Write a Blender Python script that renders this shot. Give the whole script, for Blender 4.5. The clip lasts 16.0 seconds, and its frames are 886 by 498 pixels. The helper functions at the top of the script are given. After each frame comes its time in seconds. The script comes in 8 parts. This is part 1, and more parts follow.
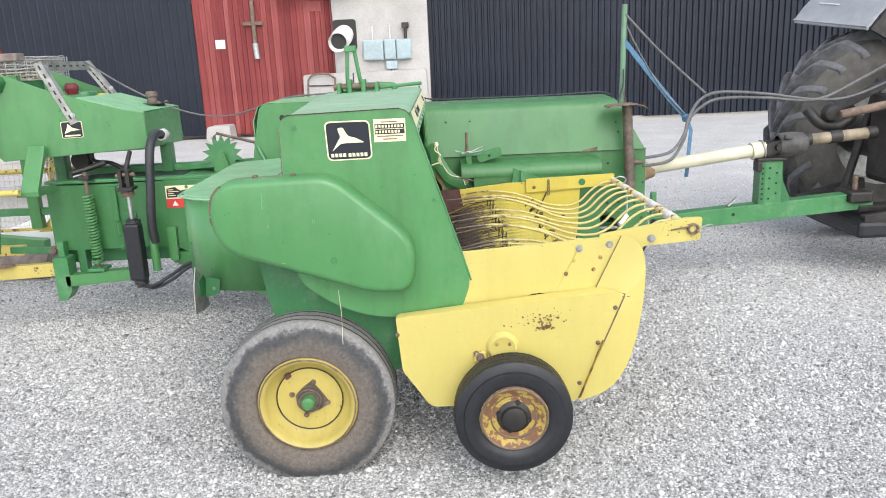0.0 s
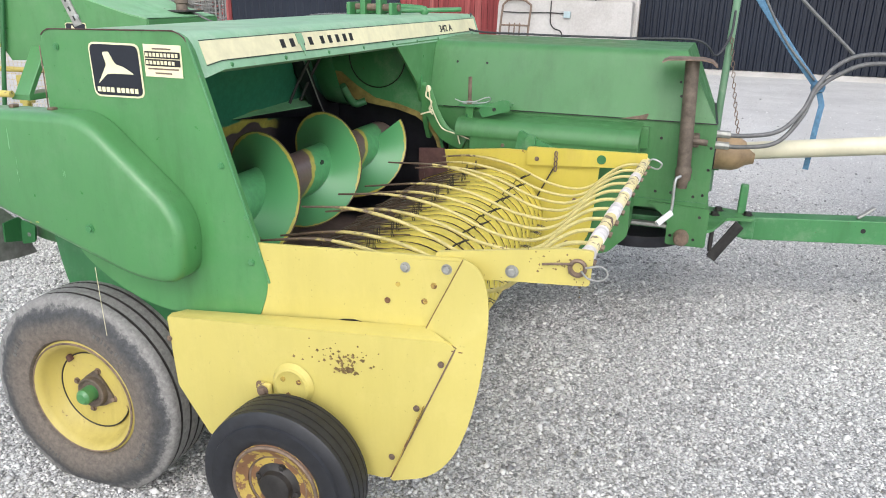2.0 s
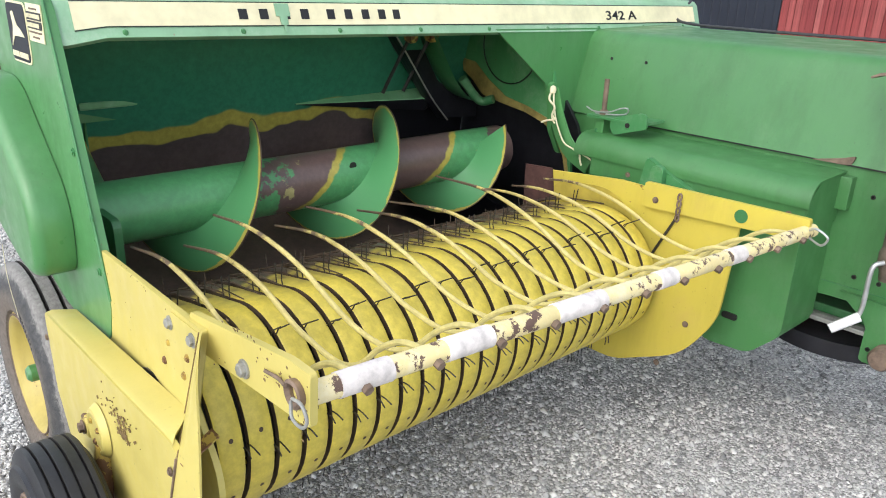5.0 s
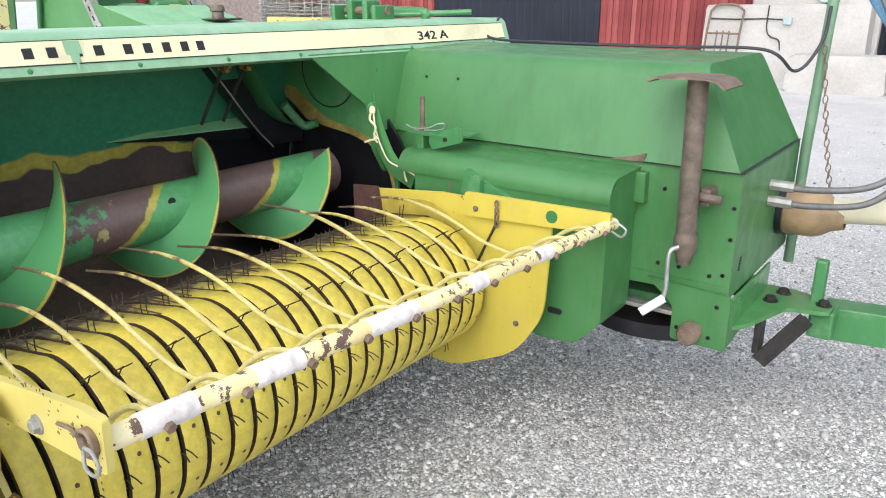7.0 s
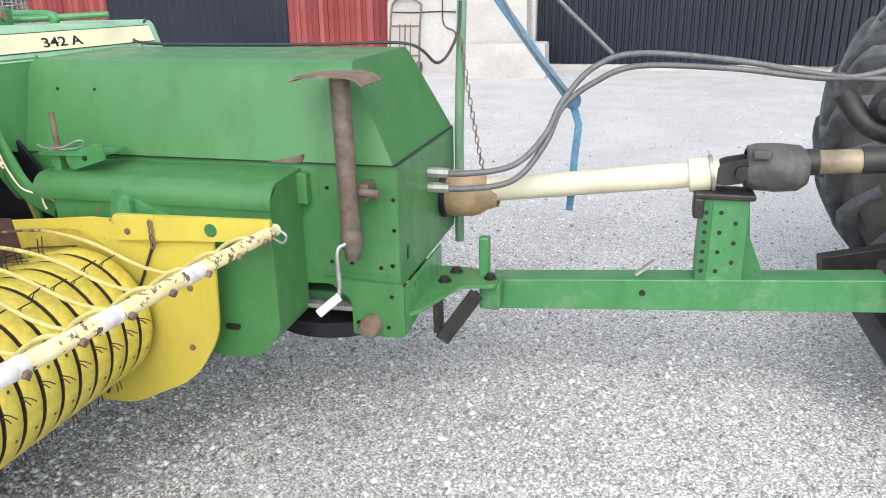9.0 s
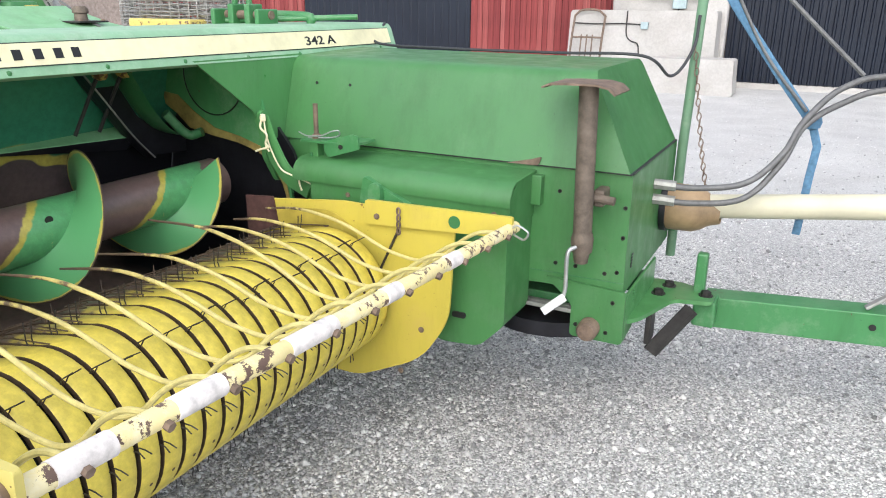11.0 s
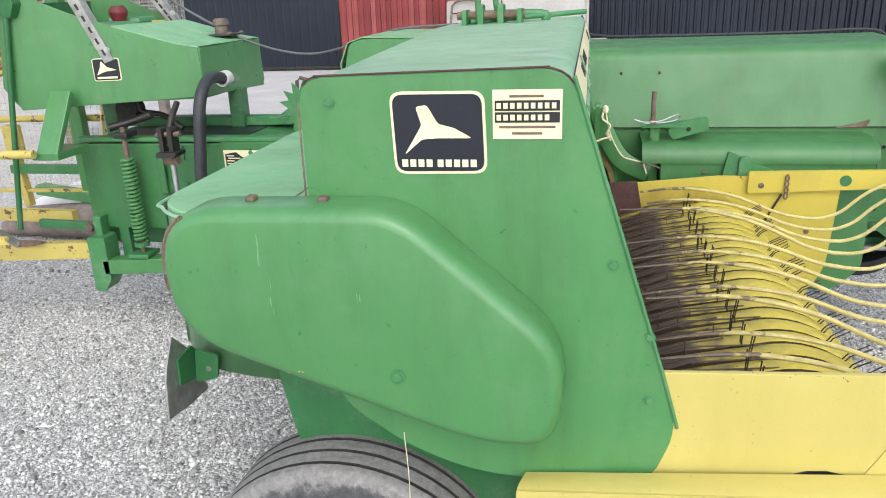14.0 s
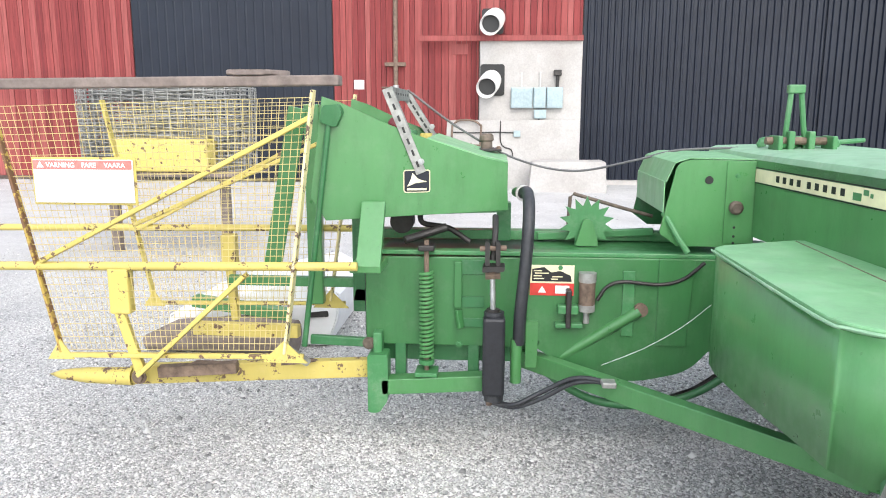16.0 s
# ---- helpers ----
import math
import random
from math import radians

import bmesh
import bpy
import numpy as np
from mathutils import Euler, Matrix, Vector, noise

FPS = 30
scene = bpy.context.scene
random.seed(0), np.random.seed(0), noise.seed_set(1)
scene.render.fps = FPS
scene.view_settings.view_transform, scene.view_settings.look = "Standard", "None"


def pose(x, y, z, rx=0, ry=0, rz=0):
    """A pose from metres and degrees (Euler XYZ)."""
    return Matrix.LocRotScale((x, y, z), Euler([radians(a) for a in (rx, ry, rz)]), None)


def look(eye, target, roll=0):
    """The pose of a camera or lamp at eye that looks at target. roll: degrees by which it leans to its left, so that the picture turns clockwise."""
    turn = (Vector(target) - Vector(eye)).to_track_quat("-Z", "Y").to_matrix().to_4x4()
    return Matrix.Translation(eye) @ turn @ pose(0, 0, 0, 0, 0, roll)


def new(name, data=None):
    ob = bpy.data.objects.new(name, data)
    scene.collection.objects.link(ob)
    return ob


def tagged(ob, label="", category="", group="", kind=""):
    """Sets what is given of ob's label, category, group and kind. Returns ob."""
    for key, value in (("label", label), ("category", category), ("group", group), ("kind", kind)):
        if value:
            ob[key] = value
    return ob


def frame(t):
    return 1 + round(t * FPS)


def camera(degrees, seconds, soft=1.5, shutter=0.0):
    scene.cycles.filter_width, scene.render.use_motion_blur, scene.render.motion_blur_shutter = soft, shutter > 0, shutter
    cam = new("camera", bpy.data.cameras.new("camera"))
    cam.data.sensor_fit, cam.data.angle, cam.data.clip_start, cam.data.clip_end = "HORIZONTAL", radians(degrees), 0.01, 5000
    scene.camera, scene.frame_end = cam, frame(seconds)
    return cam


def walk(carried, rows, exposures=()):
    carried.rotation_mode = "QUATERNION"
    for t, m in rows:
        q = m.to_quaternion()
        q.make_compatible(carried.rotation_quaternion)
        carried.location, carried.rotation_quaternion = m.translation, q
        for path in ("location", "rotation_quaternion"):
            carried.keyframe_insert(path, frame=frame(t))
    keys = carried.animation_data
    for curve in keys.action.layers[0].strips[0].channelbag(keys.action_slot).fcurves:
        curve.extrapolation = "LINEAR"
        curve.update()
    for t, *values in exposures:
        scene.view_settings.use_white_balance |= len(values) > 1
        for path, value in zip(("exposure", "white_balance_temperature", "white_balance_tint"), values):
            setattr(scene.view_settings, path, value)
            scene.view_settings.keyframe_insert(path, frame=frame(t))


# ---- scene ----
cam = camera(61.4, 16.0, soft=1.0)
METRES, EYE, TILT, LEAN, TURN = 7.452, 1.625, 0.0, 0.0, 0.0
ROWS = [
    (0.0, 0.0, 0.0, 0.0, -0.62, -14.32, 2.45),
    (0.5, 0.0385, 0.0428, -0.0035, 3.18, -15.25, 1.45),
    (1.0, 0.085, 0.0742, -0.0077, 7.57, -16.5, 0.4),
    (1.5, 0.1302, 0.1048, -0.0041, 12.59, -17.84, -0.51),
    (2.0, 0.1561, 0.1469, -0.0073, 18.45, -19.17, -1.15),
    (2.5, 0.1807, 0.1855, -0.0099, 24.8, -20.44, -1.7),
    (3.0, 0.205, 0.2274, -0.0103, 31.67, -21.28, -2.23),
    (3.5, 0.2082, 0.2619, -0.0139, 38.73, -21.74, -2.65),
    (3.7, 0.2113, 0.2725, -0.0138, 41.33, -21.9, -2.95),
    (4.7, 0.2299, 0.305, -0.0149, 48.3229, -20.5464, -2.2639),
    (5.8, 0.2456, 0.3101, -0.0135, 45.9, -18.67, -0.8),
    (6.0, 0.2453, 0.3104, -0.0134, 44.44, -18.67, -0.67),
    (6.5, 0.2475, 0.3123, -0.013, 40.79, -18.47, -0.3),
    (7.0, 0.2503, 0.3147, -0.0129, 36.62, -18.6, 0.07),
    (7.5, 0.253, 0.3182, -0.0131, 31.55, -18.77, 0.42),
    (8.0, 0.2575, 0.3232, -0.0128, 25.56, -19.03, 0.75),
    (8.2, 0.2574, 0.3239, -0.0116, 22.6, -19.25, 0.65),
    (9.3, 0.2708, 0.3361, -0.0124, 13.8761, -18.8716, 1.0776),
    (10.3, 0.2653, 0.3316, -0.0131, 17.15, -18.27, 0.6),
    (10.5, 0.2605, 0.3286, -0.0114, 19.64, -18.37, 0.3),
    (11.0, 0.24, 0.3112, -0.0113, 27.02, -18.4, -0.59),
    (11.5, 0.2108, 0.279, -0.0136, 31.67, -19.03, -1.22),
    (12.0, 0.1791, 0.2608, -0.0144, 31.76, -19.7, -0.98),
    (12.5, 0.1379, 0.2446, -0.0131, 27.95, -20.03, -0.01),
    (13.0, 0.095, 0.2225, -0.0108, 22.07, -20.06, 1.08),
    (13.5, 0.0461, 0.2053, -0.008, 15.97, -19.81, 1.84),
    (14.0, -0.0102, 0.2025, -0.0062, 10.66, -19.01, 2.08),
    (14.5, -0.0689, 0.1969, -0.0068, 7.54, -17.24, 1.63),
    (15.0, -0.1311, 0.1934, -0.0027, 6.37, -14.76, 1.14),
    (15.5, -0.1939, 0.1919, 0.0, 5.73, -12.22, 0.59),
    (16.0, -0.2556, 0.1804, -0.002, 4.09, -10.53, -0.15),
]
walk(cam, [(t, pose(0, 0, EYE, TILT, LEAN, TURN) @ pose(METRES * x, METRES * y, METRES * z, 90 + pitch, roll, yaw)) for t, x, y, z, yaw, pitch, roll in ROWS],
     exposures=[(0.0, 0.05), (1.0, -0.03), (2.0, -0.06), (3.5, -0.05), (6.0, 0.15), (8.0, 0.18), (11.0, 0.16), (12.5, 0.02), (13.5, -0.09), (14.5, -0.03), (15.2, 0.21), (16.0, 0.29)])

# ---- world and light: bright overcast day ----
world = bpy.data.worlds.new("overcast_sky")
scene.world = world
world.use_nodes = True
wn = world.node_tree
sky = wn.nodes.new("ShaderNodeTexSky")
sky.sky_type, sky.sun_disc = "NISHITA", False
sky.sun_elevation, sky.sun_rotation = radians(44), radians(165)
sky.dust_density, sky.air_density = 2.0, 1.0
grey = wn.nodes.new("ShaderNodeHueSaturation")
grey.inputs["Saturation"].default_value = 0.45
wn.links.new(sky.outputs["Color"], grey.inputs["Color"])
wn.links.new(grey.outputs["Color"], wn.nodes["Background"].inputs["Color"])
wn.nodes["Background"].inputs["Strength"].default_value = 0.36
sun_data = bpy.data.lights.new("sun", "SUN")
sun_data.energy, sun_data.angle, sun_data.color = 0.6, radians(80), (1.0, 0.985, 0.96)
sun = new("sun", sun_data)
sun.matrix_world = look((1.81, -6.76, 6.75), (0, 0, 0))

# ---- materials ----


def mat_base(name):
    m = bpy.data.materials.new(name)
    m.use_nodes = True
    nt = m.node_tree
    return m, nt, nt.nodes["Principled BSDF"]


def node(nt, kind, **values):
    n = nt.nodes.new(kind)
    for k, v in values.items():
        n.inputs[k].default_value = v
    return n


def coords(nt, island=False):
    return nt.nodes.new("ShaderNodeTexCoord").outputs["Object"]


def ramp(nt, fac, stops):
    r = nt.nodes.new("ShaderNodeValToRGB")
    while len(r.color_ramp.elements) < len(stops):
        r.color_ramp.elements.new(0.5)
    for e, (p, c) in zip(r.color_ramp.elements, stops):
        e.position = p
        e.color = (*c, 1) if len(c) == 3 else c
    nt.links.new(fac, r.inputs["Fac"])
    return r.outputs["Color"]


def mixed(nt, fac, a, b, kind="MIX"):
    n = nt.nodes.new("ShaderNodeMix")
    n.data_type, n.blend_type = "RGBA", kind
    for slot, v in ((0, fac), (6, a), (7, b)):
        if hasattr(v, "links"):
            nt.links.new(v, n.inputs[slot])
        elif slot == 0:
            n.inputs[0].default_value = v
        else:
            n.inputs[slot].default_value = (*v, 1)
    return n.outputs[2]


def noise_of(nt, scale, detail=6, rough=0.6, vec=None):
    n = node(nt, "ShaderNodeTexNoise", Scale=scale, Detail=detail, Roughness=rough)
    nt.links.new(vec or coords(nt), n.inputs["Vector"])
    return n.outputs["Fac"]


def bumped(nt, bsdf, fac, strength, distance=0.002):
    b = node(nt, "ShaderNodeBump", Strength=strength, Distance=distance)
    nt.links.new(fac, b.inputs["Height"])
    nt.links.new(b.outputs["Normal"], bsdf.inputs["Normal"])


BLACK, WHITE = (0, 0, 0), (1, 1, 1)


def painted(name, colour, chip=(0.12, 0.05, 0.03), amount=0.0, rough=0.38, fade=0.25, pale=(0.5, 0.55, 0.45), dust=0.18, coat=0.0, grain=26, runs=0.7):
    """Weathered machine paint: blotchy fading, a film of dust, and chips down to rust."""
    m, nt, b = mat_base(name)
    tone = ramp(nt, noise_of(nt, 1.6, 3, 0.5), [(0.3, tuple(c * (1 - fade * 0.3) for c in colour)), (0.7, tuple(min(1, c * (1 + fade * 0.25)) for c in colour))])
    film = ramp(nt, noise_of(nt, 7, 10, 0.78), [(0.5, BLACK), (0.9, (dust * 1.6,) * 3)])
    tone = mixed(nt, film, tone, pale)
    fine = noise_of(nt, grain, 8, 0.68)
    lo = 0.72 - amount
    chips = ramp(nt, fine, [(lo, BLACK), (lo + 0.02, WHITE)])
    tone = mixed(nt, chips, tone, chip)
    run = node(nt, "ShaderNodeMapping", Scale=(5.0, 5.0, 1.1))
    nt.links.new(coords(nt), run.inputs["Vector"])
    grime = ramp(nt, noise_of(nt, 1.7, 9, 0.72, run.outputs["Vector"]), [(0.30, (0.70, 0.70, 0.66)), (0.52, (1.0,) * 3), (0.75, (1.10, 1.09, 1.06))])
    tone = mixed(nt, runs, tone, grime, "MULTIPLY")
    specks = ramp(nt, noise_of(nt, 90, 4, 0.6), [(0.27, (0.62,) * 3), (0.33, (1.0,) * 3)])
    tone = mixed(nt, 0.7, tone, specks, "MULTIPLY")
    nt.links.new(tone, b.inputs["Base Color"])
    r = ramp(nt, noise_of(nt, 14, 6), [(0.3, (rough - 0.1,) * 3), (0.75, (rough + 0.16,) * 3)])
    nt.links.new(r, b.inputs["Roughness"])
    b.inputs["Coat Weight"].default_value, b.inputs["Coat Roughness"].default_value = coat, 0.22
    bumped(nt, b, noise_of(nt, 4, 6, 0.62), 0.20, 0.008)
    return m


def along_axis(nt, vec, n, axis, amount, low, high):
    """0 to 1 along an object axis from low to high, its line broken up by noise."""
    sep = nt.nodes.new("ShaderNodeSeparateXYZ")
    nt.links.new(vec, sep.inputs[0])
    span = nt.nodes.new("ShaderNodeMapRange")
    nt.links.new(sep.outputs[axis], span.inputs["Value"])
    span.inputs["From Min"].default_value, span.inputs["From Max"].default_value = low, high
    add = nt.nodes.new("ShaderNodeMath")
    add.operation = "MULTIPLY_ADD"
    mid = nt.nodes.new("ShaderNodeMath")
    mid.operation = "SUBTRACT"
    nt.links.new(n, mid.inputs[0])
    mid.inputs[1].default_value = 0.5
    nt.links.new(mid.outputs[0], add.inputs[0])
    add.inputs[1].default_value = amount
    nt.links.new(span.outputs[0], add.inputs[2])
    return add.outputs[0]


def banded(name, stops, axis, amount, low, high, scale=5.0, rough=0.4, detail=5):
    """Colours in uneven bands along one axis, with a fine worn grain."""
    m, nt, b = mat_base(name)
    vec = coords(nt)
    fac = along_axis(nt, vec, noise_of(nt, scale, detail, 0.55, vec), axis, amount, low, high)
    tone = ramp(nt, fac, stops)
    grain = ramp(nt, noise_of(nt, 40, 8, 0.7), [(0.4, (0.75,) * 3), (0.7, (1.15,) * 3)])
    nt.links.new(mixed(nt, 0.8, tone, grain, "MULTIPLY"), b.inputs["Base Color"])
    b.inputs["Roughness"].default_value = rough
    bumped(nt, b, noise_of(nt, 22, 6), 0.15, 0.003)
    return m


def worn(name, colour, primer, steel, level, scale=4.0, rough=0.45, along=None, spread=0.05):
    """Paint worn through a band of primer to polished, rusty steel. along: axis and height of the wear line."""
    m, nt, b = mat_base(name)
    vec = coords(nt)
    n = noise_of(nt, scale, 5, 0.6, vec)
    if along:
        fac = along_axis(nt, vec, n, *along)
    else:
        fac = n
    tone = ramp(nt, fac, [(level - spread, steel), (level - spread + 0.012, primer), (level, primer), (level + 0.012, colour)])
    grain = ramp(nt, noise_of(nt, 34, 8, 0.7), [(0.4, (0.72,) * 3), (0.7, (1.15,) * 3)])
    nt.links.new(mixed(nt, 0.8, tone, grain, "MULTIPLY"), b.inputs["Base Color"])
    b.inputs["Roughness"].default_value = rough
    bumped(nt, b, noise_of(nt, 22, 6), 0.2, 0.003)
    return m


def plain(name, colour, rough=0.6, metal=0.0, vary=0.35, scale=18, bump=0.25, dist=0.002):
    m, nt, b = mat_base(name)
    tone = ramp(nt, noise_of(nt, scale, 8, 0.65), [(0.3, tuple(c * (1 - vary) for c in colour)), (0.72, tuple(min(1, c * (1 + vary)) for c in colour))])
    big = ramp(nt, noise_of(nt, scale * 0.13, 4), [(0.3, (0.82,) * 3), (0.7, (1.12,) * 3)])
    nt.links.new(mixed(nt, 1.0, tone, big, "MULTIPLY"), b.inputs["Base Color"])
    b.inputs["Roughness"].default_value, b.inputs["Metallic"].default_value = rough, metal
    bumped(nt, b, noise_of(nt, scale * 2.5, 6), bump, dist)
    return m


GREEN = (0.068, 0.228, 0.074)
# raised above GREEN to stand in for light missing inside the housing
AUGER_GREEN = (0.088, 0.300, 0.118)
YELLOW = (0.53, 0.45, 0.128)
BROWN = (0.128, 0.085, 0.077)
PRIMER = (0.42, 0.36, 0.07)
m_green = painted("green_paint", GREEN, amount=-0.05, dust=0.06, rough=0.36, coat=0.3)
m_green_front = painted("glossy_green_paint", (0.050, 0.175, 0.054), amount=-0.03, dust=0.06, rough=0.46, coat=0.1)
m_green_deep = painted("deep_green_paint", (0.040, 0.165, 0.050), amount=-0.01, dust=0.08, rough=0.38, coat=0.2)
# paler greens, mostly for top faces
m_green_top = painted("pale_green_paint", (0.185, 0.41, 0.20), amount=0.01, fade=0.3, rough=0.42, dust=0.4, pale=(0.48, 0.56, 0.45))
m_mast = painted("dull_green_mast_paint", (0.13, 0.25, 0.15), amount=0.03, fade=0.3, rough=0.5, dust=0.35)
m_roof = painted("pale_green_roof_paint", (0.24, 0.43, 0.265), amount=0.03, fade=0.3, rough=0.45, dust=0.4, pale=(0.62, 0.66, 0.58), chip=(0.30, 0.22, 0.17))
m_green_old = painted("scuffed_green_paint", (0.055, 0.21, 0.075), amount=0.05, dust=0.25)
m_green_dark = painted("dull_green_paint", (0.035, 0.155, 0.055), amount=0.03)
m_yellow = painted("yellow_paint", YELLOW, chip=(0.22, 0.12, 0.05), amount=0.02, fade=0.12, rough=0.42, pale=(0.78, 0.66, 0.25), runs=0.25)
m_yellow_old = painted("rust_chipped_yellow_paint", (0.56, 0.455, 0.12), chip=(0.14, 0.085, 0.05), amount=0.14, fade=0.3, rough=0.55, pale=(0.66, 0.57, 0.28), dust=0.35, grain=17, runs=0.35)
m_yellow_rust = painted("rusted_yellow_paint", (0.46, 0.33, 0.07), chip=(0.17, 0.085, 0.04), amount=0.24, fade=0.6, rough=0.6, grain=24, pale=(0.24, 0.12, 0.05), dust=0.9, runs=0.9)
m_rim = painted("grubby_yellow_rim_paint", (0.52, 0.42, 0.11), chip=(0.16, 0.09, 0.045), amount=0.075, fade=0.35, rough=0.5, pale=(0.40, 0.30, 0.12), dust=0.5)
m_chip = plain("brown_paint_chip", (0.19, 0.125, 0.05), 0.7, vary=0.4, scale=60)
m_wire = painted("pale_yellow_wire", (0.58, 0.47, 0.20), chip=(0.2, 0.13, 0.08), amount=0.07, fade=0.3, rough=0.6)
m_rod = banded("worn_yellow_rod", [(0.0, (0.07, 0.05, 0.04)), (0.28, (0.13, 0.09, 0.055)), (0.33, (0.46, 0.38, 0.13)), (0.5, (0.58, 0.49, 0.18)), (1.0, (0.60, 0.52, 0.20))], 0, 0.65, -0.1, 1.0, 30.0)
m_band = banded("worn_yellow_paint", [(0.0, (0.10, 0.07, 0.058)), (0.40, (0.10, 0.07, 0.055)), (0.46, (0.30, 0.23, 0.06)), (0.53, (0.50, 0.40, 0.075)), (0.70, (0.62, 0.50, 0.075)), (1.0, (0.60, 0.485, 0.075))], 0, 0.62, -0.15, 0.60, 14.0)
m_wing = painted("stained_yellow_paint", (0.53, 0.435, 0.07), chip=(0.20, 0.12, 0.04), amount=0.03, fade=0.3, rough=0.4, pale=(0.50, 0.36, 0.10), dust=0.5, runs=0.4)
# cleats paler than the tyre: scuffing, plus sky light put into the colour
m_cleat = plain("scuffed_skylit_cleat_rubber", (0.115, 0.118, 0.126), 0.8, vary=0.6, scale=9, bump=0.5)
m_tractor_tyre = plain("dusty_tractor_rubber", (0.080, 0.074, 0.066), 0.8, vary=0.6, scale=5, bump=0.4)
m_bar = painted("chipped_cream_paint", (0.78, 0.66, 0.33), chip=(0.13, 0.08, 0.06), amount=0.17, fade=0.3, rough=0.6, pale=(0.8, 0.78, 0.7), dust=0.7)
m_wrap = plain("white_tape", (0.70, 0.65, 0.62), 0.75, vary=0.3, scale=30, bump=0.4)
m_pan = plain("rubbed_brown_steel", (0.24, 0.165, 0.125), 0.45, 0.1, 0.5, 9, 0.3)
m_gap = plain("dark_brown_steel", (0.085, 0.058, 0.038), 0.6, 0.2, 0.4)
m_jack = plain("grimy_brown_steel", (0.15, 0.118, 0.092), 0.65, 0.3, 0.5, 20, 0.4)
m_black = plain("black_steel", (0.02, 0.02, 0.025), 0.35, 0.3, 0.4, 12)
m_rubber = plain("weathered_rubber", (0.11, 0.106, 0.10), 0.8, vary=0.4, scale=26, bump=0.35)
m_rubber_new = plain("black_rubber", (0.014, 0.015, 0.019), 0.5, vary=0.4, scale=30)
m_groove = plain("dark_tyre_groove", (0.030, 0.027, 0.025), 0.85, vary=0.4, scale=30)
m_hose = plain("black_hose_rubber", (0.03, 0.032, 0.036), 0.5, vary=0.3, scale=40)
m_hose_grey = plain("grey_hose_rubber", (0.12, 0.12, 0.12), 0.5, vary=0.3, scale=40)
m_iron = plain("dark_iron", (0.045, 0.042, 0.04), 0.5, 0.5, 0.4)
m_rust = plain("rusty_steel", (0.19, 0.135, 0.10), 0.75, 0.2, 0.5, 24, 0.5)
m_steel = plain("galvanised_steel", (0.45, 0.46, 0.46), 0.4, 0.7, 0.3)
m_zinc = plain("dull_zinc", (0.33, 0.33, 0.31), 0.5, 0.5, 0.4)
m_cream = plain("cream_plastic", (0.62, 0.58, 0.43), 0.45, vary=0.12, scale=8)
m_cone = plain("stained_guard_plastic", (0.33, 0.225, 0.125), 0.5, vary=0.35, scale=10)
m_guard = plain("scuffed_guard_plastic", (0.085, 0.08, 0.075), 0.6, vary=0.6, scale=12, bump=0.3)
m_tube = plain("oily_tube_plastic", (0.24, 0.195, 0.13), 0.5, vary=0.6, scale=9)
m_stripe = plain("cream_decal", (0.80, 0.74, 0.48), 0.45, vary=0.1, scale=20)
m_navy = plain("dark_blue_decal", (0.006, 0.009, 0.018), 0.6, vary=0.2)
# black for print and seams, and for shade painted into holes and openings
m_ink_hole = plain("black_ink_and_hole_shade", (0.012, 0.012, 0.012), 0.5, vary=0.1)
m_red = plain("red_decal", (0.55, 0.04, 0.03), 0.5, vary=0.2)
m_red_faded = plain("faded_red_decal", (0.60, 0.20, 0.17), 0.6, vary=0.35, scale=30)
m_maroon = plain("dark_flaking_rust", (0.085, 0.040, 0.034), 0.7, 0.1, 0.45, 20)
m_white = plain("white_sheet", (0.80, 0.80, 0.80), 0.55, vary=0.06, scale=5)
m_twine = plain("pale_twine", (0.72, 0.66, 0.45), 0.9, vary=0.2)
m_strap = plain("blue_webbing", (0.09, 0.20, 0.32), 0.8, vary=0.3, scale=60)
m_wood = plain("grey_timber", (0.21, 0.17, 0.15), 0.85, vary=0.4, scale=10)
m_galvbox = plain("pale_blue_enamel", (0.35, 0.44, 0.46), 0.5, vary=0.12)
m_red_cap = plain("red_plastic", (0.16, 0.02, 0.025), 0.4, vary=0.3)
m_tractor = plain("grey_fender_plastic", (0.27, 0.28, 0.30), 0.5, vary=0.15, scale=6)
m_duct = plain("pale_duct_plastic", (0.62, 0.60, 0.57), 0.5, vary=0.15)


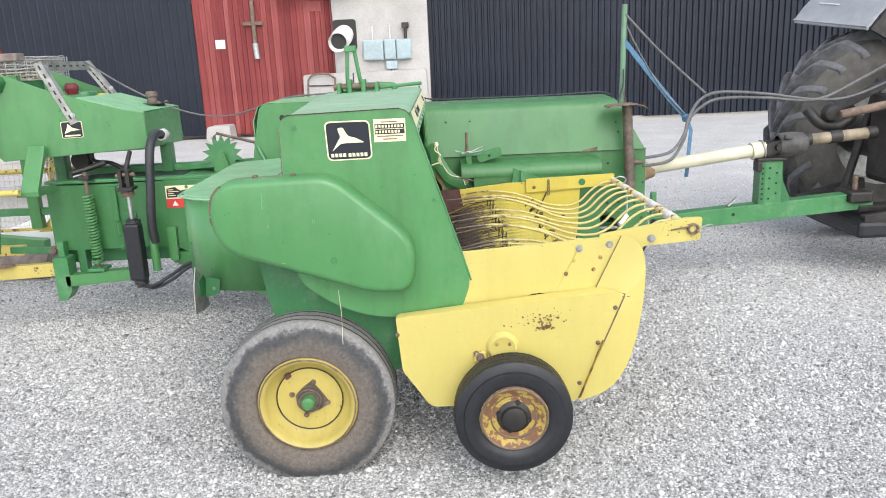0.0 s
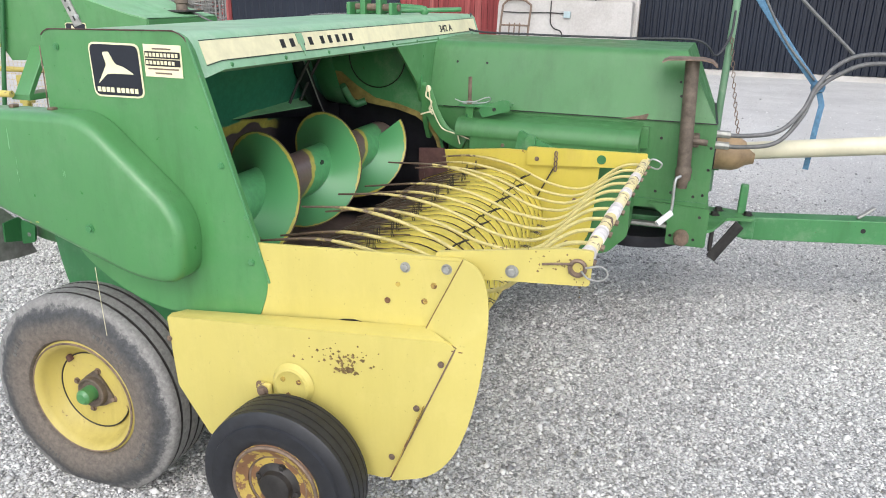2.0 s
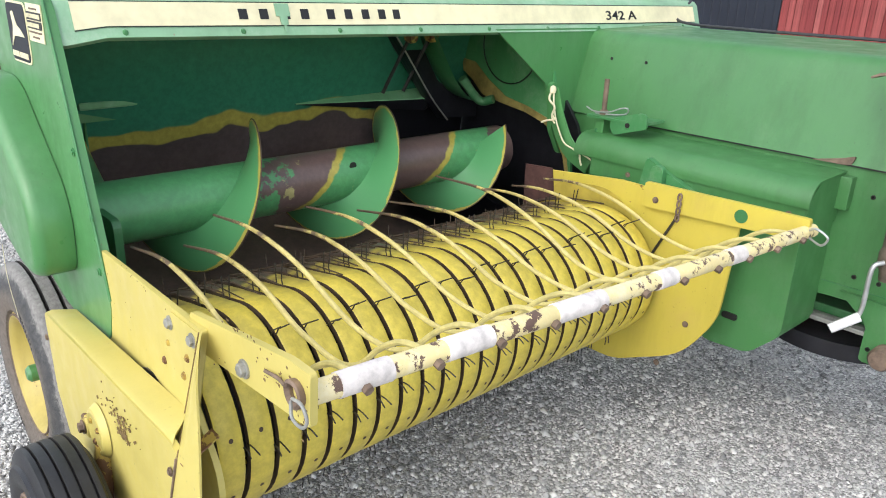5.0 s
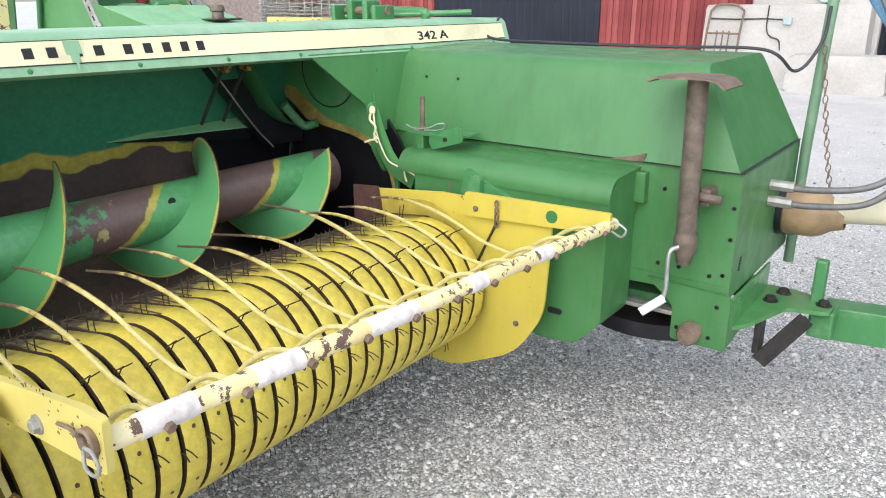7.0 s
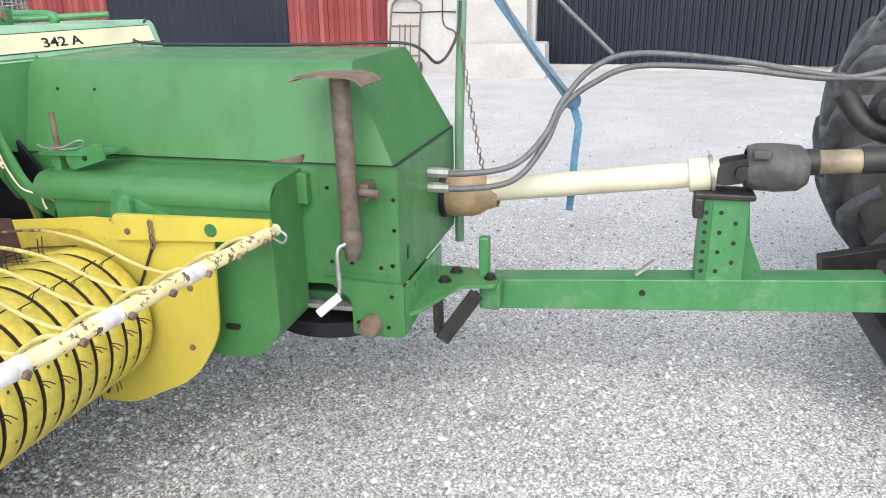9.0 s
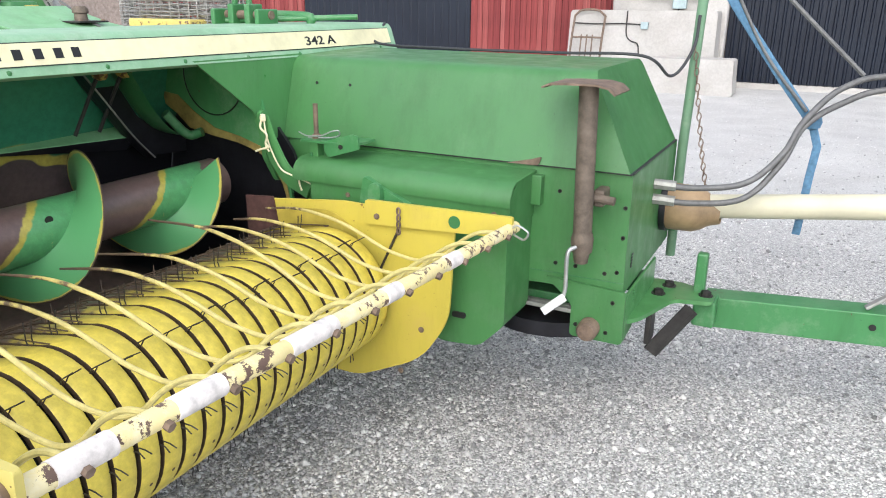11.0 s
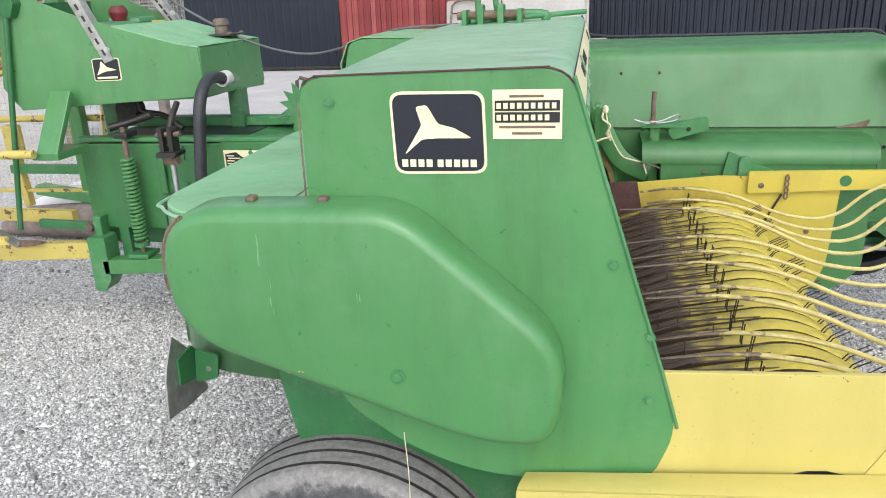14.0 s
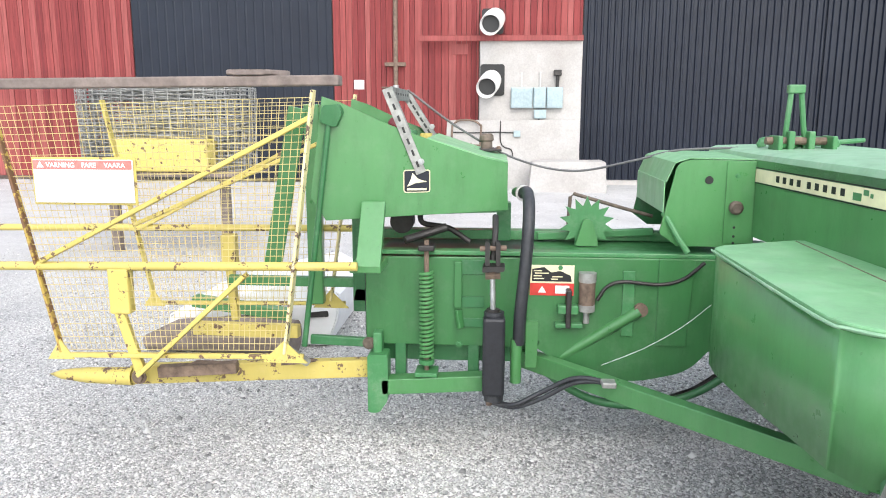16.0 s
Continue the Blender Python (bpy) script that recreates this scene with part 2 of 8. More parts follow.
def tyre_wear(name, c, r0, r1):
    """Rubber scuffed pale on the tread, dark at the shoulder, with a dusty brown wall."""
    m, nt, b = mat_base(name)
    vec = coords(nt)
    off = nt.nodes.new("ShaderNodeVectorMath")
    off.operation = "SUBTRACT"
    nt.links.new(vec, off.inputs[0])
    off.inputs[1].default_value = c
    flat = nt.nodes.new("ShaderNodeVectorMath")
    flat.operation = "MULTIPLY"
    nt.links.new(off.outputs[0], flat.inputs[0])
    flat.inputs[1].default_value = (1, 0, 1)
    far = nt.nodes.new("ShaderNodeVectorMath")
    far.operation = "LENGTH"
    nt.links.new(flat.outputs[0], far.inputs[0])
    span = nt.nodes.new("ShaderNodeMapRange")
    nt.links.new(far.outputs["Value"], span.inputs["Value"])
    span.inputs["From Min"].default_value, span.inputs["From Max"].default_value = r0, r0 + (r1 - r0) * 1.35
    mix = nt.nodes.new("ShaderNodeMath")
    mix.operation = "MULTIPLY_ADD"
    nt.links.new(noise_of(nt, 11, 10, 0.78, vec), mix.inputs[0])
    mix.inputs[1].default_value = 0.55
    nt.links.new(span.outputs[0], mix.inputs[2])
    tone = ramp(nt, mix.outputs[0], [(0.20, (0.075, 0.062, 0.052)), (0.34, (0.155, 0.128, 0.105)), (0.60, (0.130, 0.113, 0.098)), (0.70, (0.075, 0.072, 0.068)), (0.80, (0.05, 0.052, 0.056)), (0.86, (0.085, 0.086, 0.087)), (0.91, (0.23, 0.222, 0.212))])
    scratch = ramp(nt, noise_of(nt, 24, 10, 0.82, vec), [(0.60, BLACK), (0.66, (0.5,) * 3)])
    tone = mixed(nt, scratch, tone, (0.24, 0.225, 0.205))
    fine = ramp(nt, noise_of(nt, 70, 8, 0.75, vec), [(0.35, (0.65,) * 3), (0.65, (1.2,) * 3)])
    nt.links.new(mixed(nt, 1.0, tone, fine, "MULTIPLY"), b.inputs["Base Color"])
    b.inputs["Roughness"].default_value = 0.75
    bumped(nt, b, noise_of(nt, 60, 8, 0.75, vec), 0.4, 0.004)
    return m


def flight_wear(name, c, r0, r1):
    """Green paint on the auger's flight, worn to primer and brown steel towards its rim."""
    m, nt, b = mat_base(name)
    vec = coords(nt)
    off = nt.nodes.new("ShaderNodeVectorMath")
    off.operation = "SUBTRACT"
    nt.links.new(vec, off.inputs[0])
    off.inputs[1].default_value = c
    flat = nt.nodes.new("ShaderNodeVectorMath")
    flat.operation = "MULTIPLY"
    nt.links.new(off.outputs[0], flat.inputs[0])
    flat.inputs[1].default_value = (1, 0, 1)
    far = nt.nodes.new("ShaderNodeVectorMath")
    far.operation = "LENGTH"
    nt.links.new(flat.outputs[0], far.inputs[0])
    span = nt.nodes.new("ShaderNodeMapRange")
    nt.links.new(far.outputs["Value"], span.inputs["Value"])
    span.inputs["From Min"].default_value, span.inputs["From Max"].default_value = r0, r1
    mix = nt.nodes.new("ShaderNodeMath")
    mix.operation = "MULTIPLY_ADD"
    nt.links.new(noise_of(nt, 7, 6, 0.7, vec), mix.inputs[0])
    mix.inputs[1].default_value = 0.30
    nt.links.new(span.outputs[0], mix.inputs[2])
    half = nt.nodes.new("ShaderNodeMath")
    half.operation = "MULTIPLY"
    nt.links.new(mix.outputs[0], half.inputs[0])
    half.inputs[1].default_value = 0.5
    tone = ramp(nt, half.outputs[0], [(0.0, AUGER_GREEN), (0.545, AUGER_GREEN), (0.552, PRIMER), (0.598, PRIMER), (0.606, BROWN)])
    nt.links.new(tone, b.inputs["Base Color"])
    b.inputs["Roughness"].default_value = 0.32
    bumped(nt, b, noise_of(nt, 12, 5), 0.12, 0.004)
    return m


def make_auger(cx, cz, y0, pitch):
    """Auger tube: green kept beside the flight, worn through a ragged primer line to brown steel between its turns."""
    m, nt, b = mat_base("worn_auger_paint")
    vec = coords(nt)
    sep = nt.nodes.new("ShaderNodeSeparateXYZ")
    nt.links.new(vec, sep.inputs[0])

    def op(kind, a, b2=0.0, c=0.0):
        n = nt.nodes.new("ShaderNodeMath")
        n.operation = kind
        for slot, v in enumerate((a, b2, c)):
            if hasattr(v, "links"):
                nt.links.new(v, n.inputs[slot])
            else:
                n.inputs[slot].default_value = v
        return n.outputs[0]

    turn = op("DIVIDE", op("ARCTAN2", op("SUBTRACT", sep.outputs[2], cz), op("SUBTRACT", sep.outputs[0], cx)), 2 * math.pi)
    ride = op("SUBTRACT", op("DIVIDE", op("SUBTRACT", sep.outputs[1], y0), pitch), turn)
    rough_line = noise_of(nt, 13, 6, 0.65, vec)
    lap = op("FRACT", op("ADD", ride, op("MULTIPLY_ADD", rough_line, 0.12, -0.06)))
    worn_ring = ramp(nt, lap, [(0.0, BROWN), (0.60, BROWN), (0.615, PRIMER), (0.66, PRIMER), (0.675, AUGER_GREEN), (1.0, AUGER_GREEN)])
    near = ramp(nt, op("MULTIPLY_ADD", rough_line, 0.5, op("MULTIPLY", op("SUBTRACT", sep.outputs[1], 3.0), 1.0)), [(0.62, BLACK), (0.64, WHITE)])
    tone = mixed(nt, near, AUGER_GREEN, worn_ring)
    rubbed = ramp(nt, noise_of(nt, 9, 8, 0.75, vec), [(0.63, BLACK), (0.66, (0.8,) * 3)])
    tone = mixed(nt, rubbed, tone, (0.40, 0.37, 0.15))
    grain = ramp(nt, noise_of(nt, 40, 8, 0.7), [(0.4, (0.8,) * 3), (0.7, (1.15,) * 3)])
    nt.links.new(mixed(nt, 0.8, tone, grain, "MULTIPLY"), b.inputs["Base Color"])
    b.inputs["Roughness"].default_value = 0.30
    bumped(nt, b, noise_of(nt, 22, 6), 0.12, 0.003)
    return m


def make_inside():
    """Housing back: green above a wavy primer line, brown steel below, blended to black towards the throat."""
    m, nt, b = mat_base("worn_housing_paint")
    vec = coords(nt)
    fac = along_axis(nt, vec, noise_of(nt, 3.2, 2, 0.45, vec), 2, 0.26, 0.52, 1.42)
    # the upper green is shifted to teal: bluish skylit shade put into the colour
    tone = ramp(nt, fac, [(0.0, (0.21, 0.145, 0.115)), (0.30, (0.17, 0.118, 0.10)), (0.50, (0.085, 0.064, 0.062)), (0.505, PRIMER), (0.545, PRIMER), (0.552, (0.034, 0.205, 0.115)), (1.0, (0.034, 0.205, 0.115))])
    # masks that blend the lower wall to near black as y nears the throat
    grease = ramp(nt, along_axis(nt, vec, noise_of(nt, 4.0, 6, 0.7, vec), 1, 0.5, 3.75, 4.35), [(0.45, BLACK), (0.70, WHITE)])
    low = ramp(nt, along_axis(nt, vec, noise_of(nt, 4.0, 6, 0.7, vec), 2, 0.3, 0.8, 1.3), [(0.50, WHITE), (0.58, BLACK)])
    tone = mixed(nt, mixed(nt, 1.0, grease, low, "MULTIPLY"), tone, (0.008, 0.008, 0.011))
    grain = ramp(nt, noise_of(nt, 40, 8, 0.7), [(0.4, (0.75,) * 3), (0.7, (1.15,) * 3)])
    nt.links.new(mixed(nt, 0.8, tone, grain, "MULTIPLY"), b.inputs["Base Color"])
    b.inputs["Roughness"].default_value = 0.42
    bumped(nt, b, noise_of(nt, 22, 6), 0.15, 0.003)
    return m


def make_concrete():
    m, nt, b = mat_base("old_whitewashed_concrete")
    tone = ramp(nt, noise_of(nt, 1.1, 7, 0.7), [(0.3, (0.38, 0.355, 0.33)), (0.55, (0.465, 0.447, 0.425)), (0.75, (0.53, 0.513, 0.49))])
    fine = ramp(nt, noise_of(nt, 30, 6), [(0.35, (0.92,) * 3), (0.65, (1.04,) * 3)])
    nt.links.new(mixed(nt, 1.0, tone, fine, "MULTIPLY"), b.inputs["Base Color"])
    b.inputs["Roughness"].default_value = 0.9
    bumped(nt, b, noise_of(nt, 7, 9, 0.7), 0.6, 0.02)
    return m


def make_planks():
    """Red barn paint, each board with its own tone and long grain."""
    m, nt, b = mat_base("falu_red_boards")
    info = nt.nodes.new("ShaderNodeObjectInfo")
    tone = ramp(nt, info.outputs["Random"], [(0.0, (0.17, 0.028, 0.029)), (0.5, (0.235, 0.045, 0.043)), (1.0, (0.30, 0.085, 0.078))])
    vec = coords(nt)
    mp = node(nt, "ShaderNodeMapping", Scale=(14, 14, 0.8))
    nt.links.new(vec, mp.inputs["Vector"])
    g = noise_of(nt, 1.6, 8, 0.7, mp.outputs["Vector"])
    grain = ramp(nt, g, [(0.3, (0.6,) * 3), (0.65, (1.25,) * 3)])
    tone = mixed(nt, 1.0, tone, grain, "MULTIPLY")
    bare = ramp(nt, noise_of(nt, 0.9, 9, 0.75, mp.outputs["Vector"]), [(0.66, BLACK), (0.72, (0.6,) * 3)])
    nt.links.new(mixed(nt, bare, tone, (0.30, 0.16, 0.14)), b.inputs["Base Color"])
    b.inputs["Roughness"].default_value = 0.9
    bumped(nt, b, g, 0.6, 0.006)
    return m


def make_ground():
    """Grey crushed stone, with paler and darker patches and a few large chips."""
    m, nt, b = mat_base("crushed_stone")
    vec = coords(nt)
    v = node(nt, "ShaderNodeTexVoronoi", Scale=115.0)
    nt.links.new(vec, v.inputs["Vector"])
    chips = ramp(nt, v.outputs["Color"], [(0.08, (0.36, 0.356, 0.348)), (0.5, (0.64, 0.634, 0.617)), (0.92, (0.88, 0.87, 0.84))])
    v2 = node(nt, "ShaderNodeTexVoronoi", Scale=210.0)
    nt.links.new(vec, v2.inputs["Vector"])
    fines = ramp(nt, v2.outputs["Color"], [(0.1, (0.62,) * 3), (0.9, (1.25,) * 3)])
    tone = mixed(nt, 1.0, chips, fines, "MULTIPLY")
    patch = ramp(nt, noise_of(nt, 0.5, 6, 0.6, vec), [(0.28, (0.70, 0.70, 0.71)), (0.5, (0.98, 0.98, 0.97)), (0.72, (1.2, 1.19, 1.15))])
    tone = mixed(nt, 1.0, tone, patch, "MULTIPLY")
    # darkens towards chip borders: shade of the crevices painted into the stone
    edge = ramp(nt, v.outputs["Distance"], [(0.3, (1.0,) * 3), (0.85, (0.55,) * 3)])
    tone = mixed(nt, 1.0, tone, edge, "MULTIPLY")
    # mixes the yard towards a paler tone from y 5.5 to 11
    rolled = ramp(nt, along_axis(nt, vec, noise_of(nt, 0.35, 5, 0.6, vec), 1, 0.7, 5.5, 11.0), [(0.15, BLACK), (0.85, (0.72,) * 3)])
    dusty = ramp(nt, noise_of(nt, 1.3, 8, 0.65, vec), [(0.3, (0.46, 0.452, 0.44)), (0.7, (0.62, 0.612, 0.598))])
    nt.links.new(mixed(nt, rolled, tone, dusty), b.inputs["Base Color"])
    b.inputs["Roughness"].default_value = 0.95
    inv = nt.nodes.new("ShaderNodeMath")
    inv.operation = "SUBTRACT"
    inv.inputs[0].default_value = 1.0
    nt.links.new(v.outputs["Distance"], inv.inputs[1])
    bumped(nt, b, inv.outputs[0], 0.6, 0.010)
    return m


def make_stones():
    m, nt, b = mat_base("stone_chips")
    geo = nt.nodes.new("ShaderNodeNewGeometry")
    tone = ramp(nt, geo.outputs["Random Per Island"], [(0.0, (0.19, 0.188, 0.186)), (0.3, (0.45, 0.445, 0.435)), (0.8, (0.69, 0.68, 0.66)), (1.0, (0.83, 0.82, 0.79))])
    g = ramp(nt, noise_of(nt, 0.7, 6, 0.65), [(0.3, (0.74,) * 3), (0.7, (1.12,) * 3)])
    nt.links.new(mixed(nt, 1.0, tone, g, "MULTIPLY"), b.inputs["Base Color"])
    b.inputs["Roughness"].default_value = 0.92
    return m


def make_sheet():
    m, nt, b = mat_base("dark_profiled_steel")
    b.inputs["Specular IOR Level"].default_value = 0.30
    tone = ramp(nt, noise_of(nt, 0.8, 6), [(0.3, (0.007, 0.010, 0.019)), (0.7, (0.012, 0.017, 0.029))])
    nt.links.new(tone, b.inputs["Base Color"])
    r = ramp(nt, noise_of(nt, 3, 6), [(0.3, (0.33,) * 3), (0.7, (0.50,) * 3)])
    nt.links.new(r, b.inputs["Roughness"])
    return m


AX, AZ = -0.252, 0.878
m_auger, m_inside = make_auger(AX, AZ, 3.358 - 0.492 * 0.25, 0.492), make_inside()
m_concrete, m_planks, m_ground, m_stones, m_sheet = make_concrete(), make_planks(), make_ground(), make_stones(), make_sheet()

# ---- mesh helpers ----


def thing(name, at, label, category, group="", kind=""):
    ob = new(name)
    ob.location = at
    ob.empty_display_size = 0.1
    return tagged(ob, label, category, group, kind)


REAR = Matrix.Translation((0.0888, -0.0626, -0.075)) @ Matrix.Scale(1.0466, 4)  # the tail section has its own origin and scale
FITTED = [None]


def part(name, bm, material, parent=None, label="", smooth=False):
    me = bpy.data.meshes.new(name)
    if FITTED[0]:
        bm.transform(FITTED[0])
    bmesh.ops.recalc_face_normals(bm, faces=bm.faces)
    for f in bm.faces:
        f.smooth = smooth
    bm.to_mesh(me)
    bm.free()
    me.materials.append(material)
    ob = new(name, me)
    if smooth:
        me.set_sharp_from_angle(angle=radians(38))
    while parent and parent.parent and parent.parent.parent:
        parent = parent.parent
    if parent:
        ob.parent = parent
        if parent.type == "EMPTY":
            ob.matrix_parent_inverse = Matrix.Translation(-parent.location)
    return tagged(ob, label)


def box(x0, x1, y0, y1, z0, z1, r=0.0, bm=None):
    out = bm or bmesh.new()
    made = bmesh.ops.create_cube(out, size=1)
    for v in made["verts"]:
        v.co = Vector(((x0 + x1) / 2 + v.co.x * (x1 - x0), (y0 + y1) / 2 + v.co.y * (y1 - y0), (z0 + z1) / 2 + v.co.z * (z1 - z0)))
    if r:
        edges = list({e for v in made["verts"] for e in v.link_edges})
        bmesh.ops.bevel(out, geom=edges, offset=r, segments=2, affect="EDGES", profile=0.5)
    return out


def rounded(pts, radii, n=5):
    """A closed outline with its corners rounded."""
    out = []
    k = len(pts)
    for i in range(k):
        p, a, c = Vector(pts[i]), Vector(pts[i - 1]), Vector(pts[(i + 1) % k])
        r = radii[i] if hasattr(radii, "__len__") else radii
        if r <= 0:
            out.append(tuple(p))
            continue
        da, dc = a - p, c - p
        r = min(r, da.length * 0.48, dc.length * 0.48)
        s, e = p + da.normalized() * r, p + dc.normalized() * r
        for j in range(n + 1):
            t = j / n
            out.append(tuple(s * (1 - t) ** 2 + p * (2 * t * (1 - t)) + e * t * t))
    return out


def slab(outline, axis, d0, d1, r=0.0, bm=None, seg=2):
    """A flat outline given thickness along an axis. Outlines in (x, z) for y, (y, z) for x, (x, y) for z."""
    out = bm or bmesh.new()

    def at(p, d):
        return {"y": (p[0], d, p[1]), "x": (d, p[0], p[1]), "z": (p[0], p[1], d)}[axis]
    low = [out.verts.new(at(p, d0)) for p in outline]
    high = [out.verts.new(at(p, d1)) for p in outline]
    f0, f1 = out.faces.new(low), out.faces.new(high)
    k = len(outline)
    for i in range(k):
        out.faces.new((low[i], low[(i + 1) % k], high[(i + 1) % k], high[i]))
    if r:
        rim = [e for e in f0.edges] + [e for e in f1.edges]
        bmesh.ops.bevel(out, geom=rim, offset=r, segments=seg, affect="EDGES", profile=0.5)
    return out


def tube(pts, r, sides=10, bm=None, closed=False, flat=None, caps=True):
    """A round bar swept along points; flat: (half width, half height) for a strap."""
    out = bm or bmesh.new()
    pts = [Vector(p) for p in pts]
    rings = []
    ref = None
    k = len(pts)
    for i, p in enumerate(pts):
        a, c = pts[i - 1] if i or closed else p, pts[(i + 1) % k] if i < k - 1 or closed else p
        d = (c - a).normalized()
        if ref is None:
            ref = Vector((0, 0, 1)) if abs(d.z) < 0.9 else Vector((1, 0, 0))
        side = d.cross(ref).normalized()
        up = side.cross(d).normalized()
        ref = up
        rr = r[i] if hasattr(r, "__len__") else r
        w, h = (flat if flat else (rr, rr))
        rings.append([out.verts.new(p + side * (math.cos(2 * math.pi * j / sides) * w) + up * (math.sin(2 * math.pi * j / sides) * h)) for j in range(sides)])
    n = len(rings)
    for i in range(n if closed else n - 1):
        a, c = rings[i], rings[(i + 1) % n]
        for j in range(sides):
            out.faces.new((a[j], a[(j + 1) % sides], c[(j + 1) % sides], c[j]))
    if caps and not closed:
        out.faces.new(list(reversed(rings[0])))
        out.faces.new(rings[-1])
    return out


def curve(pts, n=8):
    """Points of a smooth curve through pts."""
    p = [Vector(q) for q in pts]
    p = [p[0] * 2 - p[1]] + p + [p[-1] * 2 - p[-2]]
    out = []
    for i in range(1, len(p) - 2):
        for j in range(n):
            t = j / n
            a, b, c, d = p[i - 1:i + 3]
            out.append(0.5 * (2 * b + (c - a) * t + (2 * a - 5 * b + 4 * c - d) * t * t + (3 * b - a - 3 * c + d) * t ** 3))
    out.append(p[-2])
    return out


def lathe(profile, centre, axis="y", n=40, bm=None):
    """A turned body: profile of (radius, along) about an axis."""
    out = bm or bmesh.new()
    cx, cy, cz = centre
    rings = []
    for i in range(n):
        a = 2 * math.pi * i / n
        ca, sa = math.cos(a), math.sin(a)
        ring = []
        for r, h in profile:
            ring.append(out.verts.new({"y": (cx + r * ca, cy + h, cz + r * sa), "x": (cx + h, cy + r * ca, cz + r * sa), "z": (cx + r * ca, cy + r * sa, cz + h)}[axis]))
        rings.append(ring)
    for i in range(n):
        a, c = rings[i], rings[(i + 1) % n]
        for j in range(len(profile) - 1):
            out.faces.new((a[j], a[j + 1], c[j + 1], c[j]))
    bmesh.ops.remove_doubles(out, verts=[v for ring in rings for v in ring], dist=1e-5)
    return out


def rod(p0, p1, r, sides=12, bm=None):
    return tube([p0, p1], r, sides, bm)


def beam(p0, p1, w, h, r=0.004):
    """A square bar between two points, w across and h deep."""
    p0, p1 = Vector(p0), Vector(p1)
    d = p1 - p0
    out = box(-w / 2, w / 2, -h / 2, h / 2, 0, d.length, r)
    out.transform(Matrix.Translation(p0) @ d.to_track_quat("Z", "Y").to_matrix().to_4x4())
    return out


def sheet(profile, axis, d0, d1, thick=0.003):
    """A folded sheet: an open profile, given thickness, drawn along an axis."""
    p = [Vector(q) for q in profile]
    off = []
    for i, q in enumerate(p):
        d = (p[min(i + 1, len(p) - 1)] - p[max(i - 1, 0)]).normalized()
        off.append(q + Vector((-d.y, d.x)) * thick)
    return slab([tuple(q) for q in p] + [tuple(q) for q in reversed(off)], axis, d0, d1)


def bolt(at, axis="y", r=0.012, h=0.01, sign=-1, bm=None):
    """A hexagon bolt head on a round washer."""
    out = bm or bmesh.new()
    lathe([(0, 0), (r * 1.45, 0), (r * 1.45, sign * 0.003), (0, sign * 0.003)], at, axis, 14, out)
    lathe([(0, 0), (r, 0), (r, sign * h * 0.9), (r * 0.85, sign * h), (0, sign * h)], at, axis, 6, out)
    return out


def bars_of_text(pattern, at, right, up, normal, height, width, bm=None, gap=0.3):
    """Plain upright bars in place of lettering; a blank in the pattern leaves a space."""
    out = bm or bmesh.new()
    right, up, normal, at = Vector(right), Vector(up), Vector(normal), Vector(at)
    step = width / len(pattern)
    for i, c in enumerate(pattern):
        if c == " ":
            continue
        a = at + right * (i * step)
        w = right * (step * (1 - gap))
        vs = [out.verts.new(a + u + n) for n in (normal * 0.0, normal * 0.0012) for u in (Vector(), w, w + up * height, up * height)]
        for f in ((3, 2, 1, 0), (4, 5, 6, 7), (0, 1, 5, 4), (1, 2, 6, 5), (2, 3, 7, 6), (3, 0, 4, 7)):
            out.faces.new([vs[j] for j in f])
    return out


def lettering(text, m, size, material, parent, name="lettering", extrude=0.0008, spacing=1.0):
    """Letters in the built-in font, as a mesh."""
    cu = bpy.data.curves.new("text", "FONT")
    cu.body, cu.size, cu.extrude, cu.space_character, cu.offset = text, size, extrude, spacing, 0.0006
    tmp = new("text", cu)
    me = bpy.data.meshes.new_from_object(tmp.evaluated_get(bpy.context.evaluated_depsgraph_get()))
    bpy.data.objects.remove(tmp)
    bm = bmesh.new()
    bm.from_mesh(me)
    bm.transform(m)
    bpy.data.meshes.remove(me)
    return part(name, bm, material, parent)

# ---- setting: yard and barn ----


def build_ground():
    bm = bmesh.new()
    bmesh.ops.create_grid(bm, x_segments=8, y_segments=8, size=400)
    tagged(part("ground", bm, m_ground), "grey crushed-stone yard, level and open", "ground", kind="structure")


build_ground()


def ribbed(x0, x1, z0, z1, y, pitch, depth, flatness=0.55):
    """Profiled steel cladding: upright ribs as folded sheet."""
    pts, x = [], x0
    while x < x1:
        for f, d in ((0, 0), (flatness, 0), (flatness + 0.12, -depth), (0.88, -depth)):
            if x + f * pitch <= x1:
                pts.append((x + f * pitch, y + d))
        x += pitch
    pts.append((x1, y))
    back = [(p[0], p[1] + 0.012) for p in reversed(pts)]
    return slab(pts + back, "z", z0, z1)


BARN = 18.0
wall_core = box(-24, 16, BARN + 0.10, BARN + 0.35, 0, 7.0)
tagged(part("wall_core", wall_core, m_wood), "plain barn wall behind the cladding", "wall", kind="structure")
tagged(part("wall_cladding_east", ribbed(-0.10, 16, 0.12, 7.0, BARN, 0.142, 0.034), m_sheet), "dark grey profiled steel barn cladding with upright ribs", "wall", kind="structure")
tagged(part("plinth", box(-0.10, 16, BARN + 0.0, BARN + 0.10, 0.0, 0.11), m_concrete), "low grey concrete plinth under the cladding", "plinth", kind="structure")
steel_door = tagged(part("door_1", ribbed(-10.0, -5.52, 0.08, 7.0, BARN - 0.02, 0.2, 0.012, 0.7), m_sheet), "large dark grey steel sliding door, shut", "door", kind="structure")
part("door_rail", box(-10.0, -5.52, BARN - 0.05, BARN - 0.03, 0.05, 0.09), m_iron, steel_door)
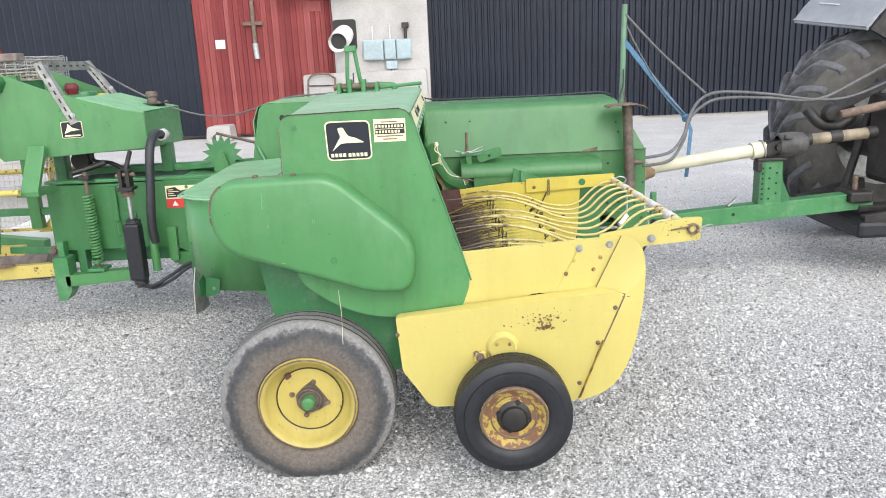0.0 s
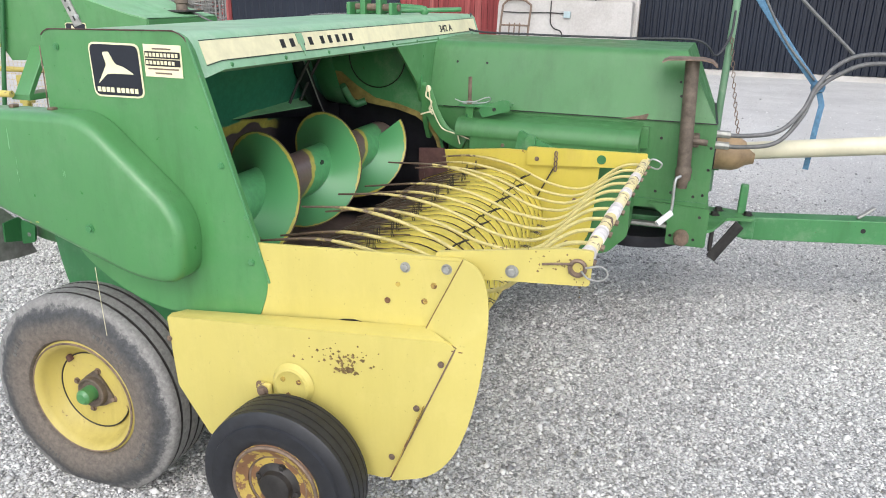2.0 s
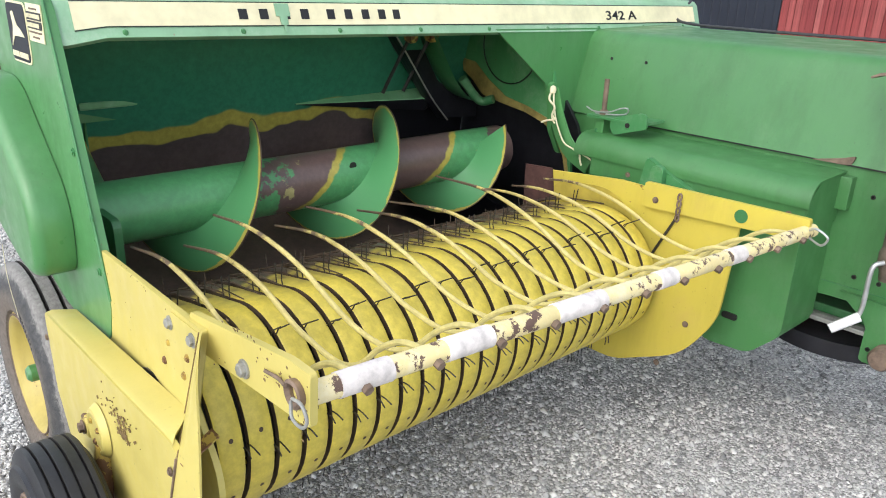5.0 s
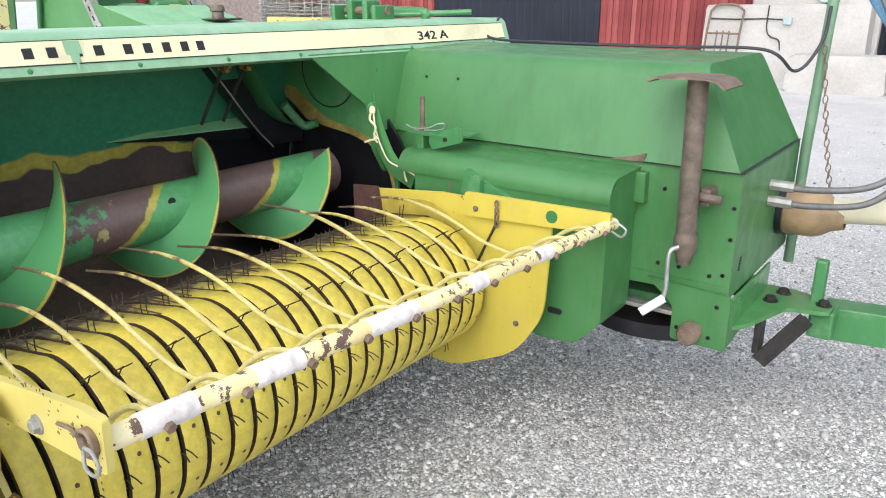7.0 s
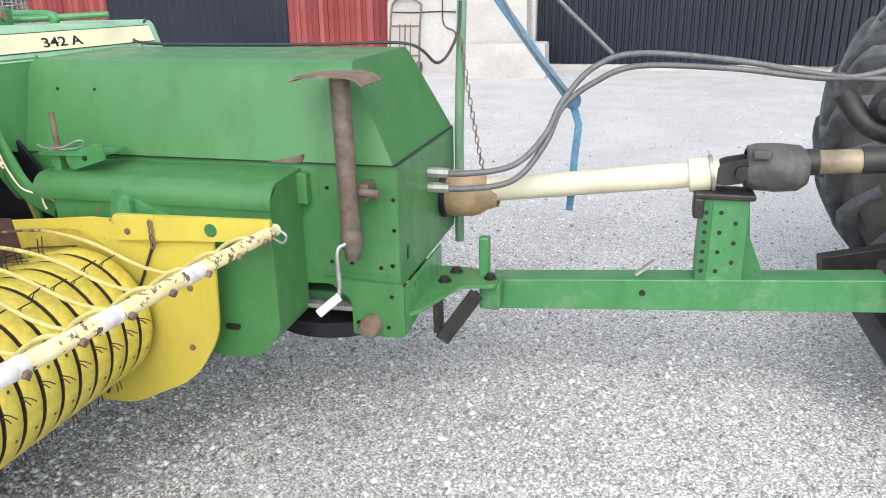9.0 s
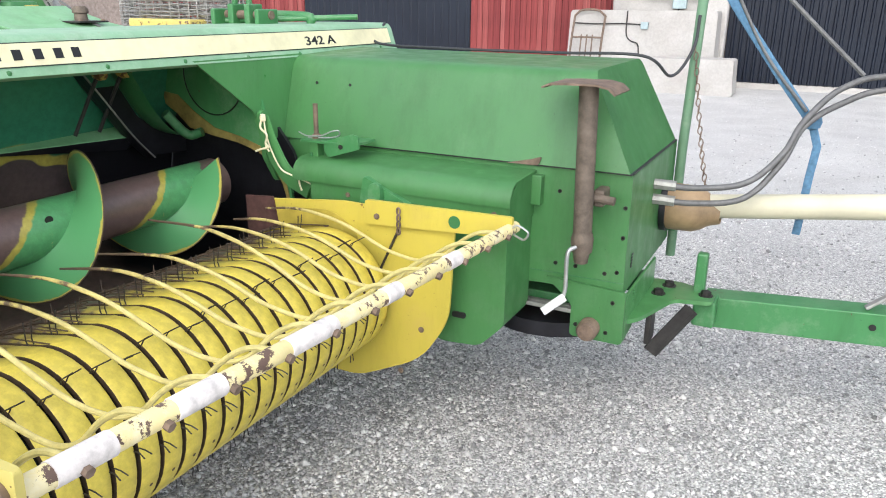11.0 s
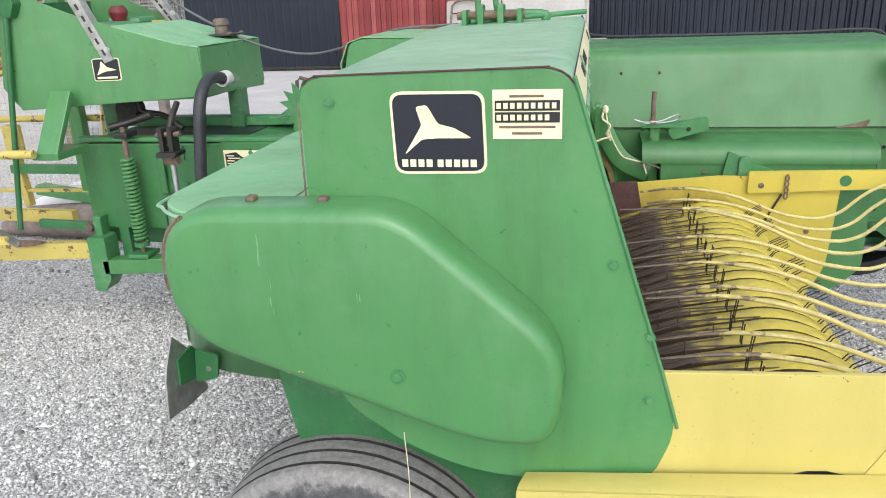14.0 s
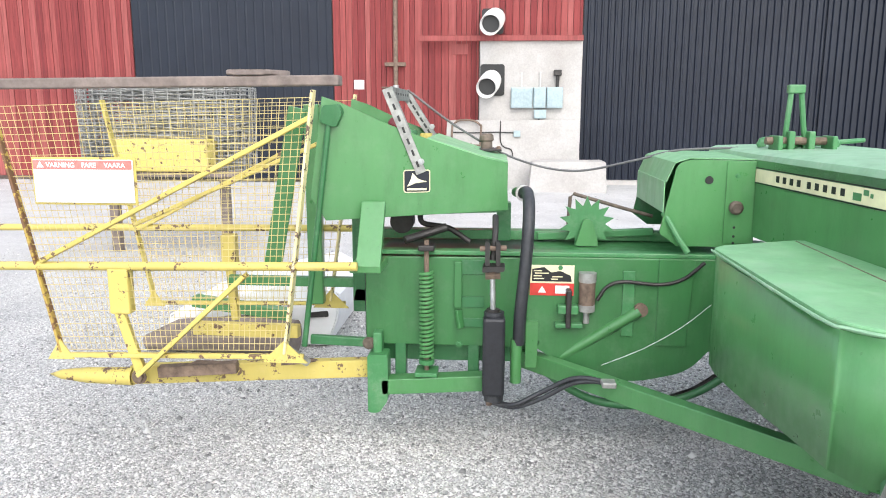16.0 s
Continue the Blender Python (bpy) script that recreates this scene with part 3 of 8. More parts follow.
steel_door_b = tagged(part("door_2", ribbed(4.9, 9.6, 0.1, 7.0, BARN - 0.05, 0.142, 0.04), m_sheet), "dark grey profiled steel door in the same cladding, shut", "door", kind="structure")


def boards(name, x0, x1, z0, z1, y, label):
    wall = thing(name, ((x0 + x1) / 2, y, z0), label, "wall", kind="structure")
    rng = random.Random(int(abs(x0) * 100))
    x = x0
    meshes = {}
    while x < x1 - 0.02:
        w = rng.choice((0.11, 0.125, 0.14, 0.16))
        w = min(w, x1 - x)
        out = rng.choice((0.0, 0.006, 0.012))
        key = (round(w, 3), out)
        if key not in meshes:
            bm = box(0.004, w - 0.004, -0.028 - out, 0.0, 0, z1 - z0, 0.003)
            me = bpy.data.meshes.new("board")
            bm.to_mesh(me)
            bm.free()
            me.materials.append(m_planks)
            meshes[key] = me
        ob = new("board", meshes[key])
        ob.parent = wall
        ob.location = (x - wall.location.x, 0, 0)
        x += w
    return wall


boards("wall_west", -16.0, -10.02, 0.1, 7.0, BARN, "weathered red-painted upright barn boards")
boards("wall_middle", -5.5, -2.32, 0.08, 7.0, BARN, "red-painted upright barn boards with pale wear")
boards("wall_upper", -2.30, -0.12, 3.18, 7.0, BARN, "red-painted boards over the concrete wall")


def build_concrete_wall():
    bm = box(-2.30, -0.12, BARN - 0.22, BARN + 0.08, 0, 3.10, 0.03)
    bmesh.ops.subdivide_edges(bm, edges=bm.edges, cuts=5, use_grid_fill=True)
    for v in bm.verts:
        v.co += Vector((noise.noise(v.co * 1.7) * 0.02, noise.noise(v.co * 2.3 + Vector((5, 0, 0))) * 0.015, noise.noise(v.co * 1.9 + Vector((0, 9, 0))) * 0.02))
    ob = tagged(part("wall_concrete", bm, m_concrete), "stained pale concrete wall with patched edges", "wall", kind="structure")
    part("lintel_board", box(-3.6, -0.12, BARN - 0.30, BARN - 0.225, 3.06, 3.17, 0.006), m_planks, ob)
    part("patch", slab(rounded([(-1.0, 0.9), (-0.55, 1.0), (-0.6, 1.35), (-0.95, 1.3)], 0.08), "y", BARN - 0.245, BARN - 0.20, 0.006), m_concrete, ob)
    return ob


build_concrete_wall()


def build_barrier(x0, x1, y0, y1, z1, label):
    bm = slab(rounded([(x0, 0), (x1, 0), (x1 - 0.03, z1 * 0.5), (x1 - 0.04, z1), (x0 + 0.05, z1 - 0.02)], 0.05), "y", y0, y1, 0.03)
    tagged(part("concrete_block", bm, m_concrete), label, "concrete block", "blocks by the barn")


build_barrier(-3.0, -0.16, 17.15, 17.72, 1.42, "large cast concrete block leaning against the barn wall")
build_barrier(-1.25, 0.30, 16.35, 16.95, 0.62, "low pale concrete block standing on the gravel")
build_barrier(-5.3, -4.7, 17.2, 17.7, 0.36, "small grey concrete block on the ground")


def build_duct(x, z, hole, label):
    t = thing("ventilation_duct", (x, BARN - 0.5, z), label, "duct", "ducts in the barn wall")
    # a flat black slab here and a disc below paint the openings' shade
    part("opening", slab(rounded([(hole[0], hole[2]), (hole[1], hole[2]), (hole[1], hole[3]), (hole[0], hole[3])], 0.07), "y", BARN - 0.275, BARN - 0.225), m_ink_hole, t, "black slab for the shade in the opening")
    at = (x, BARN - 0.72, z - 0.02)
    FITTED[0] = Matrix(((1, 0.22, 0, -0.22 * at[1]), (0, 1, 0, 0), (0, 0.40, 1, -0.40 * at[1]), (0, 0, 0, 1)))  # the stub hangs forward and down
    part("pipe", lathe([(0.215, 0.0), (0.215, 0.46), (0.18, 0.46), (0.185, 0.02), (0.205, -0.012), (0.215, 0.0)], at, "y", 32), m_duct, t, smooth=True)
    part("mouth", lathe([(0.0, 0.10), (0.186, 0.10), (0.186, 0.11), (0.0, 0.11)], at, "y", 32), m_ink_hole, t, "black disc for the shade inside the pipe")
    for k in (0.16, 0.30):
        part("rib", lathe([(0.214, k), (0.226, k + 0.01), (0.226, k + 0.03), (0.214, k + 0.04)], at, "y", 32), m_duct, t, smooth=True)
    FITTED[0] = None


build_duct(-2.14, 2.09, (-2.28, -1.76, 1.92, 2.58), "round pale duct stub in a dark wall opening")
build_duct(-2.08, 3.36, (-2.26, -1.80, 3.2, 3.72), "round pale duct stub under the red boards")


def build_boxes():
    t = thing("electric_box", (-1.05, BARN - 0.3, 1.6), "three pale blue metal switch boxes in a row", "electric box")
    for i, (x0, x1) in enumerate(((-1.62, -1.16), (-1.14, -0.88), (-0.86, -0.52))):
        b = part("cabinet", box(x0, x1, BARN - 0.36, BARN - 0.225, 1.66, 2.10, 0.012), m_galvbox, t)
        part("lid", box(x0 + 0.02, x1 - 0.02, BARN - 0.372, BARN - 0.361, 1.69, 2.07, 0.004), m_galvbox, b)
    part("junction", box(-1.12, -0.86, BARN - 0.34, BARN - 0.225, 1.44, 1.63, 0.02), m_galvbox, t)
    part("lamp_stub", rod((-0.64, BARN - 0.29, 2.10), (-0.64, BARN - 0.29, 2.34), 0.035), m_iron, t)
    part("lamp_head", box(-0.72, -0.56, BARN - 0.36, BARN - 0.24, 2.34, 2.46, 0.01), m_iron, t)
    part("conduit", tube(curve([(-1.0, BARN - 0.26, 1.44), (-1.08, BARN - 0.26, 1.32), (-1.25, BARN - 0.3, 1.26), (-1.44, 17.12, 1.16)]), 0.014, 8), m_iron, t, smooth=True)
    part("conduit", tube(curve([(-1.52, 17.13, 1.15), (-1.9, 17.13, 1.165), (-2.4, 17.13, 1.15), (-2.85, 17.13, 1.16)]), 0.012, 8), m_iron, t, smooth=True)
    part("conduit", tube(curve([(-1.83, 17.13, 1.40), (-1.83, 17.13, 1.0), (-1.75, 17.13, 0.86), (-1.6, 17.13, 0.8), (-1.56, 17.13, 0.62)], 4), 0.012, 8), m_iron, t, smooth=True)
    part("junction", box(-1.56, -1.42, 17.09, 17.145, 1.07, 1.20, 0.01), m_galvbox, t)
    for x in (-1.4, -1.0):
        part("conduit", rod((x, BARN - 0.25, 2.10), (x, BARN - 0.25, 2.42), 0.02, 8), m_duct, t)


build_boxes()


def build_drain():
    t = thing("downpipe", (-4.12, BARN - 0.1, 2.2), "thin rusty upright pipe fixed to the boards", "pipe")
    part("pipe", rod((-4.12, BARN - 0.1, 2.15), (-4.12, BARN - 0.1, 7.0), 0.05), m_rust, t, smooth=True)
    part("bracket", box(-4.36, -3.90, BARN - 0.13, BARN - 0.04, 2.55, 2.63, 0.006), m_rust, t)
    part("tin_end", rod((-4.10, BARN - 0.1, 1.8), (-4.12, BARN - 0.1, 2.15), 0.07), m_steel, t, smooth=True)
    n = thing("notice", (-4.94, BARN - 0.05, 2.1), "small white notice on the red boards", "notice")
    part("card", box(-5.05, -4.83, BARN - 0.05, BARN - 0.042, 2.06, 2.26), m_white, n)
    d = thing("wall_board", (-2.63, BARN - 0.05, 2.95), "short faded red board nailed flat to the wall", "board")
    part("plate", box(-2.9, -2.55, BARN - 0.06, BARN - 0.042, 2.8, 3.02), m_planks, d)


build_drain()


def build_hand_truck():
    t = thing("hand_truck", (-2.55, 16.9, 0), "rusty two-wheeled sack truck leaning on the concrete block", "hand truck")
    for x in (-2.85, -2.25):
        part("rail", tube(curve([(x, 16.85, 0.12), (x, 16.95, 0.8), (x + 0.02, 17.05, 1.3)]), 0.022, 8), m_rust, t, smooth=True)
        part("wheel", lathe([(0.02, -0.03), (0.11, -0.04), (0.13, 0.0), (0.11, 0.04), (0.02, 0.03)], (x, 16.85, 0.13), "x", 20), m_rubber, t, smooth=True)
    for x in (-2.66, -2.55, -2.44):
        part("slat", rod((x, 16.87, 0.2), (x, 16.98, 0.95), 0.014, 8), m_rust, t)
    for z in (0.35, 0.9):
        part("crossbar", rod((-2.86, 16.9 + z * 0.08, z), (-2.24, 16.9 + z * 0.08, z), 0.018, 8), m_rust, t)
    part("hoop", tube(curve([(-2.83, 17.05, 1.3), (-2.7, 17.08, 1.4), (-2.4, 17.08, 1.4), (-2.23, 17.05, 1.3)]), 0.022, 8), m_rust, t, smooth=True)


build_hand_truck()

# ---- the baler ----
baler = thing("baler", (0, 4.0, 0), "green and yellow square hay baler parked on gravel", "baler")


def ring_tyre(centre, r_out, r_in, half, groove, mat, parent, name="tyre"):
    """A tyre: bulging walls, flat tread with grooves, closed at the bead."""
    prof = [(r_in, -half * 0.72), (r_in + 0.012, -half * 0.9), (r_in + (r_out - r_in) * 0.35, -half * 1.0), (r_in + (r_out - r_in) * 0.62, -half * 0.98), (r_out - 0.035, -half * 0.86), (r_out - 0.010, -half * 0.80)]
    xs = np.linspace(-0.72, 0.72, groove * 2 + 1)
    for i, u in enumerate(xs):
        rr = r_out - 0.004 * abs(u)
        if i % 2:
            prof += [(rr, (u - 0.042) * half), (rr - 0.014, (u - 0.030) * half), (rr - 0.014, (u + 0.030) * half), (rr, (u + 0.042) * half)]
        else:
            prof.append((rr, u * half))
    prof += [(a, -b) for a, b in reversed(prof[:6])]
    prof.append(prof[0])
    tyre = part(name, lathe(prof, centre, "y", 56), mat, parent, smooth=True)
    tyre.data.materials.append(m_groove)
    for v in tyre.data.vertices:
        if v.co.z < 0.003:
            v.co.y += (-0.3 if v.co.y < centre[1] else 0.3) * (0.003 - v.co.z)
            v.co.z = 0.003
    for f in tyre.data.polygons:
        d = f.center - Vector(centre)
        if abs(d.y) < half * 0.72 and math.hypot(d.x, d.z) < r_out - 0.0055:
            f.material_index = 1
    return tyre


def build_wheel(name, c, r_out, r_in, half, rim_mat, hub_mat, rubber, groove, label, cap=None, bolts=4, hub_r=1.0):
    w = ring_tyre(c, r_out, r_in, half, groove, rubber, baler, name)
    tagged(w, label)
    f = -half
    d = 0.34 if cap else 0.56
    rim = part("rim", lathe([(r_in + 0.006, f * 0.80), (r_in - 0.004, f * 0.88), (r_in - 0.014, f * 0.84), (r_in - 0.022, f * 0.72), (r_in - 0.036, f * (d + 0.10)), (r_in * 0.74, f * d), (r_in * 0.70, f * (d - 0.05)), (r_in * 0.685, f * (d - 0.05)), (r_in * 0.675, f * (d + 0.02)), (r_in * 0.40, f * d), (r_in * 0.30, f * d), (0.0, f * d)], c, "y", 48), rim_mat, w, smooth=True)
    if cap:
        part("hub", lathe([(0.0, f * 0.50), (r_in * 0.20, f * 0.50), (r_in * 0.24, f * 0.56), (r_in * 0.262, f * 0.54), (r_in * 0.272, f * 0.46), (r_in * 0.275, f * 0.32)], c, "y", 24), hub_mat, w, "grimy brown hub", smooth=True)
        part("hub_flange", slab(rounded([(c[0] + q[0], c[2] + q[1]) for q in ((0.012, 0.076), (0.046, 0.034), (0.080, -0.022), (0.036, -0.048), (-0.012, -0.062), (-0.050, -0.030), (-0.056, 0.016), (-0.030, 0.046))], 0.010), "y", c[1] + f * 0.40, c[1] + f * 0.33, 0.001), hub_mat, w)
        part("valve", beam((c[0] - 0.070, c[1] + f * 0.44, c[2] + 0.112), (c[0] - 0.088, c[1] + f * 0.40, c[2] + 0.098), 0.014, 0.022, 0.003), m_maroon, w, "rusty valve slot")
        part("hub_cap", lathe([(0.0, f * 0.92), (r_in * 0.09, f * 0.90), (r_in * 0.135, f * 0.82), (r_in * 0.14, f * 0.50)], c, "y", 18), cap, w, "green grease cap", smooth=True)
    else:
        part("hub", lathe([(0.0, f * 0.96), (r_in * 0.16 * hub_r, f * 0.96), (r_in * 0.22 * hub_r, f * 0.90), (r_in * 0.24 * hub_r, f * 0.70), (r_in * 0.29 * hub_r, f * 0.60), (r_in * 0.36 * hub_r, f * 0.54)], c, "y", 20), hub_mat, w, smooth=True)
    for i in range(bolts):
        a = 2 * math.pi * i / bolts + 1.3
        part("wheel_nut", bolt((c[0] + math.cos(a) * r_in * (0.38 if cap else 0.46), c[1] + f * d, c[2] + math.sin(a) * r_in * (0.38 if cap else 0.46)), "y", 0.008, 0.009), m_rust if hub_mat is not m_iron else m_iron, w)
    for k, mat in ((0.69, m_ink_hole if cap else m_rust), (0.985, m_rust)):
        part("rim_ring", tube([(c[0] + k * r_in * math.cos(a), c[1] + f * (d + 0.02 if k < 0.9 else 0.86), c[2] + k * r_in * math.sin(a)) for a in np.linspace(0, 2 * math.pi, 49)[:-1]], (0.0026 if k < 0.9 else 0.0035) * (1.0 if cap else 1.5), 6, closed=True), mat, rim, smooth=True)
    return w


WA = (-0.564, 2.820, 0.318)
big_wheel = build_wheel("wheel", WA, 0.350, 0.193, 0.118, m_rim, m_jack, tyre_wear("scuffed_tyre", WA, 0.195, 0.350), 4, "large worn ribbed tyre on a yellow rim", m_green, 4)
rng = random.Random(5)
for a in [0.4 + i * 0.055 for i in range(9)] + [2.0 + i * 0.06 for i in range(6)] + [3.6 + i * 0.055 for i in range(8)] + [5.2 + i * 0.06 for i in range(5)]:
    w, r0 = rng.uniform(0.002, 0.005), rng.uniform(0.252, 0.258)
    mark = box(-w, w, -0.1195, -0.1170, r0, r0 + rng.uniform(0.008, 0.015), 0)
    mark.transform(Matrix.Translation(WA) @ Matrix.Rotation(a, 4, "Y"))
    part("raised_mark", mark, m_rubber, big_wheel)
WB = (0.238, 2.596, 0.312)
build_wheel("gauge_wheel", WB, 0.225, 0.125, 0.070, m_yellow_rust, m_iron, m_rubber_new, 4, "small black gauge wheel tyre on a rusted yellow rim", None, 4, 1.6)
part("gauge_arm", tube(curve([(0.238, 2.62, 0.312), (0.238, 2.665, 0.33), (0.225, 2.70, 0.50)]), 0.022), m_yellow_rust, baler, smooth=True)
part("axle_stub", rod((-0.563, 2.88, 0.333), (-0.56, 3.35, 0.40), 0.04), m_green_dark, baler, smooth=True)

# side sheet of the feed housing
SIDE = rounded([(-0.585, 1.445), (-0.105, 1.455), (-0.062, 1.32), (0.07, 0.90), (0.105, 0.78), (0.062, 0.665), (-0.10, 0.645), (-0.28, 0.65), (-0.42, 0.70), (-0.56, 0.80), (-0.585, 0.95)], [0.045, 0.05, 0, 0.02, 0.05, 0.03, 0.06, 0.1, 0.1, 0.06, 0.02], 5)
side_panel = part("side_panel", slab(SIDE, "y", 2.787, 2.807, 0.004), m_green, baler, "smooth green steel side sheet")
for x, z in ((-0.025, 1.108), (0.045, 0.97), (0.05, 0.84), (-0.53, 1.40)):
    part("bolt", bolt((x, 2.787, z), "y", 0.007, 0.006), m_green_old, side_panel)

EDGE = [(p[0], 2.786, p[1] + 0.001) for p in SIDE[2:13]]
part("edge_seam", tube(EDGE, 0.0018, 6), m_maroon, side_panel, "thin rusty seam")
part("edge_seam", tube([(-0.555, 2.786, 1.447), (-0.14, 2.786, 1.456)], 0.0018, 6), m_maroon, side_panel, "thin rusty seam")
part("edge_seam", tube([(-0.588, 2.786, 1.40), (-0.590, 2.786, 1.20)], 0.0018, 6), m_rust, side_panel)
part("worn_edge", tube([(-0.100, 2.786, 1.44), (-0.060, 2.786, 1.315), (0.071, 2.786, 0.90), (0.104, 2.786, 0.785)], 0.0036, 8), m_green_old, side_panel, "rubbed edge", smooth=True)
# belt cover: a deep pressed bulge with rounded rim
COVER = rounded([(-0.857, 1.224), (-0.398, 1.231), (-0.098, 0.972), (-0.118, 0.772), (-0.27, 0.772), (-0.857, 0.968)], [0.15, 0.07, 0.10, 0.10, 0.08, 0.15], 8)


def inset(outline, d):
    c = Vector((sum(p[0] for p in outline) / len(outline), sum(p[1] for p in outline) / len(outline)))
    k = len(outline)
    out = []
    for i in range(k):
        t = (Vector(outline[(i + 1) % k]) - Vector(outline[i - 1])).normalized()
        n = Vector((-t.y, t.x))
        p = Vector(outline[i])
        if n.dot(c - p) < 0:
            n = -n
        out.append(tuple(p + n * d))
    return out


def build_cover():
    bm = bmesh.new()
    loops = []
    for d, y in ((0.0, 2.785), (0.0, 2.722), (0.003, 2.709), (0.010, 2.699), (0.018, 2.694), (0.027, 2.692)):
        loops.append([bm.verts.new((p[0], y, p[1])) for p in inset(COVER, d)])
    k = len(COVER)
    for a, b in zip(loops, loops[1:]):
        for i in range(k):
            bm.faces.new((a[i], a[(i + 1) % k], b[(i + 1) % k], b[i]))
    bm.faces.new(loops[-1])
    cover = part("belt_cover", bm, m_green, baler, "bulging green belt guard with rounded rim", smooth=True)
    part("bolt", bolt((-0.408, 2.692, 0.912), "y", 0.010, 0.008), m_green_old, cover)
    for x in (-0.685, -0.545):
        part("catch", box(x - 0.009, x + 0.009, 2.745, 2.768, 1.226, 1.236, 0.003), m_rust, cover, "rusty catch")


build_cover()


def paint_scars(rng, spots, y, mat, name, parent, label, tall=(1, 1)):
    """Ragged little chips and scratches lying on a sheet."""
    bm = bmesh.new()
    for x, z, sx, sz, count, size in spots:
        for i in range(count):
            px, pz = x + rng.gauss(0, sx), z + rng.gauss(0, sz)
            a, b = size * rng.uniform(0.3, 1.0) * tall[0], size * rng.uniform(0.3, 1.0) * tall[1]
            slab([(px - a, pz), (px - a * 0.2, pz + b), (px + a, pz + b * 0.4), (px + a * 0.5, pz - b * 0.7)], "y", y, y + 0.001, 0, bm)
    tagged(part(name, bm, mat, parent), label, kind="stuff")


paint_scars(random.Random(21), [(-0.655, 1.13, 0.002, 0.02, 5, 0.004), (-0.64, 1.05, 0.002, 0.02, 3, 0.003), (-0.47, 1.06, 0.004, 0.01, 2, 0.003)], 2.6914, m_green_top, "scuff_mark", baler, "pale scuffs on the belt guard", (0.35, 7.0))
paint_scars(random.Random(22), [(-0.60, 0.91, 0.012, 0.003, 5, 0.0022)], 2.6914, m_yellow_old, "scuff_mark", baler, "small yellowish scrape")
rim = [(p[0] + 0.004, p[1]) for p in COVER if p[0] < -0.80 and p[1] > 1.06]
part("rim_rust", tube([(p[0], 2.706, p[1]) for p in rim], 0.0045, 6), m_rust, baler, "rusty worn rim")

# lower inner side plate behind the wheel
part("frame_plate", slab(rounded([(-0.74, 0.92), (-0.05, 0.92), (-0.05, 0.42), (-0.30, 0.38), (-0.62, 0.45), (-0.70, 0.68)], 0.03), "y", 2.86, 2.88), m_green_dark, baler)

# roof of the feed housing, with the cream-striped fascia
ROOF_Y0, ROOF_Y1 = 2.80, 5.49


def roof_back(y):
    return -0.583 - 0.183 * (y - 2.80) / 1.935


def flare(y):
    """The fascia's lower edge lifts just behind its deeper near corner, then falls back along its length."""
    return 0.015 * min(max((y - 2.82) / 0.09, 0.0), 1.0) * max(0.0, 1.0 - max(0.0, y - 2.91) / 1.9)


def build_roof():
    bm = bmesh.new()
    rows = []
    ys = [2.80, 2.82, 2.87, 2.91] + [2.91 + (ROOF_Y1 - 2.91) * k / 11 for k in range(1, 12)]
    for y in ys:
        j = 12 * (y - ROOF_Y0) / (ROOF_Y1 - ROOF_Y0)
        xb = roof_back(min(y, 4.74))
        prof = [(xb, 1.30), (xb, 1.405), (xb + 0.012, 1.43), (xb + 0.04, 1.442), (xb + 0.25, 1.449), (-0.15, 1.452), (-0.120, 1.447), (-0.105, 1.432), (-0.073, 1.336 + flare(y)), (-0.095, 1.326 + flare(y))]
        top = [bm.verts.new((x, y, z - 0.012 * (j / 12))) for x, z in prof]
        low = [bm.verts.new((x + (0.004 if i < 3 else (-0.004 if i > 6 else 0)), y, z - 0.012 * (j / 12) - (0.004 if 2 < i < 8 else 0))) for i, (x, z) in enumerate(prof)]
        rows.append((top, low))
    k = len(rows[0][0])
    for (a, al), (b, bl) in zip(rows, rows[1:]):
        for i in range(k - 1):
            bm.faces.new((a[i], a[i + 1], b[i + 1], b[i]))
            bm.faces.new((al[i], al[i + 1], bl[i + 1], bl[i]))
        for i in (0, k - 1):
            bm.faces.new((a[i], b[i], bl[i], al[i]))
    for t, l in (rows[0], rows[-1]):
        for i in range(k - 1):
            bm.faces.new((t[i], t[i + 1], l[i + 1], l[i]))
    return part("roof", bm, m_roof, baler, "pale green roof sheet", smooth=True)


roof = build_roof()
FN = Vector((0.096, 0, 0.032)).normalized()
FU = Vector((-0.032, 0, 0.096)).normalized()


def fascia_point(y, s, off=0.002):
    """A place on the front fascia: y along it, s from its lower (0) to upper (1) edge."""
    drop = 0.012 * (y - ROOF_Y0) / (ROOF_Y1 - ROOF_Y0)
    return Vector((-0.073 + s * -0.032, y, 1.336 - drop + flare(y) * (1 - s) + s * 0.096)) + FN * off


def fascia_strip(y0, y1, s0, s1, off, mat, name, parent):
    bm = bmesh.new()
    ys = [y0] + [y for y in (2.87, 2.91, 3.2, 3.6, 4.0, 4.4, 4.81, 5.1) if y0 < y < y1] + [y1]
    rows = [[bm.verts.new(fascia_point(y, t, o)) for t, o in ((s0, off), (s1, off), (s1, off - 0.0015), (s0, off - 0.0015))] for y in ys]
    for a, b in zip(rows, rows[1:]):
        for i in range(4):
            bm.faces.new((a[i], a[(i + 1) % 4], b[(i + 1) % 4], b[i]))
    bm.faces.new(rows[0])
    bm.faces.new(rows[-1])
    return part(name, bm, mat, parent)


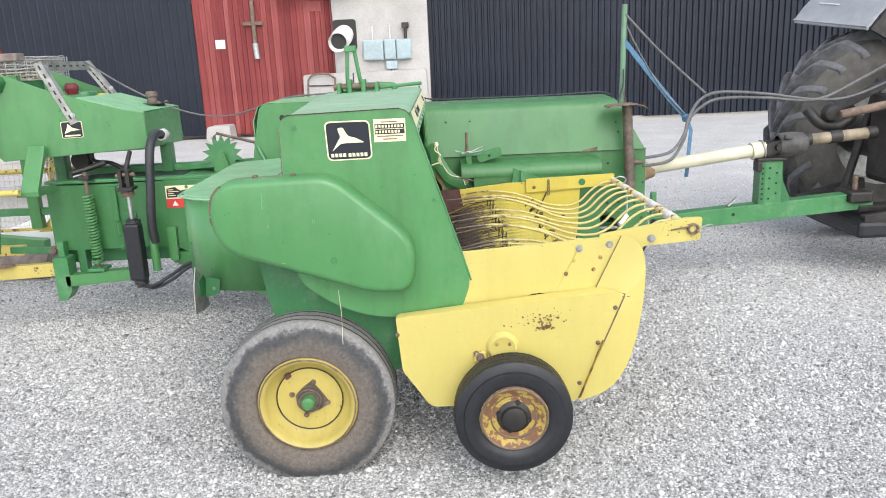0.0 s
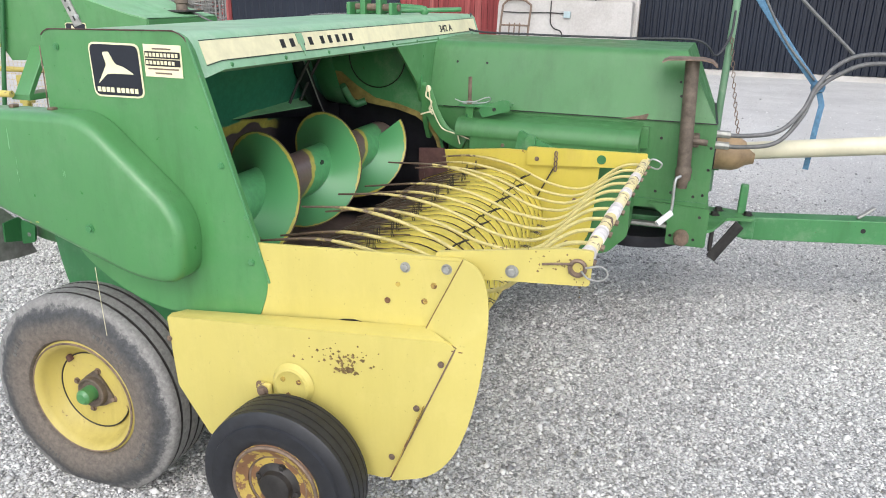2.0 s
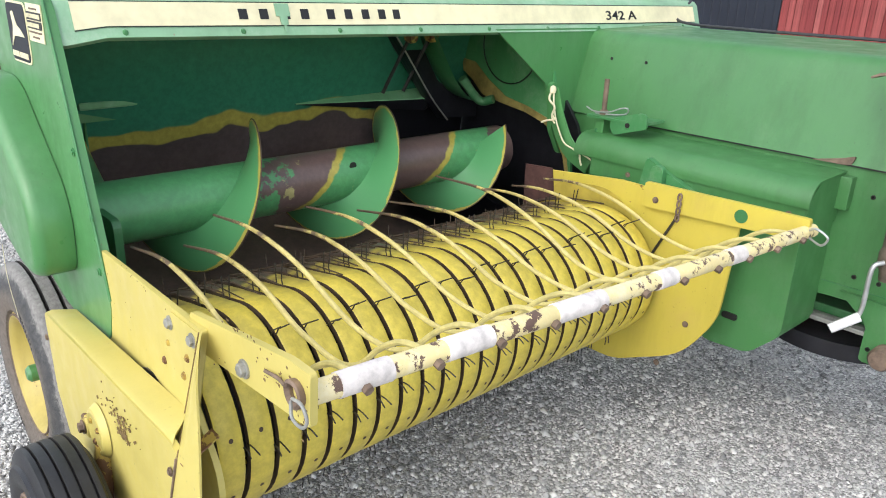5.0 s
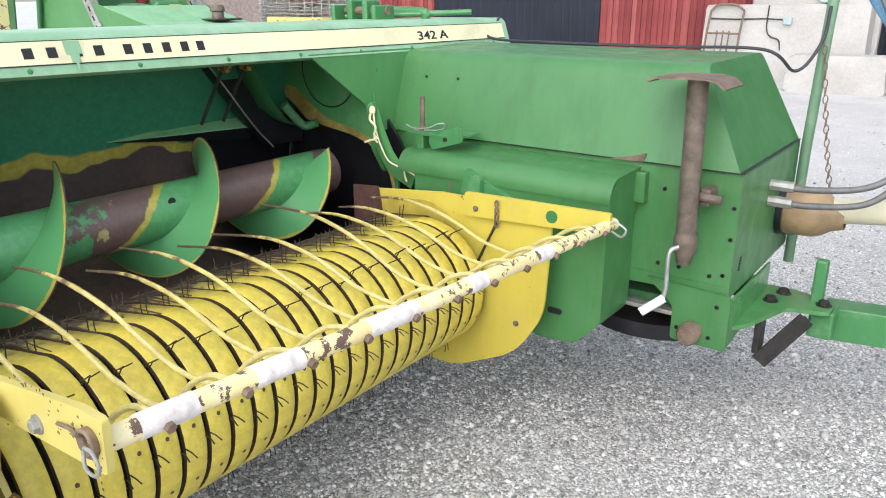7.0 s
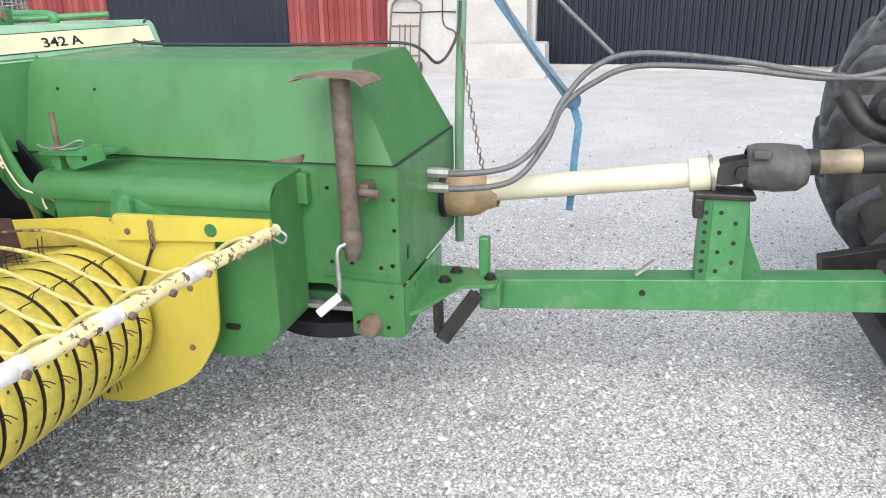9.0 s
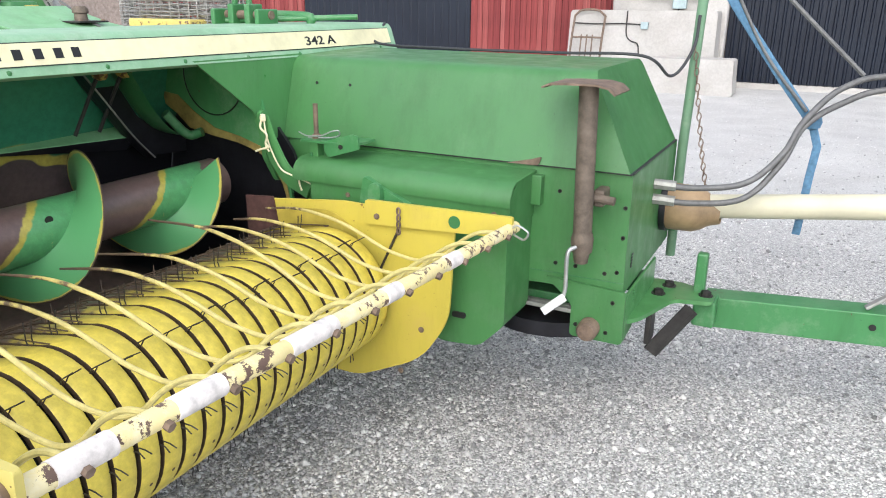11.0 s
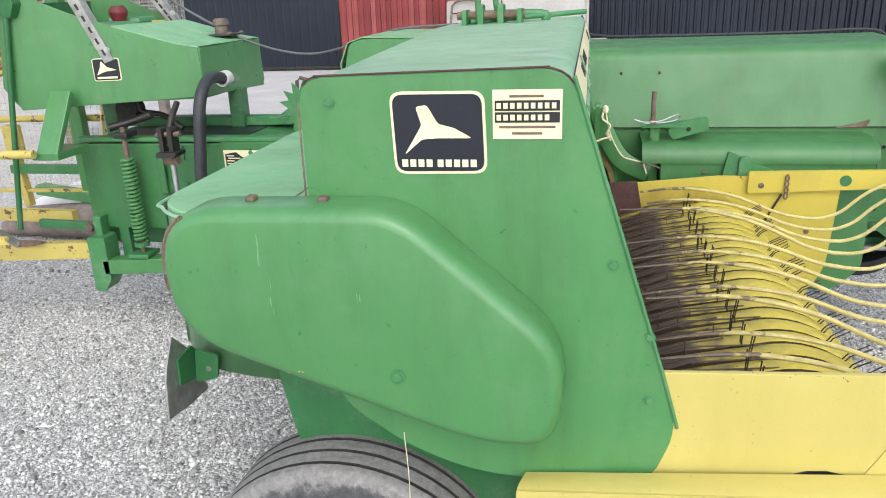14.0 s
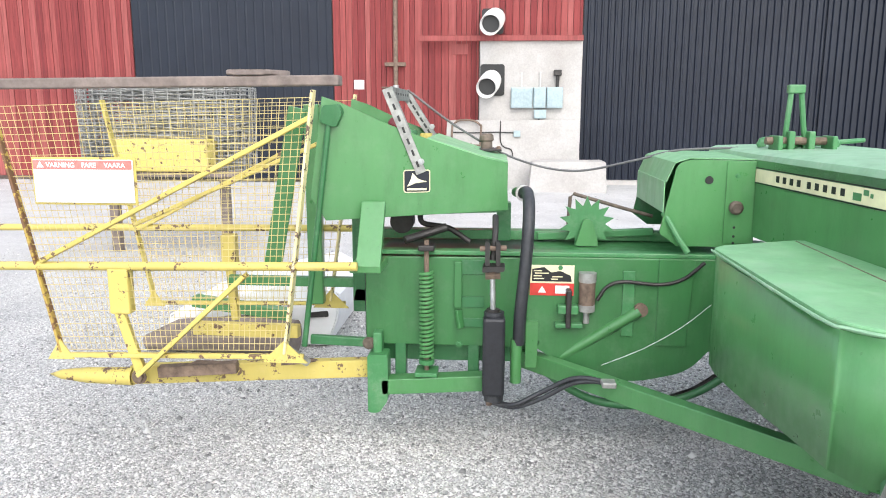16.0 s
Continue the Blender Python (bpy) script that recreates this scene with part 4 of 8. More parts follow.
fascia_strip(2.84, 5.45, 0.30, 0.95, 0.0025, m_stripe, "stripe", roof)
fascia_strip(2.84, 5.45, 0.27, 0.29, 0.0025, m_ink_hole, "stripe_line", roof)
fascia_strip(2.84, 5.45, 0.96, 0.98, 0.0025, m_ink_hole, "stripe_line", roof)
for i in range(9):
    part("fascia_bolt", lathe([(0, 0.004), (0.006, 0.003), (0.008, -0.002)], fascia_point(2.95 + i * 0.3, 0.12, 0.0), "x", 8), m_green_old, roof)
for y0, y1, s0, s1 in ((3.352, 3.395, 0.55, 0.93), (3.362, 3.385, 0.30, 0.56), (3.37, 3.378, 0.10, 0.30)):
    fascia_strip(y0, y1, s0, s1, 0.0056, m_roof, "paint_splash", roof)
# maker's name as plain bars, model number in letters
for y in (3.245, 3.305, 3.37, 3.43, 3.515, 3.575, 3.635, 3.695, 3.75):
    fascia_strip(y, y + 0.025, 0.47, 0.77, 0.004, m_ink_hole, "name_bar", roof)
lettering("342 A", Matrix.Translation(fascia_point(4.80, 0.42, 0.003)) @ Matrix((((0), FU.x, FN.x), (1, FU.y, FN.y), (0, FU.z, FN.z))).to_4x4() @ Matrix.Diagonal((1.75, 1, 1, 1)), 0.048, m_ink_hole, roof, "model_number")

# rear wall of the housing, slanting away, with its stripe
bm = bmesh.new()
back = []
for y in (2.80, 4.74):
    x = roof_back(y)
    back.append([bm.verts.new((x + dx, y, z)) for dx in (0.0, 0.006) for z in (1.06, 1.40)])
a, b = back
for f in ((a[0], a[1], b[1], b[0]), (a[2], a[3], b[3], b[2]), (a[0], a[2], b[2], b[0]), (a[1], a[3], b[3], b[1]), (a[0], a[1], a[3], a[2]), (b[0], b[1], b[3], b[2])):
    bm.faces.new(f)
rear_sheet = part("rear_sheet", bm, m_green, baler)
RN = Vector((-1.0, -0.0946, 0)).normalized()
RT = Vector((0.0946, -1.0, 0)).normalized()


def rear_point(y, z, off):
    return Vector((roof_back(y), y, z)) + RN * off


def rear_strip(y0, y1, z0, z1, off, mat, name):
    bm = bmesh.new()
    a = [bm.verts.new(rear_point(y, z, off)) for y, z in ((y0, z0), (y1, z0), (y1, z1), (y0, z1))]
    b = [bm.verts.new(rear_point(y, z, off - 0.0015)) for y, z in ((y0, z0), (y1, z0), (y1, z1), (y0, z1))]
    bm.faces.new(a)
    bm.faces.new(b)
    for i in range(4):
        bm.faces.new((a[i], a[(i + 1) % 4], b[(i + 1) % 4], b[i]))
    return part(name, bm, mat, rear_sheet)


rear_strip(2.83, 4.72, 1.305, 1.362, 0.003, m_stripe, "stripe")
for y, w, z, h in ((3.96, 0.05, 1.335, 0.02), (3.90, 0.03, 1.35, 0.013), (3.86, 0.015, 1.340, 0.008), (3.66, 0.03, 1.353, 0.010), (3.60, 0.02, 1.345, 0.012), (3.52, 0.04, 1.355, 0.008), (3.20, 0.012, 1.318, 0.008)):
    rear_strip(y - w, y, z - h, z + 0.006, 0.004, m_green_old, "worn_spot")
for z in (1.299, 1.365):
    rear_strip(2.83, 4.72, z, z + 0.004, 0.003, m_ink_hole, "stripe_line")
for i in range(9):
    y = 4.52 - i * 0.058 - (0.02 if i > 3 else 0)
    rear_strip(y - 0.026, y, 1.321, 1.347, 0.005, m_ink_hole, "name_bar")
lettering("342 A", Matrix.Translation(rear_point(3.13, 1.316, 0.004)) @ Matrix((((RT.x), 0, RN.x), (RT.y, 0, RN.y), (RT.z, 1, RN.z))).to_4x4() @ Matrix.Diagonal((1.75, 1, 1, 1)), 0.041, m_ink_hole, rear_sheet, "model_number")

# trough: curved back wall and floor under the auger
TROUGH = [(-0.50, 1.40), (-0.56, 1.20), (-0.63, 1.00), (-0.66, 0.86), (-0.63, 0.72), (-0.55, 0.62), (-0.42, 0.575), (-0.25, 0.56), (0.0, 0.57), (0.10, 0.60)]
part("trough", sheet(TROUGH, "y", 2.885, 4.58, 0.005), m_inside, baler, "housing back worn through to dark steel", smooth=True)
part("trough_seam", box(-0.60, -0.585, 2.85, 4.1, 1.19, 1.196), m_green_dark, baler)

# auger with helical flight
auger = part("auger", rod((AX, 2.80, AZ), (AX, 4.405, AZ), 0.088, 32), m_auger, baler, "auger with green paint worn to brown steel", smooth=True)


def build_flight():
    bm = bmesh.new()
    turns, y0, pitch, n, R, r = 2.85, 2.84, 0.492, 40, 0.209, 0.075
    rows = []
    for i in range(int(turns * n) + 1):
        a = 2 * math.pi * i / n + radians(-267)
        y = y0 + pitch * i / n
        row = []
        for dy in (-0.0025, 0.0025):
            for f in (0.0, 0.5, 1.0):
                rr = r + (R - r) * f
                row.append(bm.verts.new((AX + rr * math.cos(a), y + dy + 0.03 * f, AZ + rr * math.sin(a))))
        rows.append(row)
    for p, q in zip(rows, rows[1:]):
        for i in (0, 1, 3, 4):
            bm.faces.new((p[i], p[i + 1], q[i + 1], q[i]))
        bm.faces.new((p[2], p[5], q[5], q[2]))
    for p in (rows[0], rows[-1]):
        bm.faces.new((p[0], p[1], p[2], p[5], p[4], p[3]))
    part("flight", bm, flight_wear("auger_flight_paint", (AX, 0, AZ), r, R), auger, "green helical flight", smooth=True)
    edge = [(AX + (R + 0.001) * math.cos(2 * math.pi * i / n + radians(-267)), y0 + 0.03 + pitch * i / n, AZ + (R + 0.001) * math.sin(2 * math.pi * i / n + radians(-267))) for i in range(int(turns * n) + 1)]
    part("flight_edge", tube(edge, 0.0022, 6), m_gap, auger, "bare worn flight edge")


build_flight()

part("tube_hole", lathe([(0, 0), (0.013, 0), (0.013, -0.003), (0, -0.003)], (AX + 0.078, 3.66, AZ + 0.045), "x", 12), m_ink_hole, auger)
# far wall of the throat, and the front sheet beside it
# this sheet is coloured black for the shade of the hole in the arch
part("throat_wall", slab([(-0.66, 0.56), (0.05, 0.56), (0.04, 0.86), (-0.01, 0.99), (-0.095, 1.1), (-0.095, 1.34), (-0.52, 1.40), (-0.66, 1.0)], "y", 4.585, 4.60), m_black, baler, "black sheet for the shade in the throat opening")
part("corner_sheet", slab([(4.18, 1.345), (4.76, 1.34), (4.76, 0.98), (4.50, 1.06), (4.455, 1.15)], "x", -0.085, -0.075), m_green, baler)
ARCH = [(-0.56, 1.14), (-0.50, 1.105), (-0.44, 1.055), (-0.33, 1.035), (-0.20, 1.018), (-0.10, 0.99), (-0.04, 0.95), (0.005, 0.88), (0.028, 0.80), (0.032, 0.70)]
flank = part("throat_flank", slab([(0.055, 0.70), (0.045, 0.85), (0.0, 0.99), (-0.05, 1.10), (-0.078, 1.20), (-0.078, 1.345), (-0.53, 1.40)] + ARCH, "y", 4.50, 4.512), m_green_old, baler, "green throat side round a black slab for the shade in the opening")
WORN = [(-0.01, 0.05), (0.01, 0.075), (0.03, 0.065), (0.02, 0.030), (0.015, 0.024), (0.016, 0.022), (0.018, 0.016), (0.018, 0.008), (0.014, 0.0), (0.012, 0.0)]
part("worn_edge", slab(ARCH + [(p[0] + d[0], p[1] + d[1]) for p, d in reversed(list(zip(ARCH, WORN)))], "y", 4.4975, 4.4995), plain("worn_primer", (0.26, 0.20, 0.06), 0.5, vary=0.5, scale=14), flank, "edge worn to yellow primer")
part("access_disc", lathe([(0.0, -0.008), (0.135, -0.008), (0.142, -0.004), (0.142, 0.0)], (-0.30, 4.50, 1.26), "y", 36), m_green_old, flank, "round access plate", smooth=True)
part("disc_seam", tube([(-0.30 + 0.145 * math.cos(a), 4.4965, 1.26 + 0.145 * math.sin(a)) for a in np.linspace(0, 2 * math.pi, 40)[:-1]], 0.003, 6, closed=True), m_ink_hole, flank)
part("lift_arm", slab(rounded([(4.44, 1.15), (4.47, 1.16), (4.50, 1.02), (4.56, 0.90), (4.52, 0.88), (4.46, 0.98)], 0.012), "x", -0.05, -0.03, 0.003), m_green, baler)
part("lift_arm", tube(curve([(-0.04, 4.455, 1.13), (0.0, 4.46, 1.02), (0.06, 4.46, 0.93), (0.16, 4.46, 0.88)]), 0.02, flat=(0.008, 0.036)), m_green, baler, smooth=True)

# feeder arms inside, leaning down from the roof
part("feeder_slot", slab([(4.00, 1.385), (4.17, 1.385), (4.34, 1.11), (4.46, 1.03), (4.57, 1.015), (4.57, 0.94), (4.36, 0.955), (4.26, 1.06)], "x", -0.555, -0.545), m_black, baler, "black feeder slot")
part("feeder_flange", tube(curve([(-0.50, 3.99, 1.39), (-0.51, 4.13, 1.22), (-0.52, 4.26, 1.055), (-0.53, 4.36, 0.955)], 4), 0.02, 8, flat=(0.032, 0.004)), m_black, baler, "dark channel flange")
part("feeder_edge", tube(curve([(-0.468, 3.99, 1.388), (-0.478, 4.13, 1.218), (-0.488, 4.26, 1.053), (-0.498, 4.36, 0.953)], 4), 0.0035, 6), m_zinc, baler, "bare bright channel edge", smooth=True)
part("feeder_flange", tube(curve([(-0.46, 4.15, 1.40), (-0.46, 4.235, 1.25), (-0.465, 4.315, 1.13), (-0.475, 4.40, 1.055), (-0.49, 4.49, 1.03)], 5), 0.02, 8, flat=(0.055, 0.005)), m_green_dark, baler, "curved green channel flange", smooth=True)
part("feeder_lever", tube(curve([(-0.42, 4.36, 1.13), (-0.40, 4.44, 1.04), (-0.35, 4.47, 1.05)], 4), 0.018), m_green_dark, baler, smooth=True)
lip = bmesh.new()
tip, heel, crown, nose, under = [lip.verts.new(q) for q in ((-0.600, 3.70, 1.054), (-0.62, 4.36, 0.985), (-0.62, 4.36, 1.085), (-0.535, 4.30, 1.038), (-0.575, 4.30, 0.985))]
for q in ((tip, nose, crown), (tip, under, nose), (tip, heel, under), (crown, nose, under, heel), (tip, crown, heel)):
    lip.faces.new(q)
bmesh.ops.recalc_face_normals(lip, faces=lip.faces)
# wedge in black, with a separate pale green plate on top
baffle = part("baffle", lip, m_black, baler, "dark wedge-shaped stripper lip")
top = bmesh.new()
rise = [top.verts.new(q) for q in ((-0.598, 3.71, 1.058), (-0.533, 4.30, 1.0415), (-0.62, 4.36, 1.0885), (-0.598, 3.71, 1.054), (-0.533, 4.30, 1.0385), (-0.62, 4.36, 1.0855))]
for q in ((0, 1, 2), (3, 5, 4), (0, 3, 4, 1), (1, 4, 5, 2), (2, 5, 3, 0)):
    top.faces.new([rise[i] for i in q])
part("baffle_top", top, m_green_top, baffle, "pale green upper face")
for y in (4.10, 4.20):
    arm = part("packer_tine", tube(curve([(-0.43, y + 0.02, 1.32), (-0.45, y, 1.27), (-0.50, y - 0.02, 1.17), (-0.53, y - 0.05, 1.08)], 4), 0.007, 8), m_iron, baler, "dark bent packer rod", smooth=True)
    part("tine_boss", lathe([(0.0, -0.02), (0.018, -0.02), (0.022, 0.0), (0.018, 0.02), (0.0, 0.02)], (-0.44, y + 0.01, 1.29), "x", 14), m_yellow_rust, arm, smooth=True)
for y in (3.45, 3.74, 4.02):
    part("trough_bolt", bolt((-0.572, y, 1.19), "x", 0.008, 0.006, 1), m_iron, baler)

# ---- the front box: lower case and sloping hood ----
HOOD_Y0, HOOD_Y1 = 4.62, 5.22
bm = bmesh.new()
sec0 = rounded([(HOOD_Y0, 1.032), (HOOD_Y0 + 0.09, 1.335), (HOOD_Y1, 1.345), (HOOD_Y1 + 0.14, 1.032)], [0, 0.05, 0.03, 0], 5)
lo = [bm.verts.new((-0.074, p[0], p[1])) for p in sec0]
hi = [bm.verts.new((1.277 - 0.165 * (p[1] - 1.032) / 0.3 + 0.06 * (p[0] - HOOD_Y0) * (p[1] - 1.032) / 0.3, p[0], p[1])) for p in sec0]
for i in range(len(sec0)):
    bm.faces.new((lo[i], lo[(i + 1) % len(sec0)], hi[(i + 1) % len(sec0)], hi[i]))
bm.faces.new(lo)
bm.faces.new(hi)
hood = part("front_hood", bm, m_green_front, baler, "long green box hood with a sloping end", smooth=True)
for x, z in ((0.05, 1.24), (0.20, 1.24), (1.105, 1.20), (1.115, 1.14)):
    part("hole", lathe([(0, 0), (0.006, 0), (0.006, -0.002), (0, -0.002)], (x, HOOD_Y0 - 0.0006 + (z - 1.032) * 0.297, z), "y", 10), m_ink_hole, hood)
part("rust_patch", slab(rounded([(0.86, 1.028), (0.975, 1.03), (0.985, 1.06), (0.95, 1.048)], 0.01), "y", HOOD_Y0 - 0.004, HOOD_Y0 + 0.003), m_rust, hood, "rusted patch")

case = part("front_case", slab(rounded([(0.0, 0.56), (1.0, 0.62), (1.285, 0.62), (1.285, 1.028), (-0.06, 1.028)], 0.008), "y", HOOD_Y0 + 0.01, HOOD_Y1 + 0.14, 0.004), m_green_front, baler, "green sheet-steel lower case")
part("foot_plate", slab(rounded([(1.12, 0.455), (1.30, 0.455), (1.30, 0.64), (1.02, 0.655), (1.12, 0.575)], 0.012), "y", HOOD_Y0 - 0.012, HOOD_Y0 + 0.004, 0.003), m_green_front, case)
part("pivot_cap", lathe([(0.0, -0.055), (0.028, -0.055), (0.035, -0.045), (0.035, 0.0)], (1.19, HOOD_Y0 - 0.012, 0.50), "y", 22), m_rust, case, smooth=True)
for x, z in ((1.14, 0.50), (1.245, 0.49), (1.26, 0.60), (1.22, 0.69), (1.12, 0.70), (1.05, 0.70), (1.27, 0.82), (1.27, 0.92), (1.26, 0.70), (1.05, 0.95)):
    part("bolt", bolt((x, HOOD_Y0 + (0.01 if z > 0.64 else -0.012), z), "y", 0.0048, 0.003), m_iron, case)
part("end_label", bars_of_text("|||||", (1.2865, 4.70, 0.70), (0, 0.010, 0.05), (0, 0.02, -0.002), (1, 0, 0), 1.0, 1.0), m_ink_hole, case)

part("case_seam", box(1.272, 1.2862, HOOD_Y0 + 0.012, HOOD_Y1 + 0.13, 1.0275, 1.0325), m_ink_hole, case)
part("case_seam", box(0.96, 1.283, HOOD_Y0 + 0.0075, HOOD_Y0 + 0.0105, 0.662, 0.6655), m_green_dark, case)
part("case_seam", box(0.0, 1.284, HOOD_Y0 + 0.001, HOOD_Y0 + 0.012, 1.0275, 1.0325), m_ink_hole, case)
# side cover with a rolled top
cover2 = part("flywheel_cover", slab(rounded([(0.20, 0.56), (0.74, 0.430), (0.87, 0.440), (0.957, 0.53), (0.957, 0.945), (0.20, 0.945)], [0.01, 0.01, 0.02, 0.02, 0, 0], 3), "y", 4.41, 4.63, 0.004), m_green_front, baler, "green drop cover with a rolled top")
part("rolled_lid", sheet([(4.64, 1.012)] + [(4.466 + 0.064 * math.sin(-a), 0.942 + 0.064 * math.cos(a)) for a in np.linspace(0, 1.75, 9)], "x", 0.13, 0.965, 0.006), m_green_front, cover2, smooth=True)
part("slot", slab(rounded([(0.77, 0.53), (0.82, 0.53), (0.82, 0.55), (0.77, 0.55)], 0.009), "y", 4.404, 4.412), m_ink_hole, cover2)
part("lid_return", slab(rounded([(4.41, 0.86), (4.64, 0.86), (4.64, 1.008), (4.47, 1.004), (4.41, 0.955)], 0.008), "x", 0.9575, 0.9625), m_green_front, cover2)
part("end_flange", box(0.957, 0.995, 4.596, 4.632, 0.90, 1.0, 0.003), m_green_front, cover2)
for x, z in ((0.91, 0.905), (0.36, 0.90), (0.50, 0.88), (0.60, 0.895)):
    part("bolt", bolt((x, 4.41, z), "y", 0.006, 0.005), m_rust, cover2)
latch = part("latch", slab(rounded([(0.44, 0.98), (0.62, 0.90), (0.62, 0.87), (0.42, 0.87)], 0.01), "y", 4.385, 4.409, 0.002), m_green_old, cover2)
part("latch_post", slab(rounded([(0.475, 0.80), (0.52, 0.80), (0.52, 0.965), (0.475, 0.965)], 0.02), "y", 4.36, 4.384, 0.003), m_green_old, cover2)

# flywheel rim seen under the case
part("flywheel", lathe([(0.0, -0.012), (0.20, -0.012), (0.21, -0.03), (0.26, -0.03), (0.26, 0.025), (0.21, 0.025), (0.20, 0.012), (0.0, 0.012)], (0.96, 4.90, 0.44), "z", 40), m_black, baler, smooth=True)
for i in range(3):
    part("under_slat", box(0.92, 1.12, 4.62 + i * 0.05, 4.645 + i * 0.05, 0.53 - i * 0.01, 0.545 - i * 0.01, 0.002), m_zinc, baler)
part("under_frame", box(0.7, 1.28, 4.7, 4.8, 0.50, 0.56, 0.005), m_green_dark, baler)
part("under_frame", box(0.7, 1.28, 5.0, 5.1, 0.50, 0.56, 0.005), m_green_dark, baler)

# spring rod and hairpin standing on a bracket beside the hood
tr = part("tension_rod", rod((0.17, 4.50, 1.00), (0.17, 4.50, 1.19), 0.009), m_rust, baler, smooth=True)
bracket = part("tension_bracket", slab(rounded([(0.245, 1.010), (0.375, 1.050), (0.370, 1.096), (0.345, 1.100), (0.235, 1.066), (0.225, 1.040)], 0.008), "y", 4.462, 4.470, 0.002), m_green_old, baler, "bent green bracket")
part("bracket_top", slab(rounded([(0.125, 4.455), (0.235, 4.455), (0.36, 4.465), (0.36, 4.60), (0.24, 4.56), (0.13, 4.53)], 0.012), "z", 1.058, 1.066, 0.002), m_green_old, bracket)
part("bracket_bolt", bolt((0.300, 4.462, 1.052), "y", 0.006, 0.005), m_iron, bracket)
part("tension_post", box(0.158, 0.195, 4.47, 4.51, 0.84, 1.058, 0.004), m_green, baler)
part("post_slot", box(0.163, 0.172, 4.466, 4.472, 0.93, 1.02, 0.002), m_green_dark, baler)
part("hairpin", tube(curve([(0.10, 4.49, 1.085), (0.14, 4.485, 1.075), (0.20, 4.485, 1.080), (0.245, 4.49, 1.098), (0.268, 4.50, 1.100), (0.262, 4.505, 1.082), (0.22, 4.50, 1.072), (0.14, 4.49, 1.068)]), 0.0026, 7), m_steel, tr, "bent wire hairpin", smooth=True)
part("nut", bolt((0.17, 4.50, 1.062), "z", 0.016, 0.02, 1), m_rust, tr)

# jack stand
jack = part("jack", rod((1.165, 4.53, 0.79), (1.145, 4.555, 1.305), 0.030, 24), m_jack, baler, "rusty screw jack with a bent foot", smooth=True)
part("jack_foot", sheet([(1.025, 1.296), (1.045, 1.306), (1.10, 1.309), (1.19, 1.310), (1.225, 1.302), (1.245, 1.285)], "y", 4.47, 4.64, 0.006), m_rust, jack, "bent rusty foot plate")
part("jack_clevis", lathe([(0.0, -0.05), (0.022, -0.05), (0.026, -0.02), (0.034, -0.01), (0.036, 0.03), (0.031, 0.05)], (1.164, 4.532, 0.80), "z", 18), m_jack, jack, smooth=True)
part("jack_pin", rod((1.18, 4.56, 0.96), (1.25, 4.56, 0.955), 0.014), m_jack, jack)
part("crank", tube(curve([(1.155, 4.50, 0.81), (1.135, 4.48, 0.79), (1.135, 4.48, 0.68), (1.13, 4.475, 0.64)], 5), 0.007), m_steel, jack, "bright crank arm", smooth=True)
part("crank_grip", rod((1.135, 4.475, 0.645), (1.08, 4.43, 0.60), 0.014), m_white, jack, "white crank grip", smooth=True)
part("jack_socket", box(1.18, 1.215, 4.56, 4.64, 0.93, 0.985, 0.008), m_jack, jack)

# drawbar and hitch
draw = part("drawbar", beam((1.49, 5.16, 0.43), (3.05, 5.22, 0.53), 0.11, 0.12), m_green_old, baler)
part("bolt_hole", lathe([(0, 0), (0.012, 0), (0.012, -0.002), (0, -0.002)], (2.05, 5.125, 0.475), "y", 12), m_ink_hole, draw)
part("hitch_lug", box(1.45, 1.49, 5.06, 5.10, 0.49, 0.67, 0.008), m_green_old, baler)
part("hitch_wing", slab(rounded([(1.285, 4.66), (1.285, 5.14), (1.40, 5.14), (1.53, 5.08), (1.53, 4.98), (1.40, 4.95), (1.33, 4.72)], 0.02), "z", 0.505, 0.52, 0.003), m_green, baler)
part("hitch_skirt", slab([(4.64, 0.455), (5.10, 0.50), (5.10, 0.62), (4.64, 0.62)], "x", 1.288, 1.298, 0.002), m_green, baler)
part("hitch_fork", box(1.46, 1.54, 5.02, 5.13, 0.40, 0.505, 0.01), m_green_old, baler)
for q in ((1.34, 4.98), (1.50, 5.04), (1.36, 5.08)):
    part("hitch_bolt", bolt((q[0], q[1], 0.52), "z", 0.018, 0.018, 1), m_iron, baler)
part("hitch_strut", beam((1.345, 4.90, 0.315), (1.465, 4.97, 0.485), 0.008, 0.060, 0.001), m_iron, baler)
part("hitch_strut", beam((1.345, 4.925, 0.305), (1.465, 4.995, 0.475), 0.055, 0.008, 0.001), m_iron, baler)
part("strut_lug", box(1.325, 1.345, 4.86, 4.94, 0.36, 0.50, 0.004), m_iron, baler)
part("pin_latch", beam((2.02, 5.16, 0.53), (2.09, 5.17, 0.59), 0.03, 0.012), m_zinc, baler)

# power shaft with its cream guard tube
pto = part("power_shaft", rod((1.32, 5.20, 0.80), (2.28, 5.20, 0.92), 0.045, 28), m_cream, baler, "cream plastic shaft guard", smooth=True)
part("shaft_cone", lathe([(0.046, 0.21), (0.058, 0.17), (0.078, 0.14), (0.088, 0.11), (0.090, 0.03), (0.084, 0.005), (0.070, 0.005), (0.05, 0.16)], (1.29, 5.20, 0.80), "x", 28), m_cone, pto, "stained translucent guard cone", smooth=True)
part("shaft_ring", lathe([(0.06, 0.0), (0.098, 0.0), (0.098, 0.022), (0.06, 0.022)], (1.286, 5.20, 0.80), "x", 28), m_black, pto, "black collar", smooth=True)
part("shaft_collar", rod((2.18, 5.20, 0.905), (2.25, 5.20, 0.914), 0.06, 24), m_cream, pto, smooth=True)
